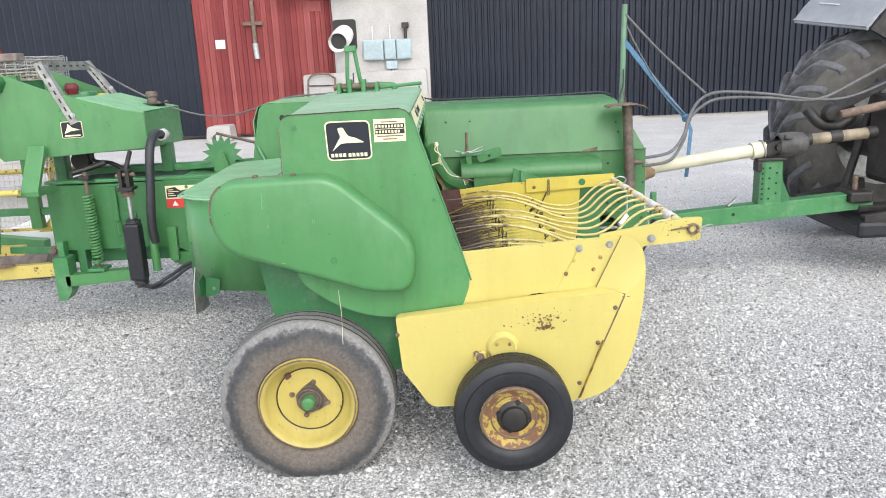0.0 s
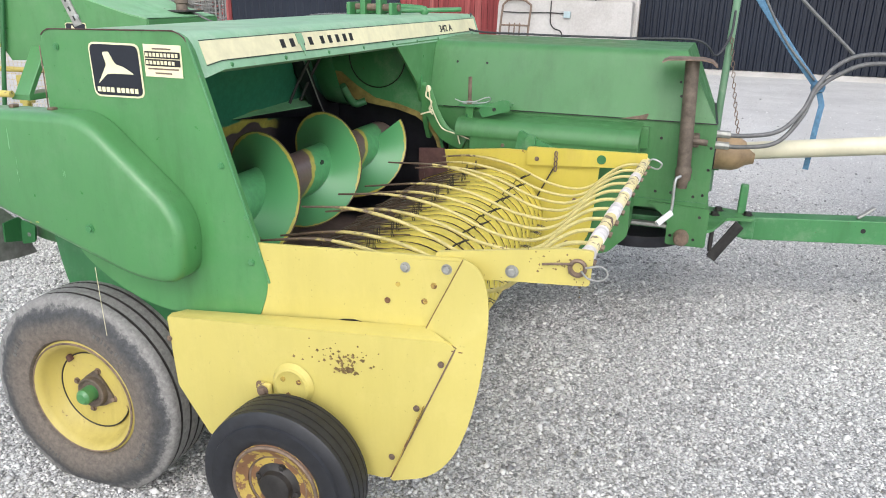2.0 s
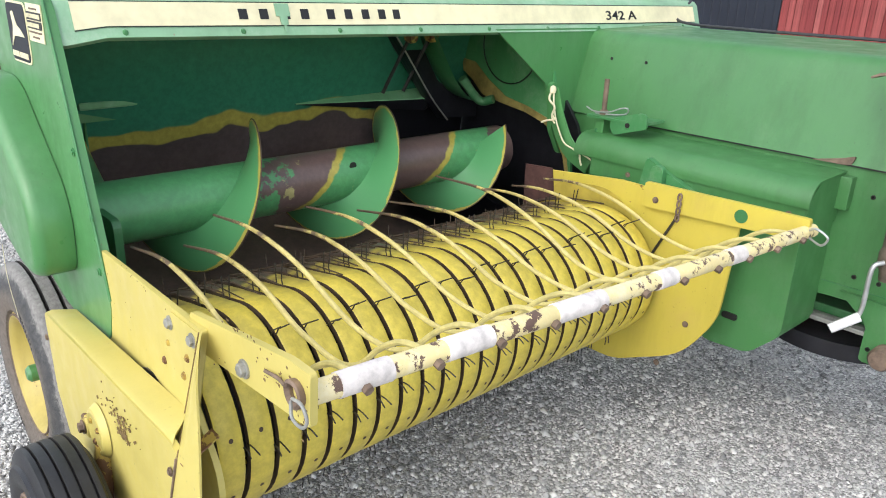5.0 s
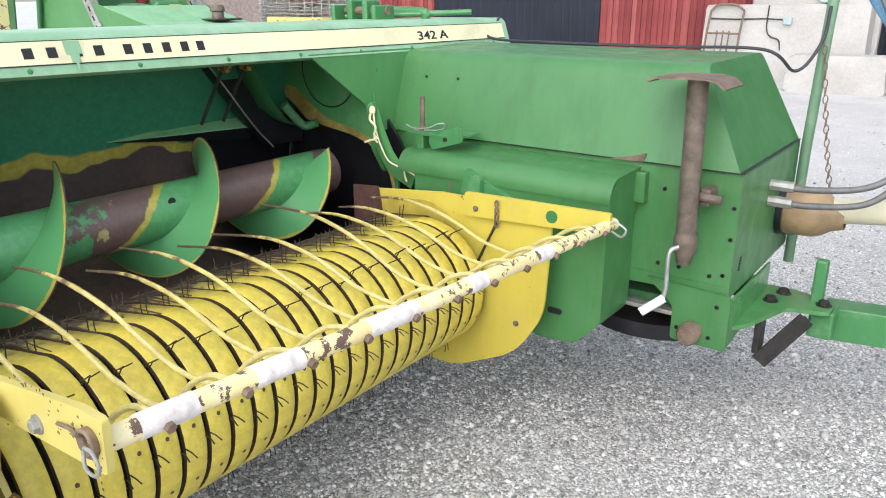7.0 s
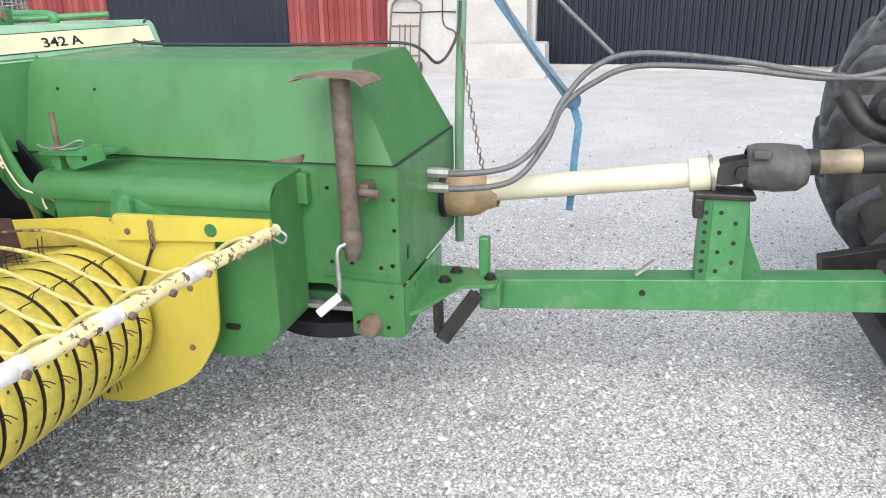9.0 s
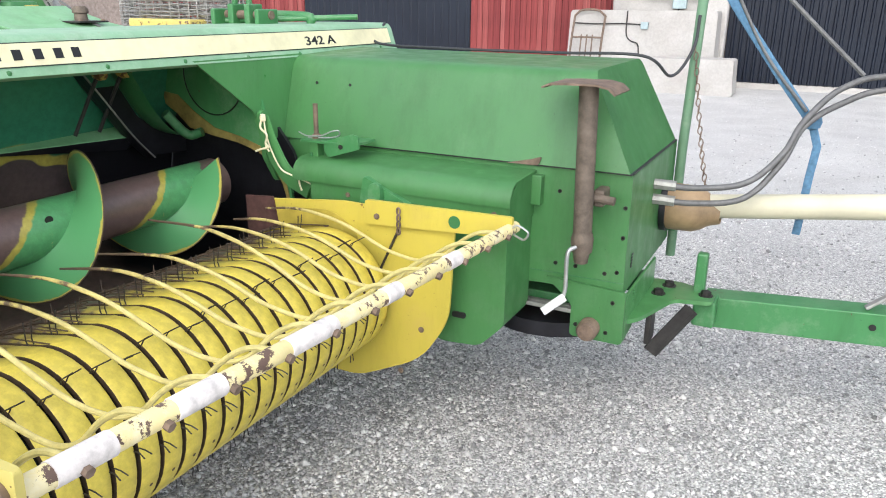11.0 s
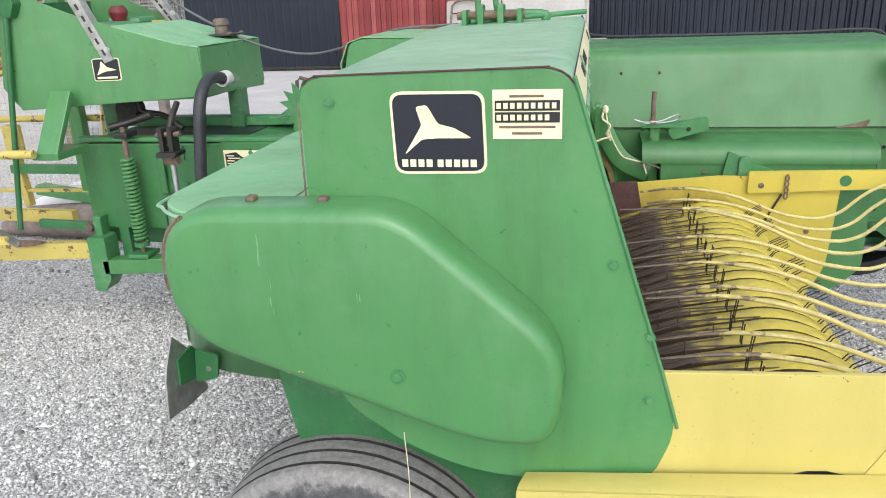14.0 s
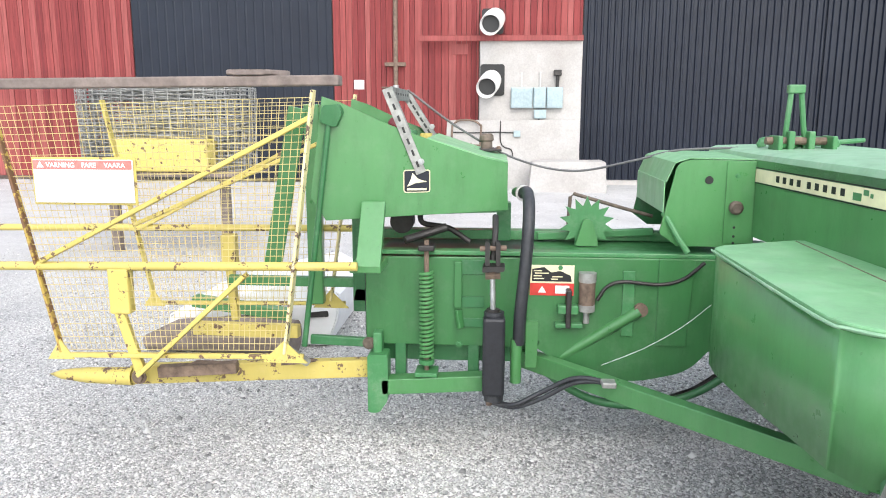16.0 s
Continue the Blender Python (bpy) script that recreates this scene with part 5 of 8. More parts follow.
part("shaft_lip", rod((2.25, 5.20, 0.914), (2.262, 5.20, 0.916), 0.068, 24), m_zinc, pto, "pale rim of the guard", smooth=True)
part("universal_joint", rod((2.25, 5.20, 0.914), (2.45, 5.20, 0.945), 0.035, 8), m_iron, pto)
for y in (5.15, 5.235):
    part("yoke", slab(rounded([(2.27, 0.88), (2.38, 0.90), (2.39, 0.985), (2.27, 0.96)], 0.03), "y", y, y + 0.015, 0.004), m_iron, pto)
part("cross_pin", rod((2.35, 5.13, 0.935), (2.35, 5.27, 0.935), 0.024, 12), m_iron, pto, smooth=True)
part("rear_guard", lathe([(0.060, 0.0), (0.072, 0.004), (0.080, 0.03), (0.084, 0.10), (0.078, 0.17), (0.056, 0.20), (0.0, 0.20)], (2.36, 5.20, 0.945), "x", 28), m_guard, pto, "scuffed dark guard bell", smooth=True)
part("guard_tab", box(2.37, 2.43, 5.10, 5.125, 0.99, 1.02, 0.006), m_guard, pto)
part("tractor_shaft", rod((2.54, 5.20, 0.965), (3.02, 5.20, 1.00), 0.040, 24), m_tube, pto, "oily cream shaft tube", smooth=True)
for x, w in ((2.55, 0.04), (2.72, 0.08), (2.98, 0.06)):
    part("shaft_band", rod((x, 5.20, 0.966 + (x - 2.54) * 0.073), (x + w, 5.20, 0.966 + (x + w - 2.54) * 0.073), 0.045, 24), m_iron, pto, smooth=True)
post = part("shaft_support", box(2.265, 2.385, 5.14, 5.155, 0.53, 0.84, 0.003), m_green_old, baler)
part("support_flange", box(2.225, 2.2655, 5.135, 5.24, 0.53, 0.84, 0.002), m_green_dark, post)
part("support_gusset", slab(rounded([(2.385, 0.53), (2.47, 0.54), (2.40, 0.70), (2.385, 0.84)], 0.006), "y", 5.16, 5.175, 0.002), m_green_dark, post)
part("support_cap", box(2.20, 2.40, 5.12, 5.25, 0.84, 0.862, 0.006), m_iron, post, "greasy saddle plate")
part("support_clip", box(2.20, 2.235, 5.12, 5.20, 0.77, 0.842, 0.006), m_iron, post)
for i in range(7):
    for x in (2.245, 2.295, 2.345):
        if x < 2.26 or i % 2 == int(x > 2.32):
            part("hole", lathe([(0, 0), (0.008, 0), (0.008, -0.002), (0, -0.002)], (x, 5.134 if x < 2.26 else 5.139, 0.575 + i * 0.036), "y", 10), m_ink_hole, post)

# mast that carries the hoses
mast = part("mast", tube([(1.305, 5.365, 0.55), (1.306, 5.37, 1.0), (1.318, 5.385, 1.5), (1.33, 5.405, 1.935)], 0.019, 12), m_mast, baler, "thin faded green mast", smooth=True)
part("mast_foot", box(1.27, 1.34, 5.20, 5.40, 0.70, 0.76, 0.006), m_green_old, baler)

# ---- pickup ----
SKEW = Matrix(((1, 0, 0, 0), (-0.0235, 1, 0, 0.0161), (0, 0, 1, 0), (0, 0, 0, 1)))  # the outer plate stands slightly askew
FITTED[0] = SKEW
pickup = part("pickup_outer_plate", slab(rounded([(-0.194, 0.668), (0.655, 0.742), (0.684, 0.728), (0.505, 0.30), (-0.072, 0.292), (-0.178, 0.45)], [0.008, 0.012, 0.012, 0.02, 0.02, 0.01]), "y", 2.690, 2.702, 0.004), m_yellow, baler, "yellow outer side plate")
FITTED[0] = None
ledge = bmesh.new()
fold = [[ledge.verts.new((x0 + (x1 - x0) * t, y0 + (y1 - y0) * t, z0 + (z1 - z0) * t - dz)) for t in np.linspace(0, 1, 8)] for dz in (0.0, 0.004) for (x0, y0, z0), (x1, y1, z1) in (((-0.193, 2.712, 0.666), (0.660, 2.691, 0.7405)), ((-0.190, 2.728, 0.672), (0.640, 2.705, 0.7465)), ((-0.180, 2.783, 0.662), (0.583, 2.757, 0.746)))]
for r0, r1 in ((0, 1), (1, 2), (2, 5), (5, 4), (4, 3), (3, 0)):
    for i in range(7):
        ledge.faces.new((fold[r0][i], fold[r0][i + 1], fold[r1][i + 1], fold[r1][i]))
part("pickup_ledge", ledge, m_yellow, pickup, smooth=True)
INNER = rounded([(0.02, 0.894), (0.676, 0.945), (0.60, 0.76), (0.70, 0.66), (0.66, 0.43), (0.52, 0.305), (0.30, 0.27), (0.03, 0.45), (0.02, 0.66), (0.02, 0.78)], [0.0, 0.01, 0.0, 0.05, 0.12, 0.08, 0.05, 0.02, 0.0, 0.0], 6)
SLANT = Matrix(((1, 0, 0, 0), (-0.06, 1, 0, 0.042), (0, 0, 1, 0), (0, 0, 0, 1)))  # the side plate runs in behind the green sheet
FITTED[0] = SLANT
near_plate = part("pickup_side_plate", slab(INNER, "y", 2.752, 2.764, 0.002), m_yellow, baler, "yellow pickup side plate with bolts")
part("overlap_plate", slab(rounded([(0.43, 0.725), (0.580, 0.740), (0.675, 0.938), (0.53, 0.925)], 0.004), "y", 2.749, 2.7515, 0.0008), m_yellow, near_plate)
FITTED[0] = None
ear = part("guard_ear", slab(rounded([(0.60, 0.885), (0.985, 0.912), (0.99, 1.0), (0.93, 1.0), (0.60, 0.95)], 0.008), "y", 2.7655, 2.778, 0.002), m_yellow, near_plate, "rust-chipped yellow arm")
part("rear_flange", sheet([(2.69, 0.72), (2.70, 0.72), (2.76, 0.75)], "x", 0.67, 0.70, 0.003), m_yellow_rust, near_plate)
for x, z, big in ((0.521, 0.90, 0.85), (0.634, 0.912, 0.85), (0.797, 0.925, 1.0), (0.50, 0.85, 0.4), (0.60, 0.862, 0.5), (0.47, 0.80, 0.5), (0.575, 0.815, 0.5), (0.62, 0.80, 0.5)):
    part("bolt", bolt((x, 2.750 + 0.06 * (0.7 - x) if x < 0.7 else 2.7655, z), "y", 0.0115 * big, 0.012 * big), m_zinc if big > 0.8 else m_yellow_rust, near_plate)
part("bushing", lathe([(0.013, 0.01), (0.022, 0), (0.023, -0.010), (0.018, -0.012), (0.013, -0.006), (0.013, 0.01)], (0.955, 2.766, 0.957), "y", 20), m_rust, ear, smooth=True)
part("split_pin", tube(curve([(0.87, 2.762, 0.955), (0.91, 2.760, 0.962), (0.945, 2.752, 0.968)]), 0.003), m_rust, ear, smooth=True)
part("clip_ring", tube(curve([(0.965, 2.748, 0.955), (0.985, 2.738, 0.942), (1.015, 2.735, 0.943), (1.028, 2.735, 0.960), (1.012, 2.737, 0.976), (0.975, 2.745, 0.965)]), 0.0026, 8), m_zinc, ear, smooth=True)
paint_scars(random.Random(31), [(0.90, 0.955, 0.035, 0.014, 26, 0.004), (0.965, 0.93, 0.01, 0.02, 12, 0.004), (0.82, 0.985, 0.06, 0.004, 14, 0.0035), (0.70, 0.90, 0.04, 0.02, 6, 0.002)], 2.7650, m_chip, "paint_chip", ear, "brown chips in the yellow paint")
FITTED[0] = SLANT
paint_scars(random.Random(32), [(0.30, 0.915, 0.12, 0.004, 16, 0.0022), (0.25, 0.80, 0.10, 0.05, 8, 0.0015), (0.09, 0.85, 0.006, 0.04, 6, 0.002)], 2.7514, m_chip, "paint_chip", near_plate, "brown chips in the yellow paint")
FITTED[0] = None
# rusty weld seam and bolts down the front of the outer plate
FITTED[0] = SKEW
part("seam", beam((0.680, 2.690, 0.726), (0.507, 2.690, 0.31), 0.011, 0.004, 0.001), m_rust, pickup, "rust-streaked seam")
part("seam_stain", beam((0.600, 2.6875, 0.55), (0.511, 2.6875, 0.318), 0.030, 0.003, 0.001), m_yellow_rust, pickup, "rust stain beside the seam")
for x, z in ((0.645, 0.68), (0.58, 0.54), (0.51, 0.375), (-0.19, 0.60)):
    part("bolt", bolt((x, 2.688, z), "y", 0.006, 0.006), m_rust, pickup)
FITTED[0] = None
lip = bmesh.new()
BEND = [Vector(p) for p in ((0.677, 2.748, 0.945), (0.63, 2.748, 0.845), (0.583, 2.748, 0.745), (0.684, 2.689, 0.732), (0.660, 2.689, 0.675), (0.635, 2.689, 0.615), (0.605, 2.689, 0.545), (0.575, 2.689, 0.470), (0.540, 2.689, 0.390), (0.507, 2.689, 0.305))]
CURVE = [Vector(p) for p in ((0.680, 2.747, 0.947), (0.722, 2.722, 0.936), (0.750, 2.704, 0.895), (0.760, 2.697, 0.815), (0.752, 2.694, 0.700), (0.738, 2.693, 0.600), (0.712, 2.692, 0.490), (0.672, 2.691, 0.400), (0.612, 2.690, 0.338), (0.515, 2.690, 0.300))]
fold_line = [BEND[i].lerp(BEND[i + 1], j / 5) for i in range(9) for j in range(5)] + [BEND[9]]
front_edge = curve(CURVE, 5)
front = [[lip.verts.new(p + o) for p in row] for row, o in ((fold_line, Vector()), (front_edge, Vector()), (front_edge, Vector((0, 0.004, 0))), (fold_line, Vector((0, 0.004, 0))))]
for r0, r1 in ((0, 1), (1, 2), (2, 3)):
    for i in range(45):
        lip.faces.new((front[r0][i], front[r0][i + 1], front[r1][i + 1], front[r1][i]))
part("front_lip", lip, m_yellow, pickup, "folded front flange", smooth=True)
part("crease", tube([BEND[0] + Vector((0, -0.001, 0)), BEND[2] + Vector((0, -0.001, 0)), BEND[3] + Vector((0, -0.001, 0))], 0.0016, 6), m_chip, pickup, "dark crease line")
FITTED[0] = SKEW
part("pivot_boss", lathe([(0.0, -0.013), (0.040, -0.013), (0.046, -0.016), (0.054, -0.014), (0.060, -0.006), (0.064, 0.0)], (0.215, 2.688, 0.535), "y", 26), m_yellow, pickup, smooth=True)
for a in (0.6, 2.5, 4.4):
    part("bolt", bolt((0.215 + 0.030 * math.cos(a), 2.675, 0.535 + 0.030 * math.sin(a)), "y", 0.005, 0.006), m_yellow_rust, pickup)
part("clamp", box(0.10, 0.15, 2.674, 2.688, 0.480, 0.526, 0.006), m_yellow_old, pickup)
part("clamp_bolt", bolt((0.125, 2.672, 0.503), "y", 0.012, 0.012), m_rust, pickup)
rng = random.Random(4)
flakes = bmesh.new()
for i in range(120):
    u = rng.random()
    x, z = (0.385 + rng.gauss(0, 0.018), 0.612 + rng.gauss(0, 0.006)) if u < 0.45 else (0.37 + rng.gauss(0, 0.05), 0.645 + rng.gauss(0, 0.017))
    s = abs(rng.gauss(0, 0.0028)) + 0.0012
    slab([(x - s, z), (x - s * 0.2, z + s * rng.uniform(0.3, 1.3)), (x + s, z + s * 0.3), (x + s * 0.4, z - s * rng.uniform(0.3, 0.8))], "y", 2.6868, 2.6885, 0, flakes)
tagged(part("flaked_paint", flakes, m_chip, pickup), kind="stuff")
FITTED[0] = None

# far wing plate
far_wing = part("pickup_side_plate", slab(rounded([(-0.01, 0.865), (0.40, 0.905), (0.82, 0.90), (0.80, 0.55), (0.70, 0.39), (0.45, 0.27), (0.30, 0.27), (0.03, 0.45)], [0, 0, 0.02, 0.06, 0.08, 0.05, 0.03, 0.02]), "y", 4.318, 4.328, 0.002), m_wing, baler, "yellow far side plate of the pickup")
part("wing_strip", slab(rounded([(0.50, 0.845), (1.01, 0.87), (1.015, 0.935), (0.50, 0.925)], 0.008), "y", 4.300, 4.317, 0.002), m_wing, far_wing, "yellow arm with chipped paint")
part("rust_end", slab([(-0.012, 0.72), (0.13, 0.78), (0.11, 0.885), (-0.012, 0.875)], "y", 4.312, 4.3175), m_maroon, far_wing, "bare rusty corner")
part("dull_patch", slab(rounded([(0.10, 0.80), (0.16, 0.855), (0.36, 0.868), (0.47, 0.80), (0.44, 0.70), (0.30, 0.64), (0.14, 0.66)], 0.05, 6), "y", 4.3160, 4.3176), plain("dull_yellow_paint", (0.40, 0.315, 0.055), 0.45, vary=0.3, scale=9), far_wing, "darker, duller yellow patch")
part("wing_hole", lathe([(0, 0), (0.020, 0), (0.020, -0.002), (0, -0.002)], (0.825, 4.300, 0.895), "y", 18), m_green_dark, far_wing)
for x, z in ((0.545, 0.875), (0.55, 0.62), (0.70, 0.50), (0.33, 0.80), (0.72, 0.70), (0.62, 0.33)):
    part("bolt", bolt((x, 4.300 if z > 0.86 else 4.318, z), "y", 0.007, 0.005), m_rust, far_wing)
part("wing_fold", beam((0.62, 4.312, 0.84), (0.36, 4.312, 0.30), 0.010, 0.006, 0.001), m_iron, far_wing)
for i in range(4):
    part("chain_link", tube([(0.63 + 0.006 * math.cos(a), 4.293, 0.905 - i * 0.022 + 0.012 * math.sin(a)) for a in np.linspace(0, 6.28, 10)[:-1]], 0.003, 6, closed=True), m_rust, far_wing)
part("clip_ring", tube(curve([(1.01, 4.30, 0.90), (1.04, 4.28, 0.92), (1.075, 4.275, 0.905), (1.06, 4.28, 0.88), (1.015, 4.30, 0.888)]), 0.0035, 8), m_steel, far_wing, smooth=True)

# stripper bands round the tine reel
DX, DZ, DR = 0.37, 0.595, 0.222
def band_profile(r):
    pts = [(0.02, 0.36)]
    for i in range(29):
        a = radians(-118 + i * 8)
        pts.append((DX + r * math.cos(a), DZ + r * math.sin(a)))
    pts += [(DX - 0.14, DZ + r - 0.024), (DX - 0.22, DZ + r - 0.040), (DX - 0.33, DZ + r - 0.075), (DX - 0.44, DZ + r - 0.135), (DX - 0.49, DZ + r - 0.17)]
    return pts


def band_mesh(w):
    bm = bmesh.new()
    prof = band_profile(DR)
    rows = []
    for j, (x, z) in enumerate(prof):
        nx, nz = Vector((x - DX + 0.06, z - DZ)).normalized()
        h = w * {len(prof) - 1: 0.32, len(prof) - 2: 0.42, len(prof) - 3: 0.6, len(prof) - 4: 0.85}.get(j, 1.0)
        rows.append([bm.verts.new((x - nx * d, y, z - nz * d)) for y, d in ((-h, 0.02), (-h, 0.004), (-h * 0.75, 0.0), (h * 0.75, 0.0), (h, 0.004), (h, 0.02))])
    # the side walls take the dark brown, so the gaps read dark
    for a, b in zip(rows, rows[1:]):
        for i in range(5):
            bm.faces.new((a[i], a[i + 1], b[i + 1], b[i])).material_index = 1 if i in (0, 4) else 0
    bmesh.ops.recalc_face_normals(bm, faces=bm.faces)
    for a in (radians(-58), radians(-22), radians(14)):
        ring = [bm.verts.new((DX + (DR + 0.0015) * math.cos(a + 0.024 * math.cos(q)), 0.005 * math.sin(q), DZ + (DR + 0.0015) * math.sin(a + 0.024 * math.cos(q)))) for q in np.linspace(0, 2 * math.pi, 9)[:-1]]
        bm.faces.new(ring).material_index = 1
    for f in bm.faces:
        f.smooth = True
    me = bpy.data.meshes.new("stripper_band")
    bm.to_mesh(me)
    bm.free()
    me.set_sharp_from_angle(angle=radians(40))
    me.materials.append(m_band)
    me.materials.append(m_gap)
    return me


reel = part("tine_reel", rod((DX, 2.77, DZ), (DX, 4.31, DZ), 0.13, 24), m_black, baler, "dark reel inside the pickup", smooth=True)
BAND_N, BAND_Y0, BAND_STEP = 23, 2.80, 0.0652
band_me = band_mesh(0.0264)
for i in range(BAND_N):
    y = BAND_Y0 + 0.03 + i * BAND_STEP
    ob = new("stripper_band", band_me)
    ob.parent = reel
    ob.location = (0, y, 0)
# four rows of spring tines poking through the gaps
for k, a0 in enumerate((-108, -62, 8, 62, 118)):
    for i in range(BAND_N - 1):
        y = BAND_Y0 + 0.03 + (i + 0.5) * BAND_STEP
        a = radians(a0 + 3 * math.sin(i * 2.1 + k))
        d = Vector((math.cos(a), 0, math.sin(a)))
        lag = Vector((math.sin(a), 0, -math.cos(a)))
        p0 = Vector((DX, y, DZ)) + d * 0.12
        p1 = Vector((DX, y, DZ)) + d * 0.235 + lag * 0.015
        ln = 0.02 if -90 < a0 < 50 else 0.05
        p2 = p1 + (d * 0.8 + lag * 0.5) * ln
        for dy in (-0.007, 0.007):
            side = Vector((0, dy, 0))
            part("tine", tube([p0 + side, p1 + side, p2 + side * 1.4], 0.0017, 5), m_iron, reel)
rng = random.Random(12)
# long wire tines lying back over the rear of the bands, with chaff on them
wires = bmesh.new()
for i in range(BAND_N):
    for k in range(2):
        y = BAND_Y0 + 0.03 + (i + 0.5) * BAND_STEP + (k - 0.5) * 0.02 + rng.uniform(-0.004, 0.004)
        x0, x1 = 0.31 + rng.uniform(-0.10, 0.05), -0.02 + rng.uniform(-0.03, 0.10)
        lift = rng.uniform(0.0, 0.008)
        tube([(x0, y, DZ + DR - 0.004), (0.16, y + rng.uniform(-0.003, 0.003), DZ + DR - 0.028 + lift), (x1, y + rng.uniform(-0.006, 0.006), DZ + DR - 0.085 + (x1 - 0.02) * 0.4 + lift)], 0.0021, 4, wires)
    for k in range(2):
        y = BAND_Y0 + 0.03 + (i + rng.random()) * BAND_STEP
        x = rng.uniform(0.02, 0.24)
        z = DZ + DR - 0.03 - (0.24 - x) * 0.25
        tube([(x, y, z - 0.02), (x - 0.006, y + rng.uniform(-0.004, 0.004), z + rng.uniform(0.02, 0.05))], 0.0013, 4, wires)
tagged(part("wire_tine", wires, m_gap, reel), "fine dark spring wires", kind="stuff")
for a0 in (-62, 62):
    a = radians(a0)
    part("tine_bar", rod((DX + 0.16 * math.cos(a), 2.78, DZ + 0.16 * math.sin(a)), (DX + 0.16 * math.cos(a), 4.30, DZ + 0.16 * math.sin(a)), 0.014), m_iron, reel)
# chaff-black floor behind the reel
part("feed_pan", sheet([(0.10, 0.64), (-0.02, 0.60), (-0.20, 0.575)], "y", 2.80, 4.58, 0.004), m_pan, baler)

# compressor rack: white-taped cross bar and curved rods
BAR0, BAR1 = Vector((0.956, 2.782, 0.948)), Vector((1.007, 4.345, 0.895))
bar = part("rack_bar", tube([BAR0.lerp(BAR1, t) for t in np.linspace(0, 1, 30)], 0.0185, 14), m_bar, baler, "chipped cream cross bar bound with white tape", smooth=True)
for t0, t1 in ((0.03, 0.09), (0.16, 0.225), (0.33, 0.42), (0.535, 0.575), (0.72, 0.76)):
    part("tape", tube([BAR0.lerp(BAR1, t) for t in np.linspace(t0, t1, 5)], 0.0205, 14), m_wrap, bar, "white tape", smooth=True)
TIPS = ((0.018, 2.875, 0.873), (0.016, 3.005, 0.848), (0.058, 3.07, 0.928), (0.046, 3.248, 0.862), (0.047, 3.345, 0.898), (0.03, 3.53, 0.850), (0.00, 3.67, 0.845), (0.030, 3.837, 0.908), (0.10, 3.96, 0.865), (0.13, 4.09, 0.860), (0.12, 4.26, 0.856))
for i, tip_at in enumerate(TIPS):
    c = BAR0.lerp(BAR1, 0.055 + i * 0.0885)
    y, zb = c.y, c.z
    end = Vector(tip_at)
    reach = c.x - end.x
    pts = []
    for d, h in ((0.0, -0.002), (0.06, 0.004), (0.10, 0.021), (0.143, 0.053), (0.195, 0.103), (0.25, 0.127), (0.30, 0.130), (0.35, 0.124), (0.415, 0.103), (0.535, 0.045), (0.64, 0.012), (0.76, -0.006), (reach, 0.0)):
        g = max(0.0, (d - 0.35) / (reach - 0.35))
        pts.append((c.x - d, y + (end.y - y) * d / reach, zb + (end.z - zb) * g - h))
    r = part("rack_rod", tube(curve(pts, 5), [0.0060] * (5 * (len(pts) - 1) - 9) + [0.0060 - 0.0003 * k for k in range(10)], 8), m_rod, bar, smooth=True)
    part("rod_nut", rod((c.x + 0.012, y, zb - 0.006), (c.x + 0.027, y, zb - 0.010), 0.009, 6), m_rust, bar)

# ---- rear deck, skirt and bale chamber ----
DECK = rounded([(-0.57, 2.97), (-0.77, 2.965), (-1.10, 3.05), (-1.115, 4.10), (-0.76, 4.26), (-0.70, 4.26)], [0, 0.02, 0.16, 0.06, 0.02, 0], 6)
deck = part("rear_deck", slab(DECK, "z", 1.10, 1.122, 0.006), m_green_top, baler, "pale flat green cover")
part("deck_seam", beam((-0.76, 4.24, 1.1225), (-0.77, 2.98, 1.1225), 0.005, 0.002, 0), m_rust, deck)
skirt = [(-0.60, 2.985), (-0.80, 2.985), (-0.98, 3.02), (-1.07, 3.10), (-1.09, 3.22), (-1.10, 4.08), (-0.80, 4.24)]
bm = bmesh.new()
low = {0: 0.72, 1: 0.72, 2: 0.725, 3: 0.74, 4: 0.74, 5: 0.68, 6: 0.68}
fine = curve([(p[0], p[1], low[i]) for i, p in enumerate(skirt)], 5)
hi = [bm.verts.new((p.x, p.y, 1.10)) for p in fine]
lo = [bm.verts.new((p.x, p.y, p.z)) for p in fine]
for i in range(len(fine) - 1):
    bm.faces.new((hi[i], hi[i + 1], lo[i + 1], lo[i]))
skirt_ob = part("rear_skirt", bm, m_green, baler, "curved green skirt sheet", smooth=True)
sol = skirt_ob.modifiers.new("thick", "SOLIDIFY")
sol.thickness = 0.006
part("inner_skirt", slab([(-0.98, 0.75), (-0.65, 0.75), (-0.65, 0.50), (-0.85, 0.50)], "y", 3.6, 3.61), m_green_dark, skirt_ob)
tab = part("corner_tab", slab(rounded([(-0.998, 0.70), (-0.94, 0.715), (-0.93, 0.775), (-0.99, 0.79)], 0.008), "y", 2.980, 2.988, 0.002), m_green_dark, skirt_ob, "dark green corner plate")
part("bent_tag", slab(rounded([(2.919, 0.852), (2.880, 0.790), (2.869, 0.761), (2.858, 0.670), (2.955, 0.655), (3.041, 0.651), (3.016, 0.703), (2.983, 0.787)], 0.004), "x", -1.008, -1.004), m_zinc, skirt_ob, "bent grey sheet tag")
part("tag_plate", slab(rounded([(2.918, 0.793), (2.914, 0.727), (3.010, 0.706), (3.02, 0.760), (2.980, 0.800)], 0.004), "x", -1.003, -0.997), m_green_dark, skirt_ob)
part("bolt", bolt((-0.96, 2.985, 0.74), "y", 0.008, 0.007), m_zinc, skirt_ob)
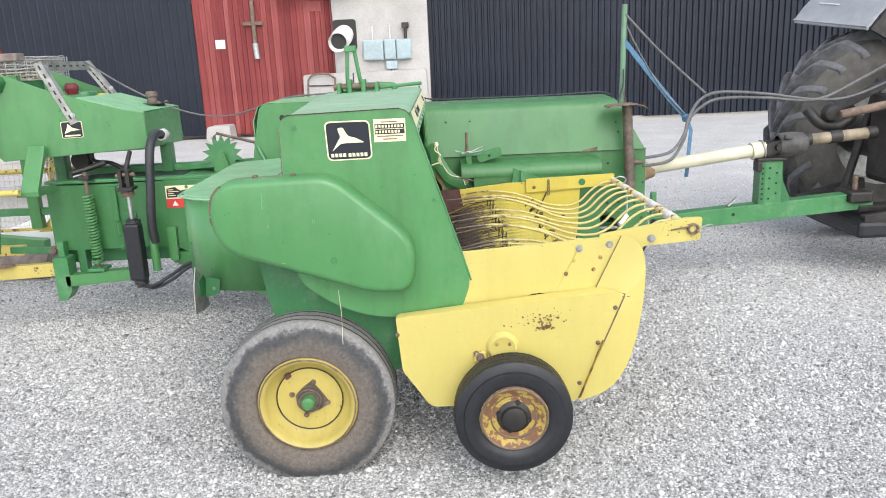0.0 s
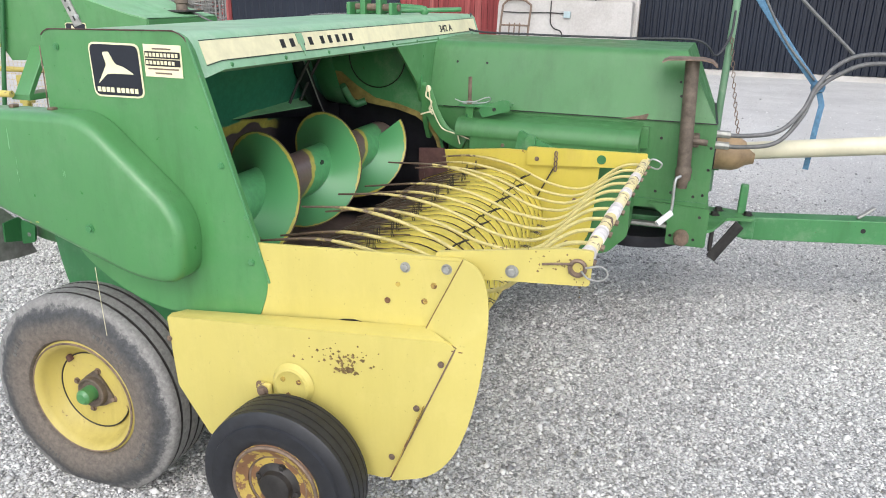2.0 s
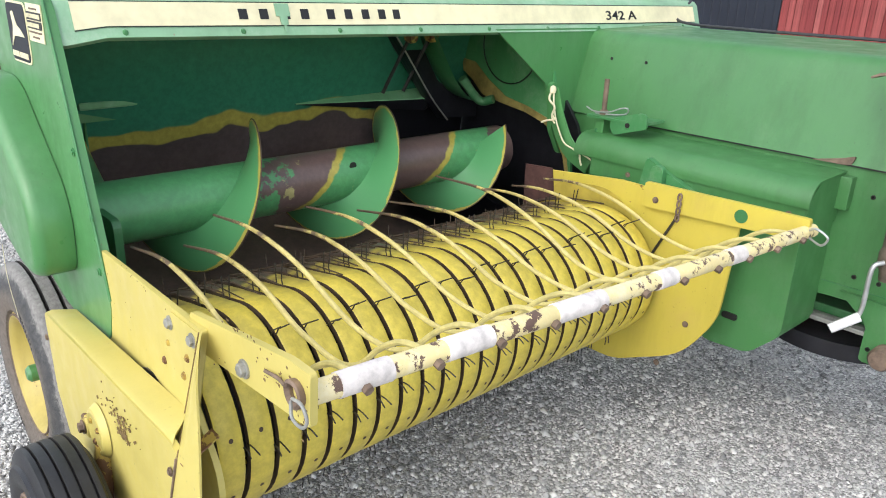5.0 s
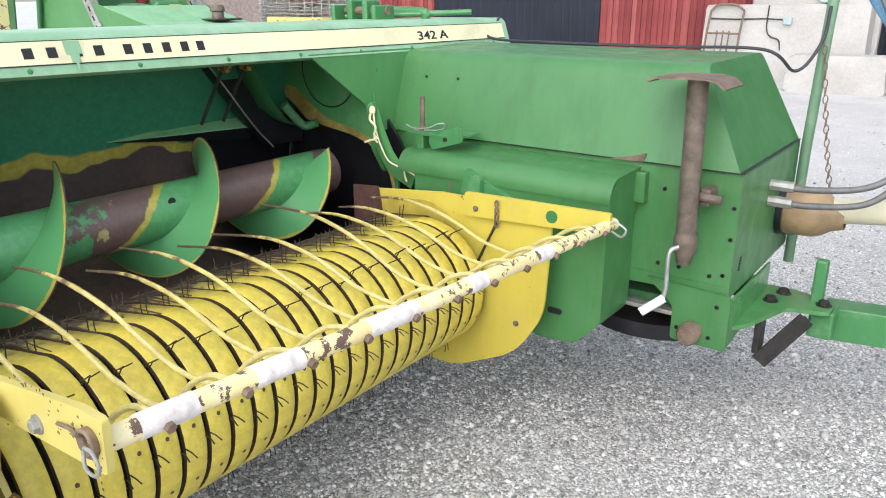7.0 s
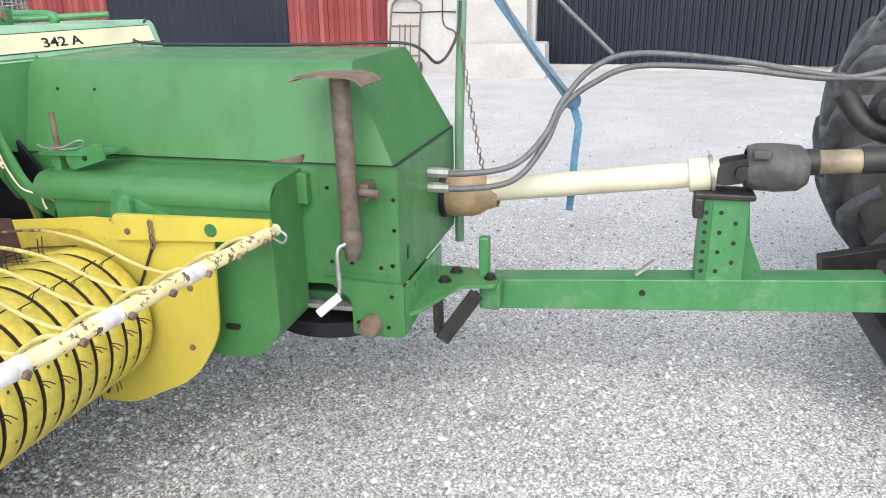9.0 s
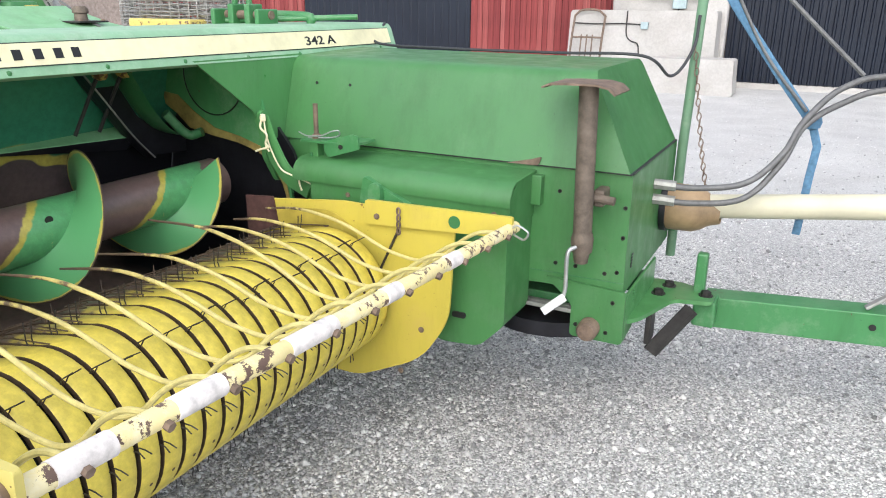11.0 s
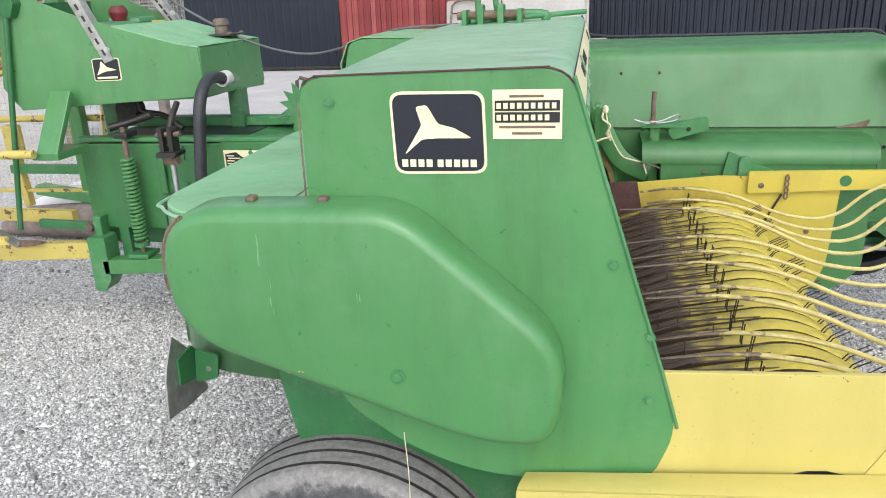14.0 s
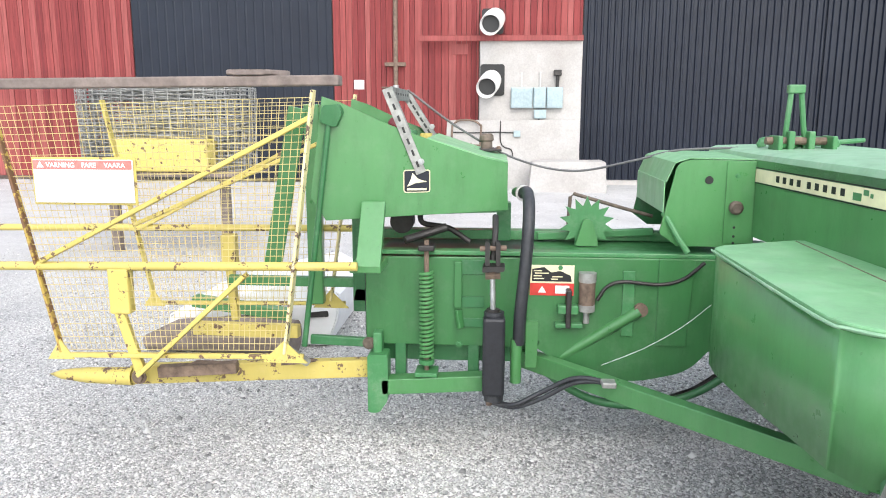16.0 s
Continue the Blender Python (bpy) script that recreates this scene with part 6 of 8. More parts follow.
part("deck_lip", tube(curve([(-0.60, 2.972, 1.112), (-0.77, 2.963, 1.112), (-0.95, 2.985, 1.112), (-1.075, 3.08, 1.112), (-1.112, 3.22, 1.112), (-1.117, 4.08, 1.112)]), 0.0045, 6), m_roof, deck, "pale edge", smooth=True)

FITTED[0] = REAR
chamber = part("bale_chamber", slab([(-2.48, 0.57), (-1.05, 0.57), (-0.60, 0.57), (-0.60, 0.985), (-2.48, 0.975)], "y", 4.56, 5.06, 0.006), m_green_deep, baler, "long green bale chamber")
part("belly", slab(rounded([(-1.76, 0.60), (-1.55, 0.47), (-1.30, 0.42), (-1.05, 0.48), (-0.95, 0.60), (-0.95, 0.985), (-1.76, 0.985)], [0.02, 0.1, 0.1, 0.1, 0.02, 0, 0]), "y", 4.545, 4.575, 0.004), m_green_deep, chamber)
part("needle_guard", tube(curve([(-1.74, 4.62, 0.54), (-1.66, 4.60, 0.44), (-1.52, 4.60, 0.345), (-1.38, 4.60, 0.30), (-1.20, 4.60, 0.30), (-1.0, 4.60, 0.36), (-0.85, 4.60, 0.46)]), 0.018), m_green_dark, baler, smooth=True)
part("needle_guard", tube(curve([(-1.74, 4.72, 0.52), (-1.66, 4.70, 0.41), (-1.52, 4.70, 0.315), (-1.38, 4.70, 0.27), (-1.20, 4.70, 0.27), (-1.0, 4.70, 0.33), (-0.85, 4.70, 0.43)]), 0.014), m_iron, baler, smooth=True)
part("strap_plate", slab([(-1.20, 0.60), (-1.07, 0.60), (-1.05, 0.985), (-1.20, 0.985)], "y", 4.535, 4.545, 0.002), m_green_deep, chamber)
part("strap_plate", slab([(-1.35, 0.64), (-1.30, 0.64), (-1.30, 0.93), (-1.35, 0.93)], "y", 4.535, 4.545, 0.002), m_green_old, chamber)
part("top_rail", box(-2.48, -0.77, 4.553, 4.62, 0.985, 1.005, 0.004), m_green_old, chamber)
part("top_rail", box(-2.48, -0.77, 4.98, 5.06, 0.985, 1.03, 0.004), m_green_old, chamber)
for z0, z1 in ((0.90, 0.965), (0.75, 0.80), (0.66, 0.70)):
    part("side_slot", box(-2.05, -1.95, 4.552, 4.56, z0, z1, 0.002), m_green_dark, chamber)
part("side_channel", beam((-2.065, 4.545, 0.96), (-2.065, 4.545, 0.75), 0.035, 0.02), m_green_deep, chamber)
part("side_channel", beam((-2.065, 4.545, 0.74), (-2.05, 4.53, 0.66), 0.03, 0.02), m_green_deep, chamber)
for x, z in ((-2.06, 0.93), (-2.06, 0.58), (-1.72, 0.68), (-1.72, 0.60), (-2.42, 0.60), (-1.62, 0.94)):
    part("bolt", bolt((x, 4.548, z), "y", 0.011, 0.01), m_green_old, chamber)
# black plates on the closed slab stand in for shade inside the chamber
part("chamber_top_shade", box(-2.42, -1.72, 4.63, 4.97, 0.977, 0.984), m_black, chamber, "black plate for the shade in the open chamber top")
part("chamber_end_shade", slab([(4.60, 0.60), (5.02, 0.60), (5.02, 0.95), (4.60, 0.95)], "x", -2.489, -2.482), m_black, chamber, "black plate for the shade in the chamber mouth")

FITTED[0] = Matrix.Translation((0.01, 0.04, 0.0))
# knotter hood above the chamber
KH = [(-0.77, 1.395), (-1.06, 1.40), (-1.115, 1.38), (-1.18, 1.07), (-1.10, 1.01), (-0.765, 1.01)]
kh = part("knotter_hood", slab(rounded(KH, [0, 0.03, 0.03, 0.01, 0, 0]), "y", 4.68, 4.69, 0.002), m_green, baler, "green knotter hood with open front")
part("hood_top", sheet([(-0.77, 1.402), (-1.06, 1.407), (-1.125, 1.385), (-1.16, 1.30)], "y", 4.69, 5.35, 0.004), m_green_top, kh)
part("hood_far_side", slab(KH, "y", 5.35, 5.36), m_green_dark, kh)
part("hood_plate", slab(rounded([(-0.78, 1.03), (-0.90, 1.03), (-0.90, 1.39), (-0.78, 1.39)], 0.005), "y", 4.674, 4.68), m_green, kh)
part("vent_hole", lathe([(0, 0), (0.018, 0), (0.018, -0.002), (0, -0.002)], (-0.975, 4.678, 1.31), "y", 16), m_ink_hole, kh)
part("shaft_end", lathe([(0.0, -0.03), (0.02, -0.03), (0.03, -0.02), (0.03, 0.0)], (-0.855, 4.674, 1.19), "y", 18), m_jack, kh, smooth=True)
part("bolt", bolt((-0.855, 4.674, 1.33), "y", 0.008, 0.008), m_green_old, kh)
for z in (1.10, 1.06, 1.03):
    part("hole", lathe([(0, 0), (0.006, 0), (0.006, -0.002), (0, -0.002)], (-0.855, 4.674, z), "y", 10), m_ink_hole, kh)
part("hood_flap", slab([(4.70, 1.30), (5.34, 1.30), (5.34, 1.16), (4.70, 1.16)], "x", -1.165, -1.16), m_green_top, kh)
part("needle_yoke", tube(curve([(-1.16, 4.70, 1.16), (-1.10, 4.65, 1.05), (-1.06, 4.63, 0.99)], 4), 0.014), m_green_old, kh)

FITTED[0] = None
# lifting linkage on the roof
for dx in (-0.06, 0.03):
    part("linkage_arm", tube([(-0.50 + dx, 4.95, 1.43), (-0.515 + dx * 0.9, 4.95, 1.52), (-0.53 + dx * 0.45, 4.95, 1.72)], 0.013, 8), m_green_old, baler)
    part("linkage_lug", box(-0.51 + dx, -0.48 + dx, 4.90, 4.99, 1.42, 1.52, 0.006), m_green_old, baler)
for dx in (-0.14, 0.10):
    part("linkage_lug", box(-0.49 + dx, -0.468 + dx, 4.86, 4.99, 1.42, 1.50, 0.006), m_green_old, baler)
part("linkage_pin", rod((-0.66, 4.94, 1.475), (-0.36, 4.94, 1.475), 0.018), m_rust, baler)
part("linkage_head", box(-0.575, -0.50, 4.93, 4.97, 1.69, 1.73, 0.006), m_green_old, baler)
part("spring_rod", rod((-0.60, 4.92, 1.45), (-0.10, 5.20, 1.47), 0.012), m_green_old, baler)
part("linkage_tube", tube(curve([(-0.62, 5.1, 1.44), (-0.60, 5.1, 1.47), (-0.30, 5.1, 1.47), (-0.28, 5.1, 1.44)], 4), 0.02), m_green_old, baler, smooth=True)

FITTED[0] = REAR
# toothed metering wheel
def build_star():
    pts = []
    for i in range(28):
        a = 2 * math.pi * i / 28
        r = 0.130 if i % 2 == 0 else 0.083
        pts.append((-1.475 + r * math.sin(a), 1.085 + r * math.cos(a)))
    star = part("star_wheel", slab(pts, "y", 4.87, 4.884, 0.001), m_green_old, baler, "green toothed metering wheel")
    part("star_hub", lathe([(0.0, -0.03), (0.02, -0.03), (0.025, 0.0), (0.025, 0.02)], (-1.475, 4.87, 1.085), "y", 16), m_green, star, smooth=True)
    part("star_bracket", slab(rounded([(-1.53, 0.985), (-1.42, 0.985), (-1.455, 1.11), (-1.495, 1.11)], 0.015), "y", 4.83, 4.84, 0.002), m_green, star)
    part("trip_arm", tube([(-1.555, 4.98, 1.02), (-1.545, 4.98, 1.20), (-1.53, 4.98, 1.215), (-1.30, 4.98, 1.15), (-1.15, 4.98, 1.11)], 0.009), m_jack, star)
    part("trip_bar", beam((-1.70, 4.95, 1.01), (-1.15, 4.95, 1.04), 0.03, 0.035), m_green_old, star)


build_star()

# tension spring, hydraulic ram and hoses on the chamber side
spring = [(-2.20 + 0.026 * math.cos(a), 4.50 + 0.026 * math.sin(a), 0.53 + 0.39 * a / (2 * math.pi * 21)) for a in np.linspace(0, 2 * math.pi * 21, 21 * 12)]
part("tension_spring", tube(spring, 0.0075, 7), m_green, baler, "stout green coil spring", smooth=True)
part("spring_bolt", rod((-2.20, 4.50, 0.46), (-2.20, 4.50, 1.06), 0.011), m_rust, baler)
part("spring_seat", box(-2.25, -2.15, 4.45, 4.56, 0.455, 0.475, 0.004), m_green_old, baler)
part("spring_washer", lathe([(0, 0), (0.035, 0), (0.035, 0.02), (0, 0.02)], (-2.20, 4.50, 0.505), "z", 16), m_green_old, baler)
part("spring_yoke", box(-2.235, -2.165, 4.47, 4.56, 1.015, 1.04, 0.006), m_iron, baler)
part("cross_lever", tube(curve([(-2.30, 4.55, 1.05), (-2.22, 4.60, 1.07), (-2.12, 4.62, 1.10)], 4), 0.018), m_iron, baler)
FITTED[0] = Matrix.Translation((-0.005, 0.03, -0.01))
ram = part("hydraulic_ram", rod((-1.897, 4.49, 0.345), (-1.90, 4.50, 0.75), 0.044, 20), m_hose, baler, "black hydraulic ram", smooth=True)
part("ram_jacket", box(-1.948, -1.850, 4.435, 4.52, 0.375, 0.735, 0.014), m_rubber_new, ram)
part("ram_rod", rod((-1.905, 4.50, 0.745), (-1.91, 4.51, 0.95), 0.012), m_steel, ram, smooth=True)
for dx in (-0.032, 0.014):
    part("ram_clevis", slab(rounded([(-1.91 + dx, 0.93), (-1.89 + dx, 0.93), (-1.89 + dx, 1.06), (-1.91 + dx, 1.07)], 0.008), "y", 4.47, 4.53, 0.002), m_iron, ram)
part("clevis_pin", rod((-1.965, 4.50, 1.03), (-1.85, 4.50, 1.035), 0.012), m_rust, ram, smooth=True)
part("clevis_nut", rod((-1.94, 4.50, 0.915), (-1.875, 4.50, 0.918), 0.022, 6), m_rust, ram)
part("clevis_plate", slab(rounded([(-1.955, 0.935), (-1.86, 0.94), (-1.855, 0.96), (-1.95, 0.96)], 0.006), "y", 4.45, 4.54, 0.002), m_iron, ram)
part("ram_collar", lathe([(0.012, 0.0), (0.03, 0.0), (0.03, 0.02), (0.012, 0.02)], (-1.904, 4.50, 0.742), "z", 16), m_iron, ram)
part("ram_lever", tube(curve([(-1.91, 4.50, 0.98), (-1.90, 4.52, 1.08), (-1.90, 4.60, 1.16)], 4), 0.014), m_iron, ram)
for dx in (-0.022, 0.022):
    part("ram_fitting", rod((-1.895 + dx, 4.49, 0.32), (-1.895 + dx, 4.49, 0.38), 0.014), m_rust, ram)
part("tank_hose", tube(curve([(-1.775, 4.87, 1.235), (-1.758, 4.66, 1.255), (-1.755, 4.545, 1.17), (-1.765, 4.51, 0.98), (-1.785, 4.50, 0.75), (-1.79, 4.52, 0.60)]), 0.027, 14), m_hose, baler, "thick black suction hose", smooth=True)
part("hose_clamp", lathe([(0.026, -0.055), (0.036, -0.055), (0.037, 0.0), (0.026, 0.01)], (-1.772, 4.86, 1.238), "y", 18), m_duct, baler, "pale hose clamp", smooth=True)
part("hose_stub", rod((-1.775, 4.86, 1.235), (-1.80, 5.0, 1.225), 0.024, 14), m_green, baler, smooth=True)
part("hose_pipe", rod((-1.80, 4.52, 0.42), (-1.80, 4.52, 0.62), 0.025), m_green, baler, smooth=True)
for k in (0, 1):
    part("ram_hose", tube(curve([(-1.90 + k * 0.03, 4.49, 0.33), (-1.80, 4.46 - k * 0.02, 0.325 + k * 0.02), (-1.68, 4.44, 0.38 + k * 0.03), (-1.54, 4.40, 0.47 + k * 0.02), (-1.38, 4.32, 0.49), (-1.22, 4.15, 0.46 + k * 0.02), (-1.10, 4.02, 0.43)]), 0.0105, 10), m_hose, baler, smooth=True)
part("hose_clip", box(-1.45, -1.39, 4.28, 4.34, 0.49, 0.515, 0.006), m_zinc, baler)

FITTED[0] = None
# axle beam and frame behind the chamber
part("axle_beam", beam((-1.76, 4.79, 0.445), (-0.70, 3.62, 0.465), 0.06, 0.085), m_green, baler)
FITTED[0] = REAR
part("beam_plate", slab(rounded([(-1.765, 0.49), (-1.715, 0.49), (-1.71, 0.70), (-1.765, 0.70)], 0.008), "y", 4.52, 4.55, 0.002), m_green, baler)
part("stay_tube", rod((-1.62, 4.57, 0.52), (-1.275, 4.535, 0.755), 0.025, 16), m_green, baler, smooth=True)
part("stay_joint", lathe([(0, -0.02), (0.03, -0.02), (0.03, 0.02), (0, 0.02)], (-1.27, 4.54, 0.76), "y", 12), m_rust, baler)
rear_frame = part("rear_cross_frame", beam((-2.40, 4.50, 0.40), (-1.95, 4.50, 0.43), 0.08, 0.07), m_green, baler)
part("frame_lug", slab(rounded([(-2.46, 0.28), (-2.41, 0.28), (-2.37, 0.34), (-2.37, 0.55), (-2.46, 0.55)], 0.012), "y", 4.46, 4.56, 0.003), m_green_old, rear_frame)
part("frame_post", box(-2.35, -2.30, 4.56, 4.62, 0.40, 0.58, 0.004), m_green_dark, rear_frame)
part("frame_post", box(-2.02, -1.97, 4.56, 4.62, 0.40, 0.58, 0.004), m_green_dark, rear_frame)
part("rear_lever", beam((-2.72, 4.50, 0.605), (-2.42, 4.53, 0.585), 0.03, 0.04), m_green_dark, baler)
part("lever_pin", bolt((-2.46, 4.51, 0.588), "y", 0.02, 0.02), m_jack, baler)
part("lever_lug", box(-2.44, -2.40, 4.50, 4.56, 0.53, 0.64, 0.006), m_green_old, baler)
part("stop_plate", slab(rounded([(-2.62, 0.66), (-2.50, 0.66), (-2.50, 0.71), (-2.60, 0.72)], 0.006), "y", 4.98, 4.99, 0.001), m_iron, baler)
part("inner_floor", box(-2.46, -1.76, 4.62, 5.02, 0.48, 0.56, 0.004), m_green_dark, baler)

# small motor, cable and warning label on the chamber
part("motor_can", rod((-1.505, 4.52, 0.78), (-1.505, 4.52, 0.89), 0.035, 20), m_rust, baler, "small rusty cylinder", smooth=True)
part("motor_lid", rod((-1.505, 4.52, 0.885), (-1.505, 4.52, 0.925), 0.038, 20), m_zinc, baler, smooth=True)
part("motor_base", rod((-1.505, 4.52, 0.755), (-1.505, 4.52, 0.785), 0.036, 20), m_zinc, baler, smooth=True)
part("motor_stem", rod((-1.505, 4.52, 0.70), (-1.505, 4.52, 0.76), 0.014, 10), m_zinc, baler, smooth=True)
part("motor_bracket", box(-1.63, -1.54, 4.50, 4.545, 0.74, 0.78, 0.006), m_green_old, baler)
part("motor_bracket", box(-1.595, -1.572, 4.49, 4.545, 0.68, 0.85, 0.006), m_iron, baler)
part("motor_bracket", box(-1.64, -1.52, 4.50, 4.545, 0.68, 0.70, 0.004), m_green_old, baler)
part("cable", tube(curve([(-1.46, 4.53, 0.80), (-1.42, 4.53, 0.86), (-1.35, 4.53, 0.885), (-1.2, 4.53, 0.875), (-1.10, 4.53, 0.90), (-1.02, 4.5, 0.98)]), 0.008, 8), m_iron, baler, smooth=True)
label = part("warning_label", box(-1.75, -1.56, 4.5425, 4.545, 0.815, 0.95), m_stripe, baler, "cream and red warning label")
part("label_field", box(-1.75, -1.56, 4.541, 4.5424, 0.815, 0.87), m_red, label)
part("label_field", slab(rounded([(-1.742, 0.878), (-1.57, 0.878), (-1.575, 0.905), (-1.62, 0.925), (-1.66, 0.918), (-1.69, 0.942), (-1.742, 0.932)], 0.003), "y", 4.541, 4.5424), m_ink_hole, label)
for x0, x1, z in ((-1.735, -1.69, 0.888), (-1.735, -1.70, 0.900), (-1.73, -1.67, 0.912), (-1.735, -1.70, 0.923), (-1.66, -1.63, 0.886), (-1.655, -1.61, 0.897)):
    part("label_line", box(x0, x1, 4.5396, 4.5409, z, z + 0.005), m_stripe, label)
part("label_field", slab([(-1.715, 0.828), (-1.68, 0.828), (-1.6975, 0.858)], "y", 4.5396, 4.5409), m_white, label)
part("label_field", box(-1.64, -1.58, 4.5396, 4.5409, 0.825, 0.86), m_white, label)

# hydraulic tank / cover turret above the chamber's tail
FITTED[0] = Matrix(((1, 0, 0, 0), (0.284, 1, 0, 0.7176), (0, 0, 1, 0), (0, 0, 0, 1))) @ REAR  # the cover stands askew
NEAR = [(-2.625, 1.665), (-2.55, 1.64), (-2.37, 1.555), (-2.20, 1.49), (-1.95, 1.405), (-1.86, 1.385), (-1.85, 1.175), (-2.62, 1.15), (-2.68, 1.25)]
turret = part("tank_cover", slab(NEAR, "y", 4.46, 4.468, 0.002), m_green, baler, "angular green cover with an open top")
part("far_side", slab(NEAR, "y", 5.10, 5.108, 0.002), m_green, turret)
part("end_face", slab([(4.466, 1.175), (5.104, 1.15), (5.104, 1.384), (4.466, 1.388)], "x", -1.862, -1.854), m_green, turret)
bm = bmesh.new()
q = [(-2.20, 1.495), (-1.95, 1.412), (-1.856, 1.392)]
rows = [[bm.verts.new((x, y, z + dz)) for x, z in q] for y, dz in ((4.462, 0), (5.104, 0), (5.104, -0.006), (4.462, -0.006))]
for a, b in zip(rows, rows[1:] + rows[:1]):
    for i in range(2):
        bm.faces.new((a[i], a[i + 1], b[i + 1], b[i]))
part("top_plate", bm, m_green_top, turret)
part("floor_plate", box(-2.60, -1.86, 4.468, 5.10, 1.165, 1.173), m_green_dark, turret)
part("inner_wall", slab([(4.468, 1.18), (5.10, 1.18), (5.10, 1.49), (4.468, 1.49)], "x", -2.205, -2.20), m_green_dark, turret)
part("back_wall", slab([(4.468, 1.20), (5.10, 1.20), (5.10, 1.60), (4.468, 1.60)], "x", -2.64, -2.635), m_green_dark, turret)
cap_plate = part("cap_plate", box(-2.03, -1.88, 4.84, 5.02, 1.415, 1.425, 0.003), m_iron, turret)
part("filler_cap", lathe([(0.0, 0.078), (0.024, 0.078), (0.034, 0.068), (0.036, 0.045), (0.028, 0.04), (0.03, 0.0)], (-1.955, 4.93, 1.42), "z", 20), m_jack, cap_plate, "dull filler cap", smooth=True)
for dx, dy in ((-0.06, -0.07), (0.06, -0.07), (-0.06, 0.07), (0.06, 0.07)):
    part("bolt", bolt((-1.955 + dx, 4.93 + dy, 1.425), "z", 0.008, 0.008, 1), m_rust, cap_plate)
badge = part("badge", slab(rounded([(-2.30, 1.262), (-2.188, 1.262), (-2.188, 1.360), (-2.30, 1.360)], 0.012), "y", 4.456, 4.459), m_stripe, turret, "small dark badge with a pale emblem")
part("badge_field", slab(rounded([(-2.296, 1.266), (-2.192, 1.266), (-2.192, 1.356), (-2.296, 1.356)], 0.010), "y", 4.4545, 4.4559), m_navy, badge)
part("emblem", slab(rounded([(-2.285, 1.288), (-2.25, 1.303), (-2.20, 1.308), (-2.24, 1.322), (-2.262, 1.348), (-2.268, 1.322)], 0.004), "y", 4.453, 4.4544), m_stripe, badge)
part("name_bar", box(-2.285, -2.203, 4.453, 4.4544, 1.272, 1.281), m_stripe, badge)
# gearbox inside
part("motor", lathe([(0.0, -0.10), (0.07, -0.10), (0.085, -0.07), (0.085, 0.07), (0.06, 0.10), (0.0, 0.10)], (-2.38, 4.80, 1.42), "x", 20), m_green_old, turret, smooth=True)
part("motor_valve", box(-2.46, -2.30, 4.88, 5.05, 1.36, 1.52, 0.02), m_green_old, turret)
part("valve_knob", lathe([(0, 0.04), (0.025, 0.04), (0.038, 0.02), (0.038, 0.0), (0.018, -0.05), (0.018, -0.10)], (-2.38, 4.86, 1.535), "z", 16), m_red_cap, turret, "dark red knob", smooth=True)
part("valve_pipe", rod((-2.25, 4.95, 1.36), (-2.25, 4.95, 1.50), 0.03), m_yellow_old, turret, smooth=True)
# perforated angle iron frame across the top
for y, end in ((4.45, (-2.225, 1.345)), (5.05, (-2.23, 1.48))):
    a, e = Vector((-2.365, 1.70)), Vector(end)
    d = (e - a).normalized()
    n = Vector((-d.y, d.x)) * 0.021
    iron = part("angle_iron", slab([tuple(a - n), tuple(a + n), tuple(e + n), tuple(e - n)], "y", y, y + 0.005, 0.001), m_zinc, turret, "perforated grey angle iron")
    part("iron_leg", slab([tuple(a + n), tuple(a + n * 0.85), tuple(e + n * 0.85), tuple(e + n)], "y", y + 0.005, y + 0.045), m_zinc, iron)
    for i in range(7):
        p = a.lerp(e, 0.08 + i * 0.135)
        w, h = d * 0.013, n * 0.22
        part("slot", slab([tuple(p - w - h), tuple(p - w + h), tuple(p + w + h), tuple(p + w - h)], "y", y - 0.0015, y - 0.0002), m_ink_hole, iron)
    part("bolt", bolt((e.x, y, e.y + 0.05), "y", 0.009, 0.008), m_steel, iron)
part("angle_iron", box(-2.385, -2.345, 4.45, 5.06, 1.70, 1.706, 0.001), m_jack, turret)
part("angle_iron_lip", box(-2.345, -2.340, 4.45, 5.06, 1.652, 1.706, 0.001), m_zinc, turret, "grey cross angle iron")
for i in range(6):
    part("slot", box(-2.3398, -2.3388, 4.53 + i * 0.085, 4.565 + i * 0.085, 1.675, 1.685), m_ink_hole, turret)
FITTED[0] = None
part("tank_bracket", beam((-2.44, 4.58, 1.21), (-2.44, 4.41, 0.95), 0.105, 0.03), m_green, baler)
part("tank_bracket_foot", box(-2.52, -2.385, 4.40, 4.62, 0.93, 0.965, 0.005), m_green, baler)
FITTED[0] = REAR
part("tank_post", box(-2.62, -2.54, 4.98, 5.06, 0.60, 1.17, 0.01), m_green_dark, baler)
part("tank_post", box(-1.90, -1.83, 4.95, 5.03, 0.98, 1.17, 0.006), m_green_dark, baler)
part("tank_pipe", tube(curve([(-2.25, 4.75, 1.17), (-2.24, 4.74, 1.10), (-2.12, 4.72, 1.08), (-2.02, 4.70, 1.02)], 5), 0.013), m_iron, baler, smooth=True)
part("pulley", lathe([(0.0, -0.04), (0.055, -0.04), (0.045, -0.01), (0.055, 0.04), (0.0, 0.04)], (-2.34, 4.80, 1.10), "y", 24), m_iron, baler, smooth=True)
FITTED[0] = None
part("prop_bar", rod((-2.625, 4.56, 1.58), (-2.75, 4.50, 0.57), 0.013), m_green_dark, baler, smooth=True)
part("prop_head", slab(rounded([(-2.665, 1.56), (-2.595, 1.535), (-2.565, 1.60), (-2.58, 1.635), (-2.65, 1.63)], 0.012), "y", 4.54, 4.60, 0.006), m_green_dark, baler)

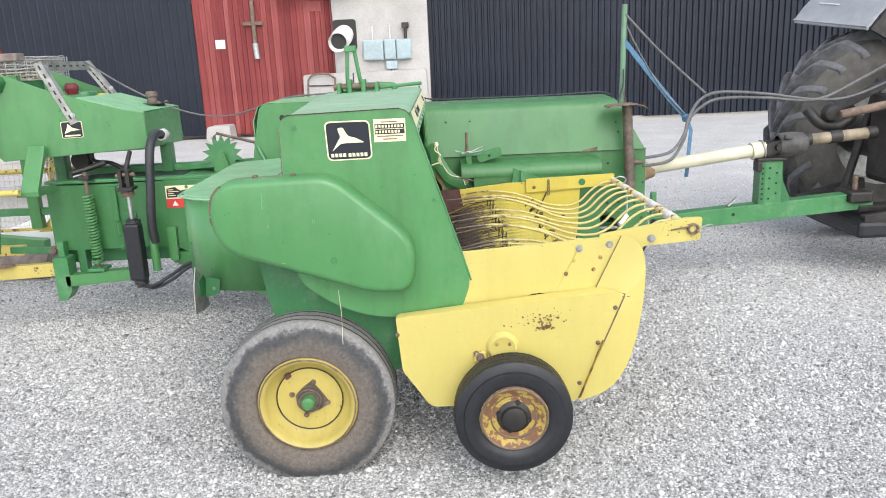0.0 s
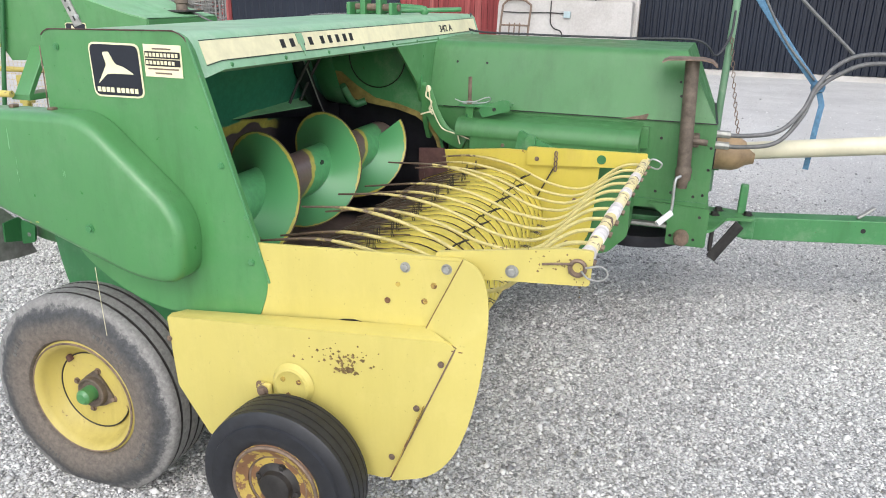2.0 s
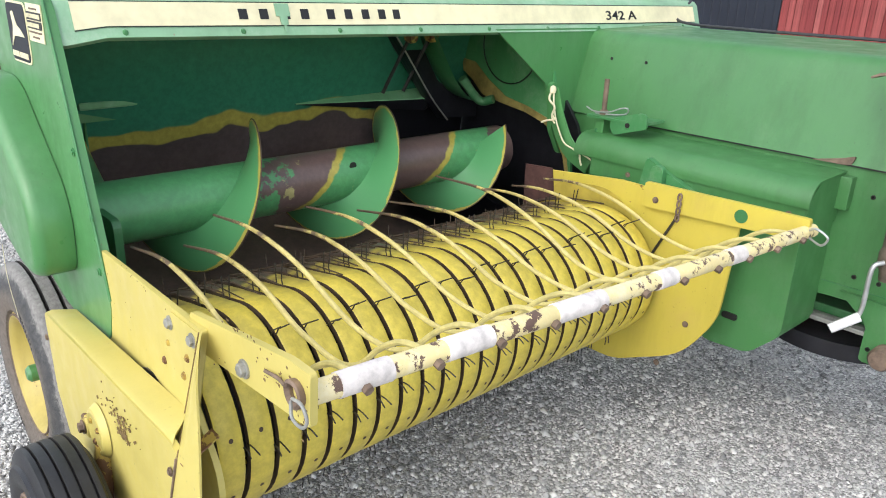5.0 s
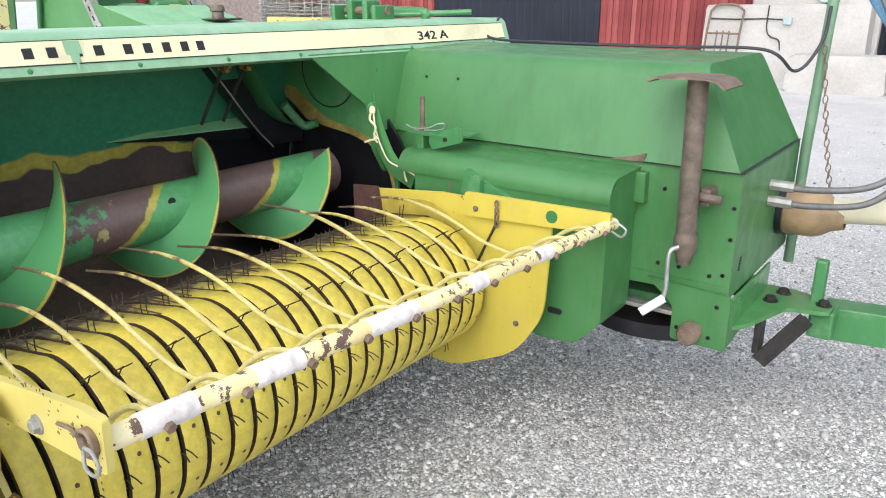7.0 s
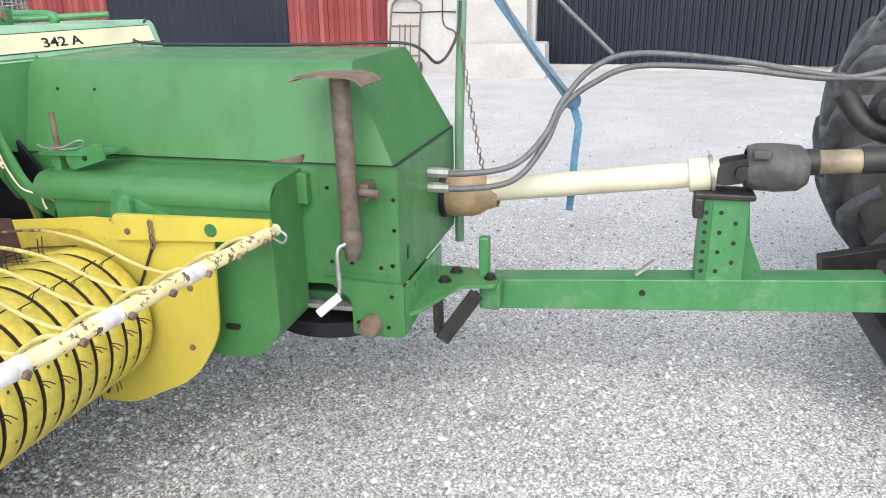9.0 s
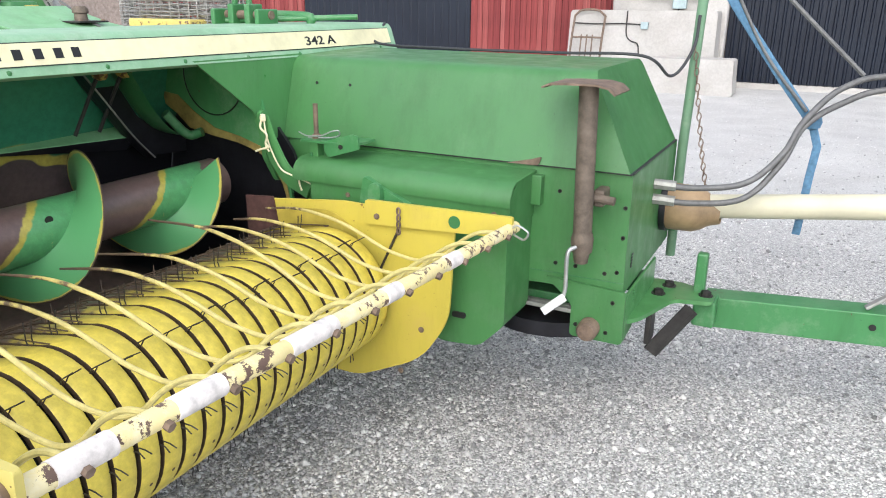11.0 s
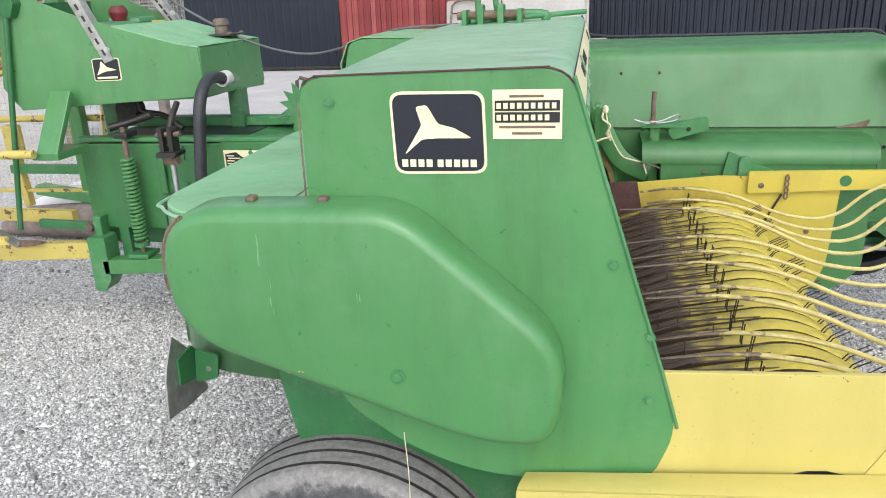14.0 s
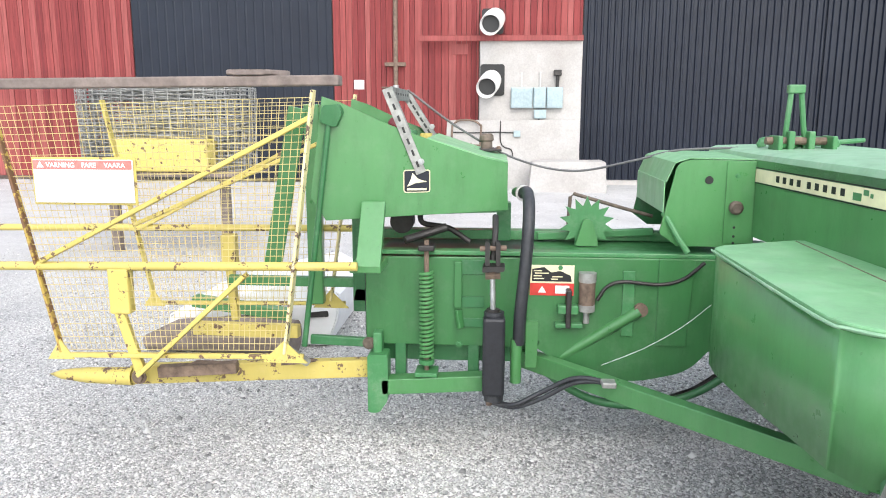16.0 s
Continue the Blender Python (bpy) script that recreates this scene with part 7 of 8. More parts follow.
FITTED[0] = None
# ---- near-side logo badge and dealer sticker ----
logo = part("logo_badge", slab(rounded([(-0.414, 1.272), (-0.247, 1.274), (-0.251, 1.418), (-0.419, 1.418)], 0.022), "y", 2.7845, 2.7865), m_stripe, side_panel, "dark blue maker's badge with a cream emblem")
part("badge_field", slab(rounded([(-0.409, 1.277), (-0.252, 1.279), (-0.256, 1.413), (-0.414, 1.413)], 0.019), "y", 2.783, 2.7844), m_navy, logo)
part("emblem", slab(rounded([(-0.395, 1.307), (-0.362, 1.335), (-0.335, 1.337), (-0.273, 1.337), (-0.305, 1.355), (-0.333, 1.362), (-0.352, 1.395), (-0.372, 1.392), (-0.362, 1.36)], 0.006), "y", 2.7815, 2.7829), m_stripe, logo)
for i in range(9):
    x = -0.400 + i * 0.0148 + (0.005 if i > 3 else 0)
    part("name_bar", box(x, x + 0.0105, 2.7815, 2.7829, 1.286, 1.299), m_stripe, logo)
sticker = part("dealer_sticker", box(-0.237, -0.119, 2.7845, 2.7865, 1.335, 1.419), m_stripe, side_panel, "cream dealer sticker with black bars")
for z in (1.3835, 1.3635):
    part("sticker_line", box(-0.233, -0.123, 2.783, 2.7844, z, z + 0.0175), m_ink_hole, sticker)
    for i in range(9 if z > 1.37 else 8):
        x = -0.230 + i * 0.0117
        part("sticker_mark", box(x, x + 0.0075, 2.7815, 2.7829, z + 0.004, z + 0.0135), m_stripe, sticker)
for x0, x1, z in ((-0.208, -0.150, 1.406), (-0.226, -0.130, 1.354), (-0.204, -0.152, 1.343)):
    part("sticker_line", box(x0, x1, 2.783, 2.7844, z, z + 0.004), m_rust, sticker)

# ---- yellow bale chute with wire-mesh sides, folded behind the chamber ----
chute = thing("bale_chute", (-3.3, 4.8, 0.4), "rust-chipped yellow bale chute with wire-mesh sides", "bale chute")


def mesh_panel(corners, nx, nz, r, name):
    """A welded wire grid between four corners (bottom left, bottom right, top right, top left)."""
    a, b, c, d = [Vector(p) for p in corners]
    bm = bmesh.new()
    for i in range(nx + 1):
        t = i / nx
        tube([a.lerp(b, t), d.lerp(c, t)], r, 4, bm, caps=False)
    for j in range(nz + 1):
        t = j / nz
        tube([a.lerp(d, t) + Vector((0, r, 0)), b.lerp(c, t) + Vector((0, r, 0))], r, 4, bm, caps=False)
    return tagged(part(name, bm, m_wire, chute), "thin yellow wire grid", kind="stuff")


for y, near in ((4.37, True), (5.28, False)):
    part("side_tube", rod((-4.9, y, 0.93 + (0 if near else 0.03)), (-2.48 if near else -2.52, y, 0.965 + (0 if near else 0.02)), 0.019, 14), m_yellow_old, chute, smooth=True)
    part("rear_post", beam((-2.80, y, 0.58), (-2.645, y, 1.69), 0.058, 0.012), m_bar, chute)
    part("front_post", beam((-3.80, y, 0.56), (-4.02, y, 1.66), 0.035 if near else 0.045, 0.012), m_yellow_rust if near else m_yellow_old, chute)
    part("brace", beam((-3.85, y - 0.01, 0.97), (-2.66, y - 0.01, 1.58), 0.035, 0.02), m_yellow_old, chute)
    part("bottom_rail", beam((-3.85, y, 0.545), (-2.72, y, 0.565), 0.028, 0.02), m_yellow_old, chute)
    part("corner_gusset", slab([(-3.86, 0.53), (-3.74, 0.53), (-3.80, 0.62)], "y", y - 0.015, y - 0.008), m_yellow_old, chute)
    part("corner_gusset", slab([(-2.90, 0.54), (-2.70, 0.54), (-2.80, 0.64)], "y", y - 0.015, y - 0.008), m_yellow_old, chute)
    if near:
        mesh_panel([(-3.80, y, 0.57), (-2.80, y, 0.59), (-2.66, y, 1.66), (-4.02, y, 1.62)], 44, 36, 0.0014, "wire_mesh")
    else:
        mesh_panel([(-3.80, y, 0.57), (-2.80, y, 0.59), (-2.66, y, 1.66), (-4.02, y, 1.62)], 30, 26, 0.0013, "wire_mesh")
part("inner_brace", beam((-3.75, 5.0, 1.03), (-2.70, 4.95, 1.48), 0.035, 0.02), m_yellow_old, chute)
part("flat_upright", beam((-2.865, 4.46, 0.95), (-2.735, 4.46, 1.62), 0.012, 0.078), m_green_deep, chute, "slanting green flat bar")
part("leg", box(-3.56, -3.47, 4.35, 4.41, 0.74, 0.94, 0.008), m_yellow_old, chute)
part("leg_lower", beam((-3.53, 4.38, 0.75), (-3.46, 4.40, 0.46), 0.05, 0.04), m_yellow_old, chute)
part("diagonal", beam((-3.45, 4.36, 0.47), (-2.96, 4.37, 0.92), 0.075, 0.02), m_yellow_old, chute)
part("leg_far", box(-3.40, -3.32, 5.25, 5.32, 0.74, 0.94, 0.008), m_yellow_old, chute)
part("leg_far_lower", beam((-3.36, 5.28, 0.75), (-3.34, 5.28, 0.46), 0.05, 0.04), m_yellow_old, chute)
skid = part("floor_beam", beam((-3.55, 4.48, 0.425), (-2.44, 4.72, 0.405), 0.055, 0.085), m_yellow_old, chute)
part("skid_tip", lathe([(0.0, 0.0), (0.022, 0.06), (0.036, 0.18), (0.042, 0.40)], (-3.93, 4.46, 0.42), "x", 14), m_yellow_old, chute, smooth=True)
for x0, x1 in ((-2.95, -2.72), (-3.30, -3.16)):
    part("rust_patch", slab(rounded([(x0, 0.458), (x0 + 0.05, 0.44), (x1 - 0.06, 0.452), (x1, 0.466), (x1 - 0.03, 0.474), (x0 + 0.03, 0.474)], 0.008), "y", 4.475 + (x0 + 3.55) * 0.2, 4.50 + (x0 + 3.55) * 0.2), m_rust, skid)
part("rust_sleeve", beam((-3.40, 4.44, 0.455), (-3.05, 4.47, 0.475), 0.05, 0.05), m_rust, chute)
part("pivot_bolt", bolt((-3.49, 4.43, 0.43), "y", 0.024, 0.02), m_rust, chute)
part("floor_beam", beam((-3.55, 5.2, 0.43), (-2.95, 5.15, 0.44), 0.05, 0.07), m_yellow_old, chute)
part("rear_upright", box(-2.90, -2.82, 5.18, 5.24, 0.58, 1.64, 0.008), m_green, chute, "green upright")
part("cross_member", beam((-3.35, 5.22, 0.70), (-2.6, 5.22, 0.70), 0.05, 0.05), m_green_old, chute)

part("hinge_plate", slab(rounded([(-2.84, 0.57), (-2.72, 0.50), (-2.70, 0.53), (-2.82, 0.61)], 0.01), "y", 4.42, 4.43, 0.002), m_zinc, chute)
# warning board hung on the mesh
sign = thing("warning_sign", (-3.62, 4.35, 1.3), "white warning board with a red heading hung on the mesh", "sign")
board = part("board", box(-3.835, -3.405, 4.338, 4.346, 1.225, 1.405, 0.003), m_white, sign)
part("border", box(-3.845, -3.395, 4.3465, 4.352, 1.215, 1.415, 0.003), m_yellow_old, sign)
part("heading", box(-3.832, -3.408, 4.335, 4.3375, 1.365, 1.402), m_red_faded, board, "red heading band")
LETTER = Matrix(((1, 0, 0), (0, 0, -1), (0, 1, 0))).to_4x4()
lettering("VARNING", Matrix.Translation((-3.775, 4.3345, 1.3735)) @ LETTER, 0.028, m_white, board, "heading_text")
lettering("FARE", Matrix.Translation((-3.622, 4.3345, 1.3735)) @ LETTER, 0.028, m_white, board, "heading_text")
lettering("VAARA", Matrix.Translation((-3.525, 4.3345, 1.3735)) @ LETTER, 0.028, m_white, board, "heading_text")
part("triangle", slab([(-3.815, 1.372), (-3.785, 1.372), (-3.80, 1.397)], "y", 4.333, 4.3349), m_white, board)

# timber laid across the top
plank = thing("timber_beam", (-3.6, 5.1, 1.70), "grey-brown weathered timber lying over the chute", "timber")
part("beam", beam((-5.4, 5.02, 1.725), (-2.66, 4.98, 1.75), 0.10, 0.05, 0.008), m_wood, plank)
slate = thing("flat_stone", (-3.1, 5.0, 1.80), "thin grey plate lying on the timber", "plate")
part("plate", slab(rounded([(-3.22, 4.93), (-2.98, 4.93), (-2.92, 5.1), (-3.2, 5.12)], 0.05), "z", 1.776, 1.80, 0.006), m_wood, slate)

# ---- yard clutter seen past the chute ----
roll = thing("mesh_roll", (-5.6, 9.6, 0), "big coil of grey wire netting standing on the gravel", "wire coil")


def build_roll():
    rng = random.Random(9)
    bm = bmesh.new()
    for k in range(4):
        R = 0.80 - k * 0.05
        for j in range(22):
            z = 0.95 + 0.9 * j / 21
            tube([(-5.6 + R * math.cos(a) * 1.25 + rng.uniform(-.02, .02), 9.6 + R * math.sin(a) * 0.5, z + rng.uniform(-.015, .015)) for a in np.linspace(0, 2 * math.pi, 26)[:-1]], 0.007, 4, bm, closed=True)
        for i in range(46):
            a = 2 * math.pi * i / 46
            p = (-5.6 + R * math.cos(a) * 1.25, 9.6 + R * math.sin(a) * 0.5)
            tube([(p[0], p[1], 0.95), (p[0] + rng.uniform(-.03, .03), p[1], 1.85)], 0.007, 4, bm)
    tagged(part("wire_coil", bm, m_zinc, roll), "tangled grey wire", kind="stuff")
    part("pallet_block", box(-5.95, -4.95, 9.05, 9.4, 0.96, 1.30, 0.02), m_yellow_old, roll, "yellow slatted crate")
    for x in (-6.3, -5.0):
        part("stand_leg", box(x, x + 0.1, 9.5, 9.6, 0, 0.95, 0.01), m_wood, roll)
    part("stand_top", box(-6.6, -4.6, 9.1, 10.1, 0.90, 0.95, 0.01), m_wood, roll)


build_roll()

mower = thing("white_shield", (-3.4, 7.0, 0), "white curved machine shield with grey marks lying in the yard", "machine shield")
SHELL = [(-4.2, 0.02), (-4.15, 0.20), (-3.8, 0.33), (-3.45, 0.41), (-3.17, 0.48), (-2.96, 0.37), (-2.985, 0.20), (-3.05, 0.02)]
part("shell", sheet(SHELL, "y", 6.23, 7.2, 0.01), m_white, mower)
part("end_cap", slab(rounded(SHELL, [0.0, 0.05, 0.05, 0.05, 0.02, 0.03, 0.03, 0.0]), "y", 6.20, 6.23, 0.006), m_white, mower)
part("mark", slab(rounded([(-3.17, 0.215), (-3.03, 0.225), (-3.035, 0.265), (-3.17, 0.250)], 0.008), "y", 6.190, 6.199), m_iron, mower)
part("mark", slab(rounded([(-3.60, 0.20), (-3.36, 0.30), (-3.34, 0.275), (-3.57, 0.17)], 0.008), "y", 6.190, 6.199), m_iron, mower)
part("bolt", bolt((-3.15, 6.20, 0.42), "y", 0.016, 0.012), m_zinc, mower)
beam_green = thing("machine_arm", (-3.5, 6.2, 0.1), "green steel arm resting on a weathered log", "machine arm")
part("arm", beam((-3.9, 6.05, 0.36), (-3.25, 6.0, 0.29), 0.09, 0.07), m_green, beam_green)
log = thing("log", (-3.6, 6.0, 0), "grey weathered log on the gravel", "log")
part("trunk", tube([(-4.25, 6.05, 0.06), (-4.0, 6.05, 0.12), (-3.5, 6.0, 0.15), (-3.2, 5.97, 0.14)], [0.05, 0.11, 0.13, 0.12], 12), m_wood, log, smooth=True)

# ---- tractor: rear wheel, mudguard, lower links ----
tractor = thing("tractor", (3.7, 6.0, 0), "grey tractor with tall cleated rear tyres, hitched to the drawbar", "tractor")


def tractor_tyre(cx, cy, cz, R, half):
    c = R - 0.075
    t = part("rear_wheel", lathe([(0.42, -half * 0.8), (0.47, -half * 0.93), (0.58, -half * 1.02), (c - 0.10, -half), (c - 0.035, -half * 0.86), (c - 0.008, -half * 0.5), (c, 0), (c - 0.008, half * 0.5), (c - 0.035, half * 0.86), (c - 0.10, half), (0.58, half * 1.02), (0.47, half * 0.93), (0.42, half * 0.8)], (cx, cy, cz), "y", 72), m_tractor_tyre, tractor, "worn dusty tractor tyre with tall cleats", smooth=True)
    part("rim", lathe([(0.44, -half * 0.8), (0.40, -half * 0.6), (0.38, 0.0), (0.20, 0.05), (0.0, 0.05)], (cx, cy, cz), "y", 40), m_zinc, t, smooth=True)
    lug_me = {}
    for s in (-1, 1):
        bm = bmesh.new()
        rows = []
        for f in np.linspace(0, 1, 9):
            y = s * half * (1.06 * f - 0.05)
            floor_r = c - 0.012 - 0.10 * max(0.0, f - 0.72) / 0.28
            tall = 0.076 if f < 0.75 else 0.076 - 0.030 * (f - 0.75) / 0.25
            a, w = 0.62 * f - 0.12 * f * f, 0.027 + 0.008 * f
            if f == 1.0:
                y, tall = s * half * 1.045, 0.02
            row = []
            for da, h in ((-w * 1.35, -0.02), (-w, tall - 0.006), (-w * 0.75, tall), (w * 0.75, tall), (w, tall - 0.006), (w * 1.35, -0.02)):
                row.append(bm.verts.new(((floor_r + h) * math.sin(a + da), y, (floor_r + h) * math.cos(a + da))))
            rows.append(row)
        for p, q in zip(rows, rows[1:]):
            for i in range(6):
                bm.faces.new((p[i], p[(i + 1) % 6], q[(i + 1) % 6], q[i]))
        bm.faces.new(rows[0])
        bm.faces.new(rows[-1])
        bmesh.ops.recalc_face_normals(bm, faces=bm.faces)
        me = bpy.data.meshes.new("cleat")
        bm.to_mesh(me)
        bm.free()
        me.materials.append(m_cleat)
        lug_me[s] = me
    for i in range(21):
        for s in (-1, 1):
            ob = new("cleat", lug_me[s])
            ob.parent = t
            ob.matrix_basis = Matrix.Translation((cx, cy, cz)) @ Matrix.Rotation(2 * math.pi * (i + (0.5 if s > 0 else 0)) / 21, 4, "Y")
    return t


tractor_tyre(3.70, 6.36, 0.87, 0.88, 0.25)
FITTED[0] = Matrix(((1, -0.38, 0, 0.38 * 6.7), (0, 1, 0, 0), (0, 0.14, 1, -0.14 * 6.7), (0, 0, 0, 1)))  # the tractor stands turned from the baler
guard = part("mudguard", sheet([(3.12, 1.805), (3.145, 1.825), (3.20, 1.90), (3.27, 1.975), (3.36, 2.04), (3.48, 2.095), (3.8, 2.14), (4.4, 2.16)], "y", 6.02, 6.7, 0.02), m_tractor, tractor, "grey mudguard", smooth=True)
part("lip", tube([(3.125, 6.025, 1.803), (3.125, 6.695, 1.803)], 0.012, 10), m_tractor, guard, smooth=True)
part("side_panel", slab([(3.13, 1.80), (3.27, 1.972), (3.48, 2.09), (4.4, 2.155), (4.4, 1.80), (3.55, 1.62), (3.30, 1.70)], "y", 6.0, 6.0195, 0.003), m_iron, guard, "dark inner panel")
part("mark", slab(rounded([(3.215, 6.40), (3.215, 6.58), (3.25, 6.58), (3.25, 6.40)], 0.008), "z", 1.955, 1.962), m_white, guard, "pale sticker")
FITTED[0] = None
part("axle_housing", rod((3.53, 4.6, 0.86), (3.53, 6.3, 0.86), 0.16, 20), m_iron, tractor, smooth=True)
part("rear_case", box(3.15, 4.3, 4.95, 5.5, 0.62, 1.25, 0.05), m_iron, tractor, "dark greasy rear casting")
part("lower_link", beam((3.3, 5.75, 0.55), (2.75, 5.65, 0.45), 0.06, 0.08), m_iron, tractor)
part("lower_link", beam((3.4, 4.95, 0.5), (2.9, 5.0, 0.42), 0.06, 0.08), m_iron, tractor)
# added black slab: stands in for the tyre's foot and the shadow there
part("tyre_foot_shadow", box(2.85, 3.7, 4.95, 5.6, 0.30, 0.42, 0.03), m_rubber_new, tractor, "black slab for the tyre foot and its shadow")
part("hitch_hook", tube(curve([(2.72, 5.55, 1.15), (2.80, 5.5, 1.05), (2.92, 5.5, 1.02), (3.02, 5.5, 1.08), (3.0, 5.5, 1.16)]), [0.04] * 33, 10), m_iron, tractor, smooth=True)
part("lift_rod", rod((3.05, 5.55, 0.55), (3.25, 5.55, 1.35), 0.03), m_iron, tractor, smooth=True)
part("link_arm", beam((3.25, 5.48, 1.32), (2.88, 5.48, 1.14), 0.07, 0.05), m_iron, tractor)
part("link_ball", lathe([(0.0, -0.05), (0.05, -0.04), (0.07, 0.0), (0.05, 0.04), (0.0, 0.05)], (2.86, 5.48, 1.12), "y", 16), m_iron, tractor, smooth=True)
part("top_link", tube(curve([(3.3, 5.2, 1.22), (2.95, 5.2, 1.16), (2.8, 5.22, 1.13)], 5), 0.03, 12), m_rust, tractor, smooth=True)
part("drawbar_clevis", box(2.86, 3.02, 5.10, 5.33, 0.52, 0.60, 0.015), m_iron, tractor)
part("hitch_pin", rod((2.94, 5.21, 0.46), (2.94, 5.21, 0.70), 0.018, 12), m_rust, tractor, smooth=True)
part("drawbar_tongue", box(2.95, 3.6, 5.15, 5.28, 0.44, 0.49, 0.01), m_iron, tractor)

# ---- hoses and strap from baler to tractor ----
for k, (dz, dy) in enumerate(((0.0, 0.0), (-0.055, 0.02))):
    h = thing("hydraulic_hose", (1.30, 5.0, 0.95), "grey hydraulic hose looped up to the tractor", "hose", "hoses to the tractor")
    pts = [(1.285, 4.98, 0.93 + dz), (1.42, 5.0, 0.925 + dz), (1.58, 5.06, 0.95 + dz), (1.68, 5.12, 1.05 + dz * 0.6), (1.73, 5.18, 1.16 + dz * 0.4), (1.83, 5.26, 1.27 + dz), (1.98, 5.30, 1.315 + dz * 0.8), (2.3, 5.33, 1.29 + dz * 0.5), (2.7, 5.38, 1.23), (3.0, 5.4, 1.25 + k * 0.1), (3.4, 5.3, 1.45 + k * 0.15)]
    part("hose", tube(curve(pts), 0.0108, 10), m_hose_grey, h, smooth=True)
    part("coupling", rod((1.285, 4.98, 0.93 + dz), (1.36, 4.985, 0.928 + dz), 0.019, 8), m_zinc, h)
cable_t = thing("guy_cable", (1.28, 5.12, 1.85), "thin grey cable from the mast to the hoses", "cable")
part("cable", tube(curve([(1.33, 5.39, 1.87), (1.57, 5.36, 1.61), (1.89, 5.33, 1.31)]), 0.008, 8), m_hose_grey, cable_t, smooth=True)
cable_b = thing("guy_cable", (1.28, 5.12, 1.75), "thin dark cable from the mast to the strap", "cable")
part("cable", tube(curve([(1.33, 5.39, 1.82), (1.40, 5.36, 1.66), (1.56, 5.33, 1.38), (1.73, 5.29, 1.18)]), 0.006, 8), m_hose_grey, cable_b, smooth=True)
strap = thing("ratchet_strap", (1.5, 5.15, 1.3), "blue webbing strap tied to the mast, its tail hanging", "strap")
part("webbing", tube([(1.325, 5.38, 1.69), (1.46, 5.35, 1.51), (1.63, 5.32, 1.29), (1.75, 5.295, 1.145)], 0.02, 8, flat=(0.003, 0.017)), m_strap, strap)
part("tail", tube([(1.755, 5.29, 1.14), (1.782, 5.285, 1.06), (1.772, 5.28, 0.94), (1.765, 5.28, 0.80), (1.76, 5.28, 0.73)], 0.02, 8, flat=(0.003, 0.014)), m_strap, strap)
part("knot", lathe([(0, -0.03), (0.03, -0.02), (0.035, 0.0), (0.03, 0.02), (0, 0.03)], (1.752, 5.292, 1.145), "z", 10), m_strap, strap, smooth=True)
chain = thing("safety_chain", (1.36, 5.1, 0.9), "thin rusty chain hanging from the mast", "chain")
for i in range(22):
    p = Vector((1.315, 5.36, 1.38)).lerp(Vector((1.42, 5.30, 0.86)), i / 21) + Vector((0, 0, -0.03 * math.sin(math.pi * i / 21)))
    ax = (1, 0) if i % 2 else (0, 1)
    part("link", tube([(p.x + ax[0] * 0.008 * math.cos(a), p.y + ax[1] * 0.008 * math.cos(a), p.z + 0.016 * math.sin(a)) for a in np.linspace(0, 6.283, 9)[:-1]], 0.0024, 5, closed=True), m_rust, chain)
wire = thing("electric_cable", (-1.5, 5.0, 1.2), "thin dark cable slung from the tank to the knotter hood", "cable")
part("cable", tube(curve([(-2.36, 5.2, 1.71), (-2.1, 5.25, 1.52), (-1.8, 5.3, 1.36), (-1.5, 5.3, 1.30), (-1.2, 5.25, 1.36), (-1.0, 5.2, 1.415), (-0.7, 5.2, 1.43)]), 0.006, 8), m_hose_grey, wire, smooth=True)
hoodwire = thing("electric_cable", (0.5, 5.1, 1.36), "dark cable lying along the hood edge to the mast", "cable")
part("cable", tube(curve([(-0.12, 5.46, 1.44), (-0.07, 5.3, 1.36), (0.3, 5.215, 1.352), (0.8, 5.215, 1.352), (1.15, 5.215, 1.354), (1.25, 5.28, 1.28), (1.31, 5.34, 1.38), (1.318, 5.36, 1.5)]), 0.006, 8), m_hose, hoodwire, smooth=True)
tw = thing("baling_twine", (-0.03, 4.45, 1.0), "frayed pale baling twine knotted to the lift arm", "twine")
part("strand", tube(curve([(-0.012, 4.435, 1.14), (-0.004, 4.43, 1.09), (0.006, 4.43, 1.05), (0.022, 4.43, 1.01), (0.057, 4.43, 0.955), (0.10, 4.43, 0.938), (0.142, 4.43, 0.928), (0.19, 4.43, 0.912), (0.228, 4.43, 0.895), (0.30, 4.43, 0.868)]), 0.0030, 6), m_twine, tw)
part("strand", tube(curve([(-0.016, 4.432, 1.135), (-0.022, 4.425, 1.10), (0.006, 4.424, 1.075), (-0.002, 4.425, 1.045), (0.010, 4.424, 1.03), (-0.02, 4.422, 1.022), (-0.046, 4.42, 1.012)]), 0.0042, 6), m_twine, tw)
part("knot", lathe([(0, -0.016), (0.010, -0.012), (0.012, 0.0), (0.009, 0.011), (0, 0.015)], (-0.012, 4.43, 1.135), "z", 8), m_twine, tw, smooth=True)
for x, z, dx, dz in ((0.140, 0.931, 0.010, -0.045), (0.226, 0.898, 0.005, -0.042), (0.296, 0.870, 0.014, -0.012), (-0.004, 1.045, 0.016, -0.03)):
    part("frayed_end", tube(curve([(x - 0.004, 4.43, z), (x + dx * 0.3, 4.424, z + dz * 0.5), (x + dx, 4.426, z + dz)]), 0.0034, 6), m_twine, tw)
tw2 = thing("baling_twine", (-0.75, 2.7, 0.8), "thin straw strand hanging from the belt guard", "twine")
part("strand", tube(curve([(-0.40, 2.682, 0.80), (-0.395, 2.68, 0.7), (-0.40, 2.69, 0.58)]), 0.0010, 5), m_twine, tw2)
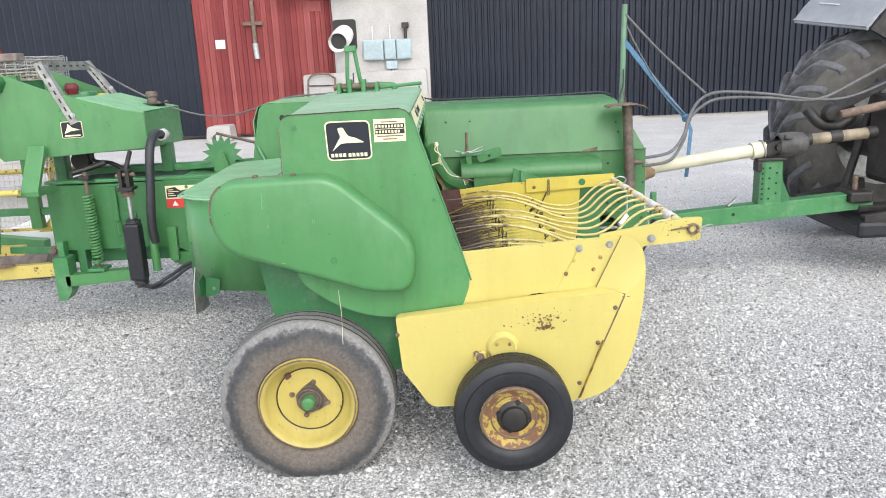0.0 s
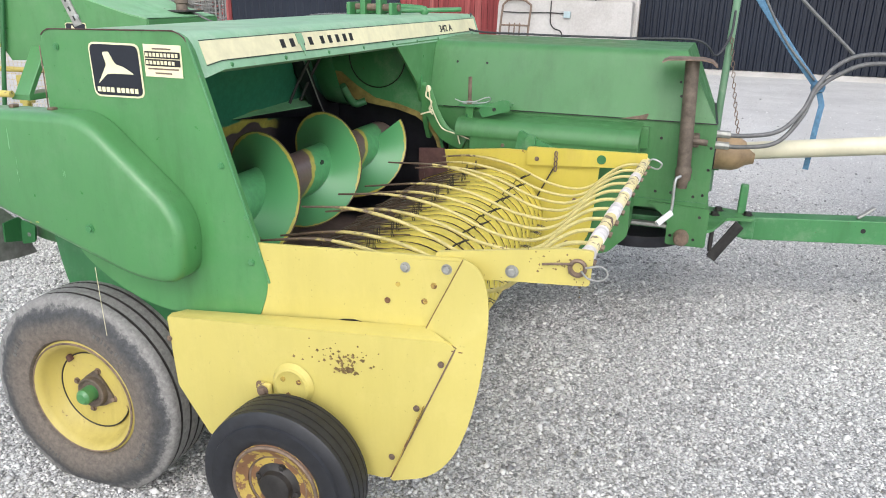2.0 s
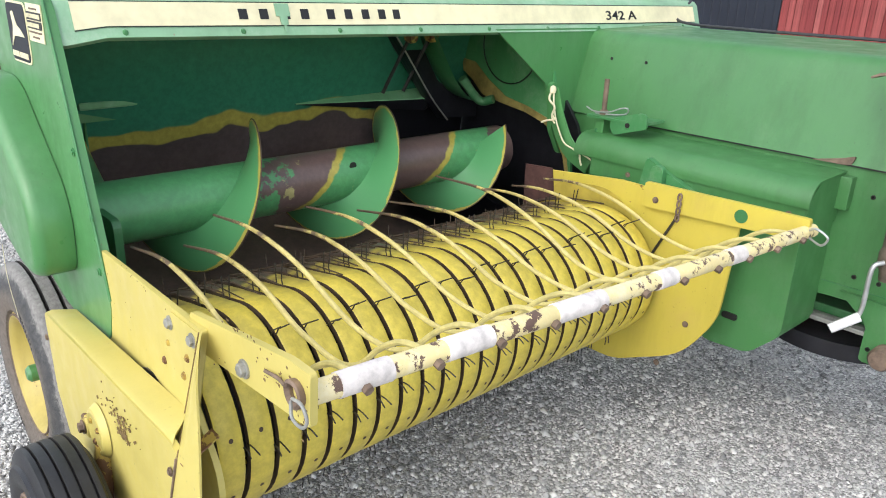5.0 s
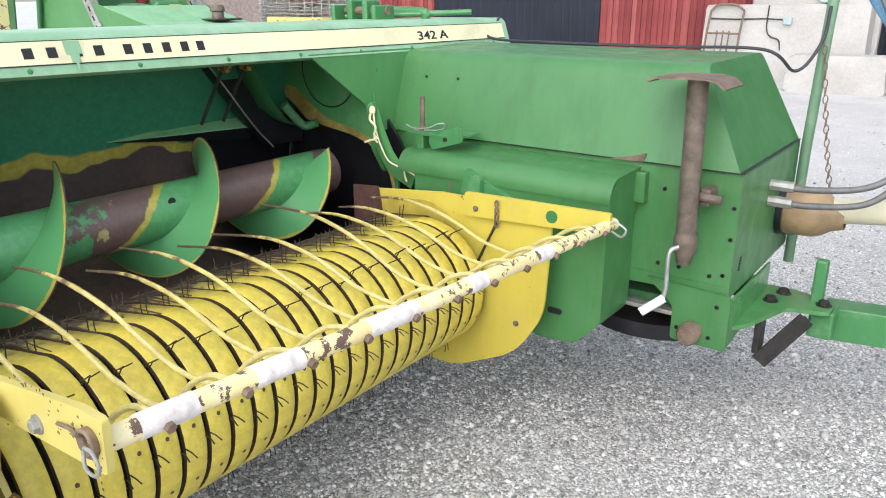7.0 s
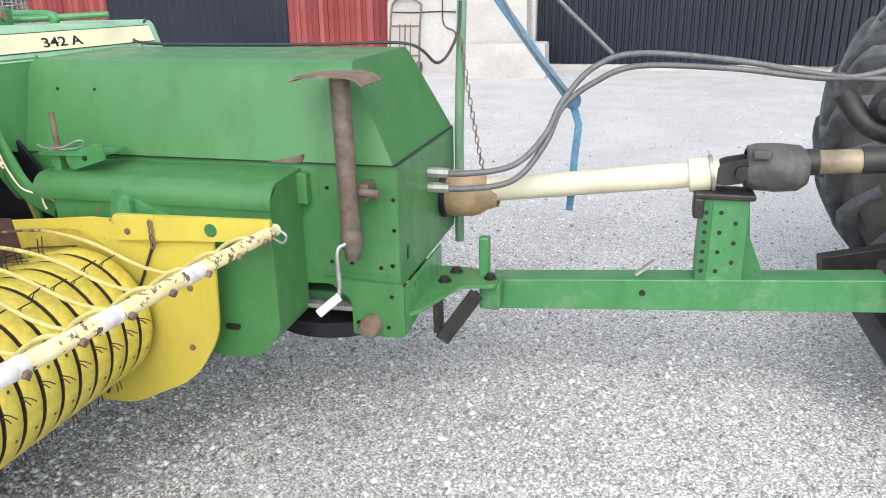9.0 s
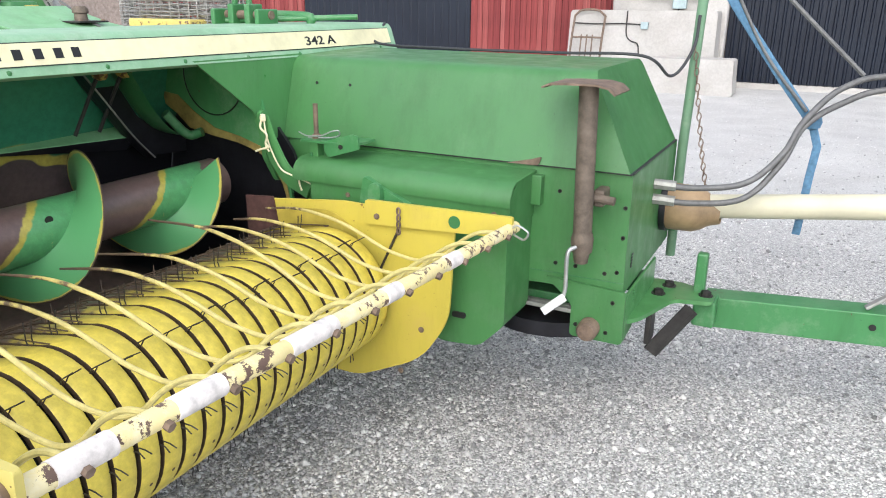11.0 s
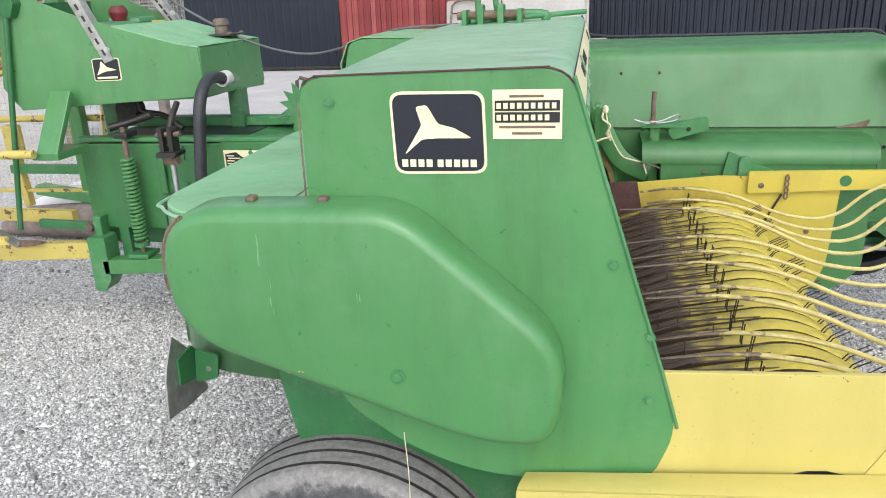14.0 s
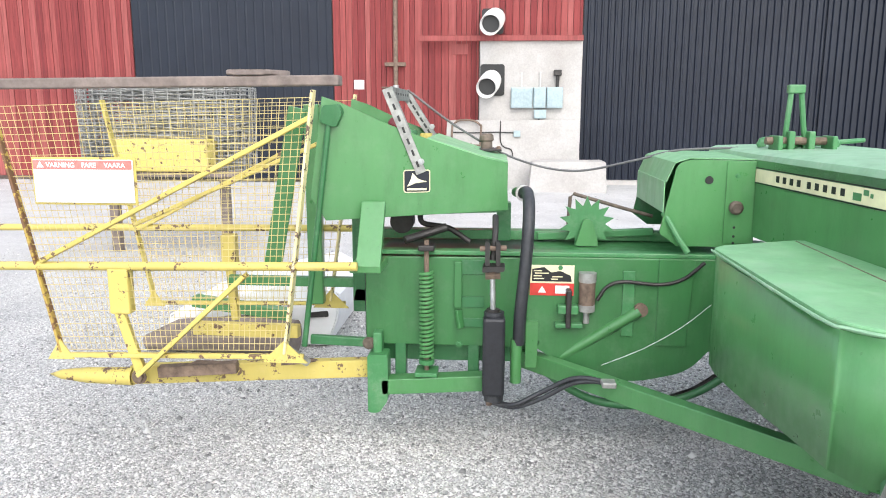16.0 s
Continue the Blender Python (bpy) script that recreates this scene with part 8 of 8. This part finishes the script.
tw3 = thing("baling_twine", (-1.3, 4.3, 0.7), "pale twine strung between chamber and skirt", "twine")
part("strand", tube(curve([(-1.45, 4.40, 0.55), (-1.30, 4.3, 0.66), (-1.18, 4.2, 0.78), (-1.10, 4.1, 0.9)]), 0.0010, 5), m_white, tw3)

# ---- loose stone chips over the yard ----


def build_stones():
    rs = np.random.RandomState(3)
    base_v = np.array([(1, 0, 0), (-1, 0, 0), (0, 1, 0), (0, -1, 0), (0, 0, 1), (0, 0, -1)], float)
    base_f = np.array([(0, 2, 4), (2, 1, 4), (1, 3, 4), (3, 0, 4), (2, 0, 5), (1, 2, 5), (3, 1, 5), (0, 3, 5)])
    n = 210000
    far = rs.random_sample(n) < 0.22
    x = np.where(far, rs.normal(-0.6, 4.2, n), rs.normal(-0.4, 2.5, n))
    y = np.where(far, rs.normal(5.0, 4.0, n), rs.normal(3.4, 1.9, n))
    size = 0.0040 + rs.gamma(2.0, 0.0015, n)
    ang = rs.uniform(0, 6.283, n)
    sc = np.stack([size * rs.uniform(0.8, 1.35, n), size * rs.uniform(0.7, 1.1, n), size * rs.uniform(0.55, 0.95, n)], 1)
    v = base_v[None] * sc[:, None] + rs.uniform(-0.3, 0.3, (n, 6, 3)) * size[:, None, None]
    c, s = np.cos(ang)[:, None], np.sin(ang)[:, None]
    vx, vy = v[:, :, 0] * c - v[:, :, 1] * s, v[:, :, 0] * s + v[:, :, 1] * c
    vz = v[:, :, 2] + size[:, None] * 0.3
    verts = np.stack([vx + x[:, None], vy + y[:, None], vz], 2).reshape(-1, 3)
    faces = (base_f[None] + 6 * np.arange(n)[:, None, None]).reshape(-1, 3)
    me = bpy.data.meshes.new("gravel")
    me.vertices.add(len(verts))
    me.vertices.foreach_set("co", verts.ravel())
    me.loops.add(faces.size)
    me.loops.foreach_set("vertex_index", faces.ravel().astype(np.int32))
    me.polygons.add(len(faces))
    me.polygons.foreach_set("loop_start", np.arange(0, faces.size, 3, dtype=np.int32))
    me.update(calc_edges=True)
    me.materials.append(m_stones)
    tagged(new("gravel", me), "loose grey and white stone chips on the yard", "gravel", kind="stuff")


build_stones()
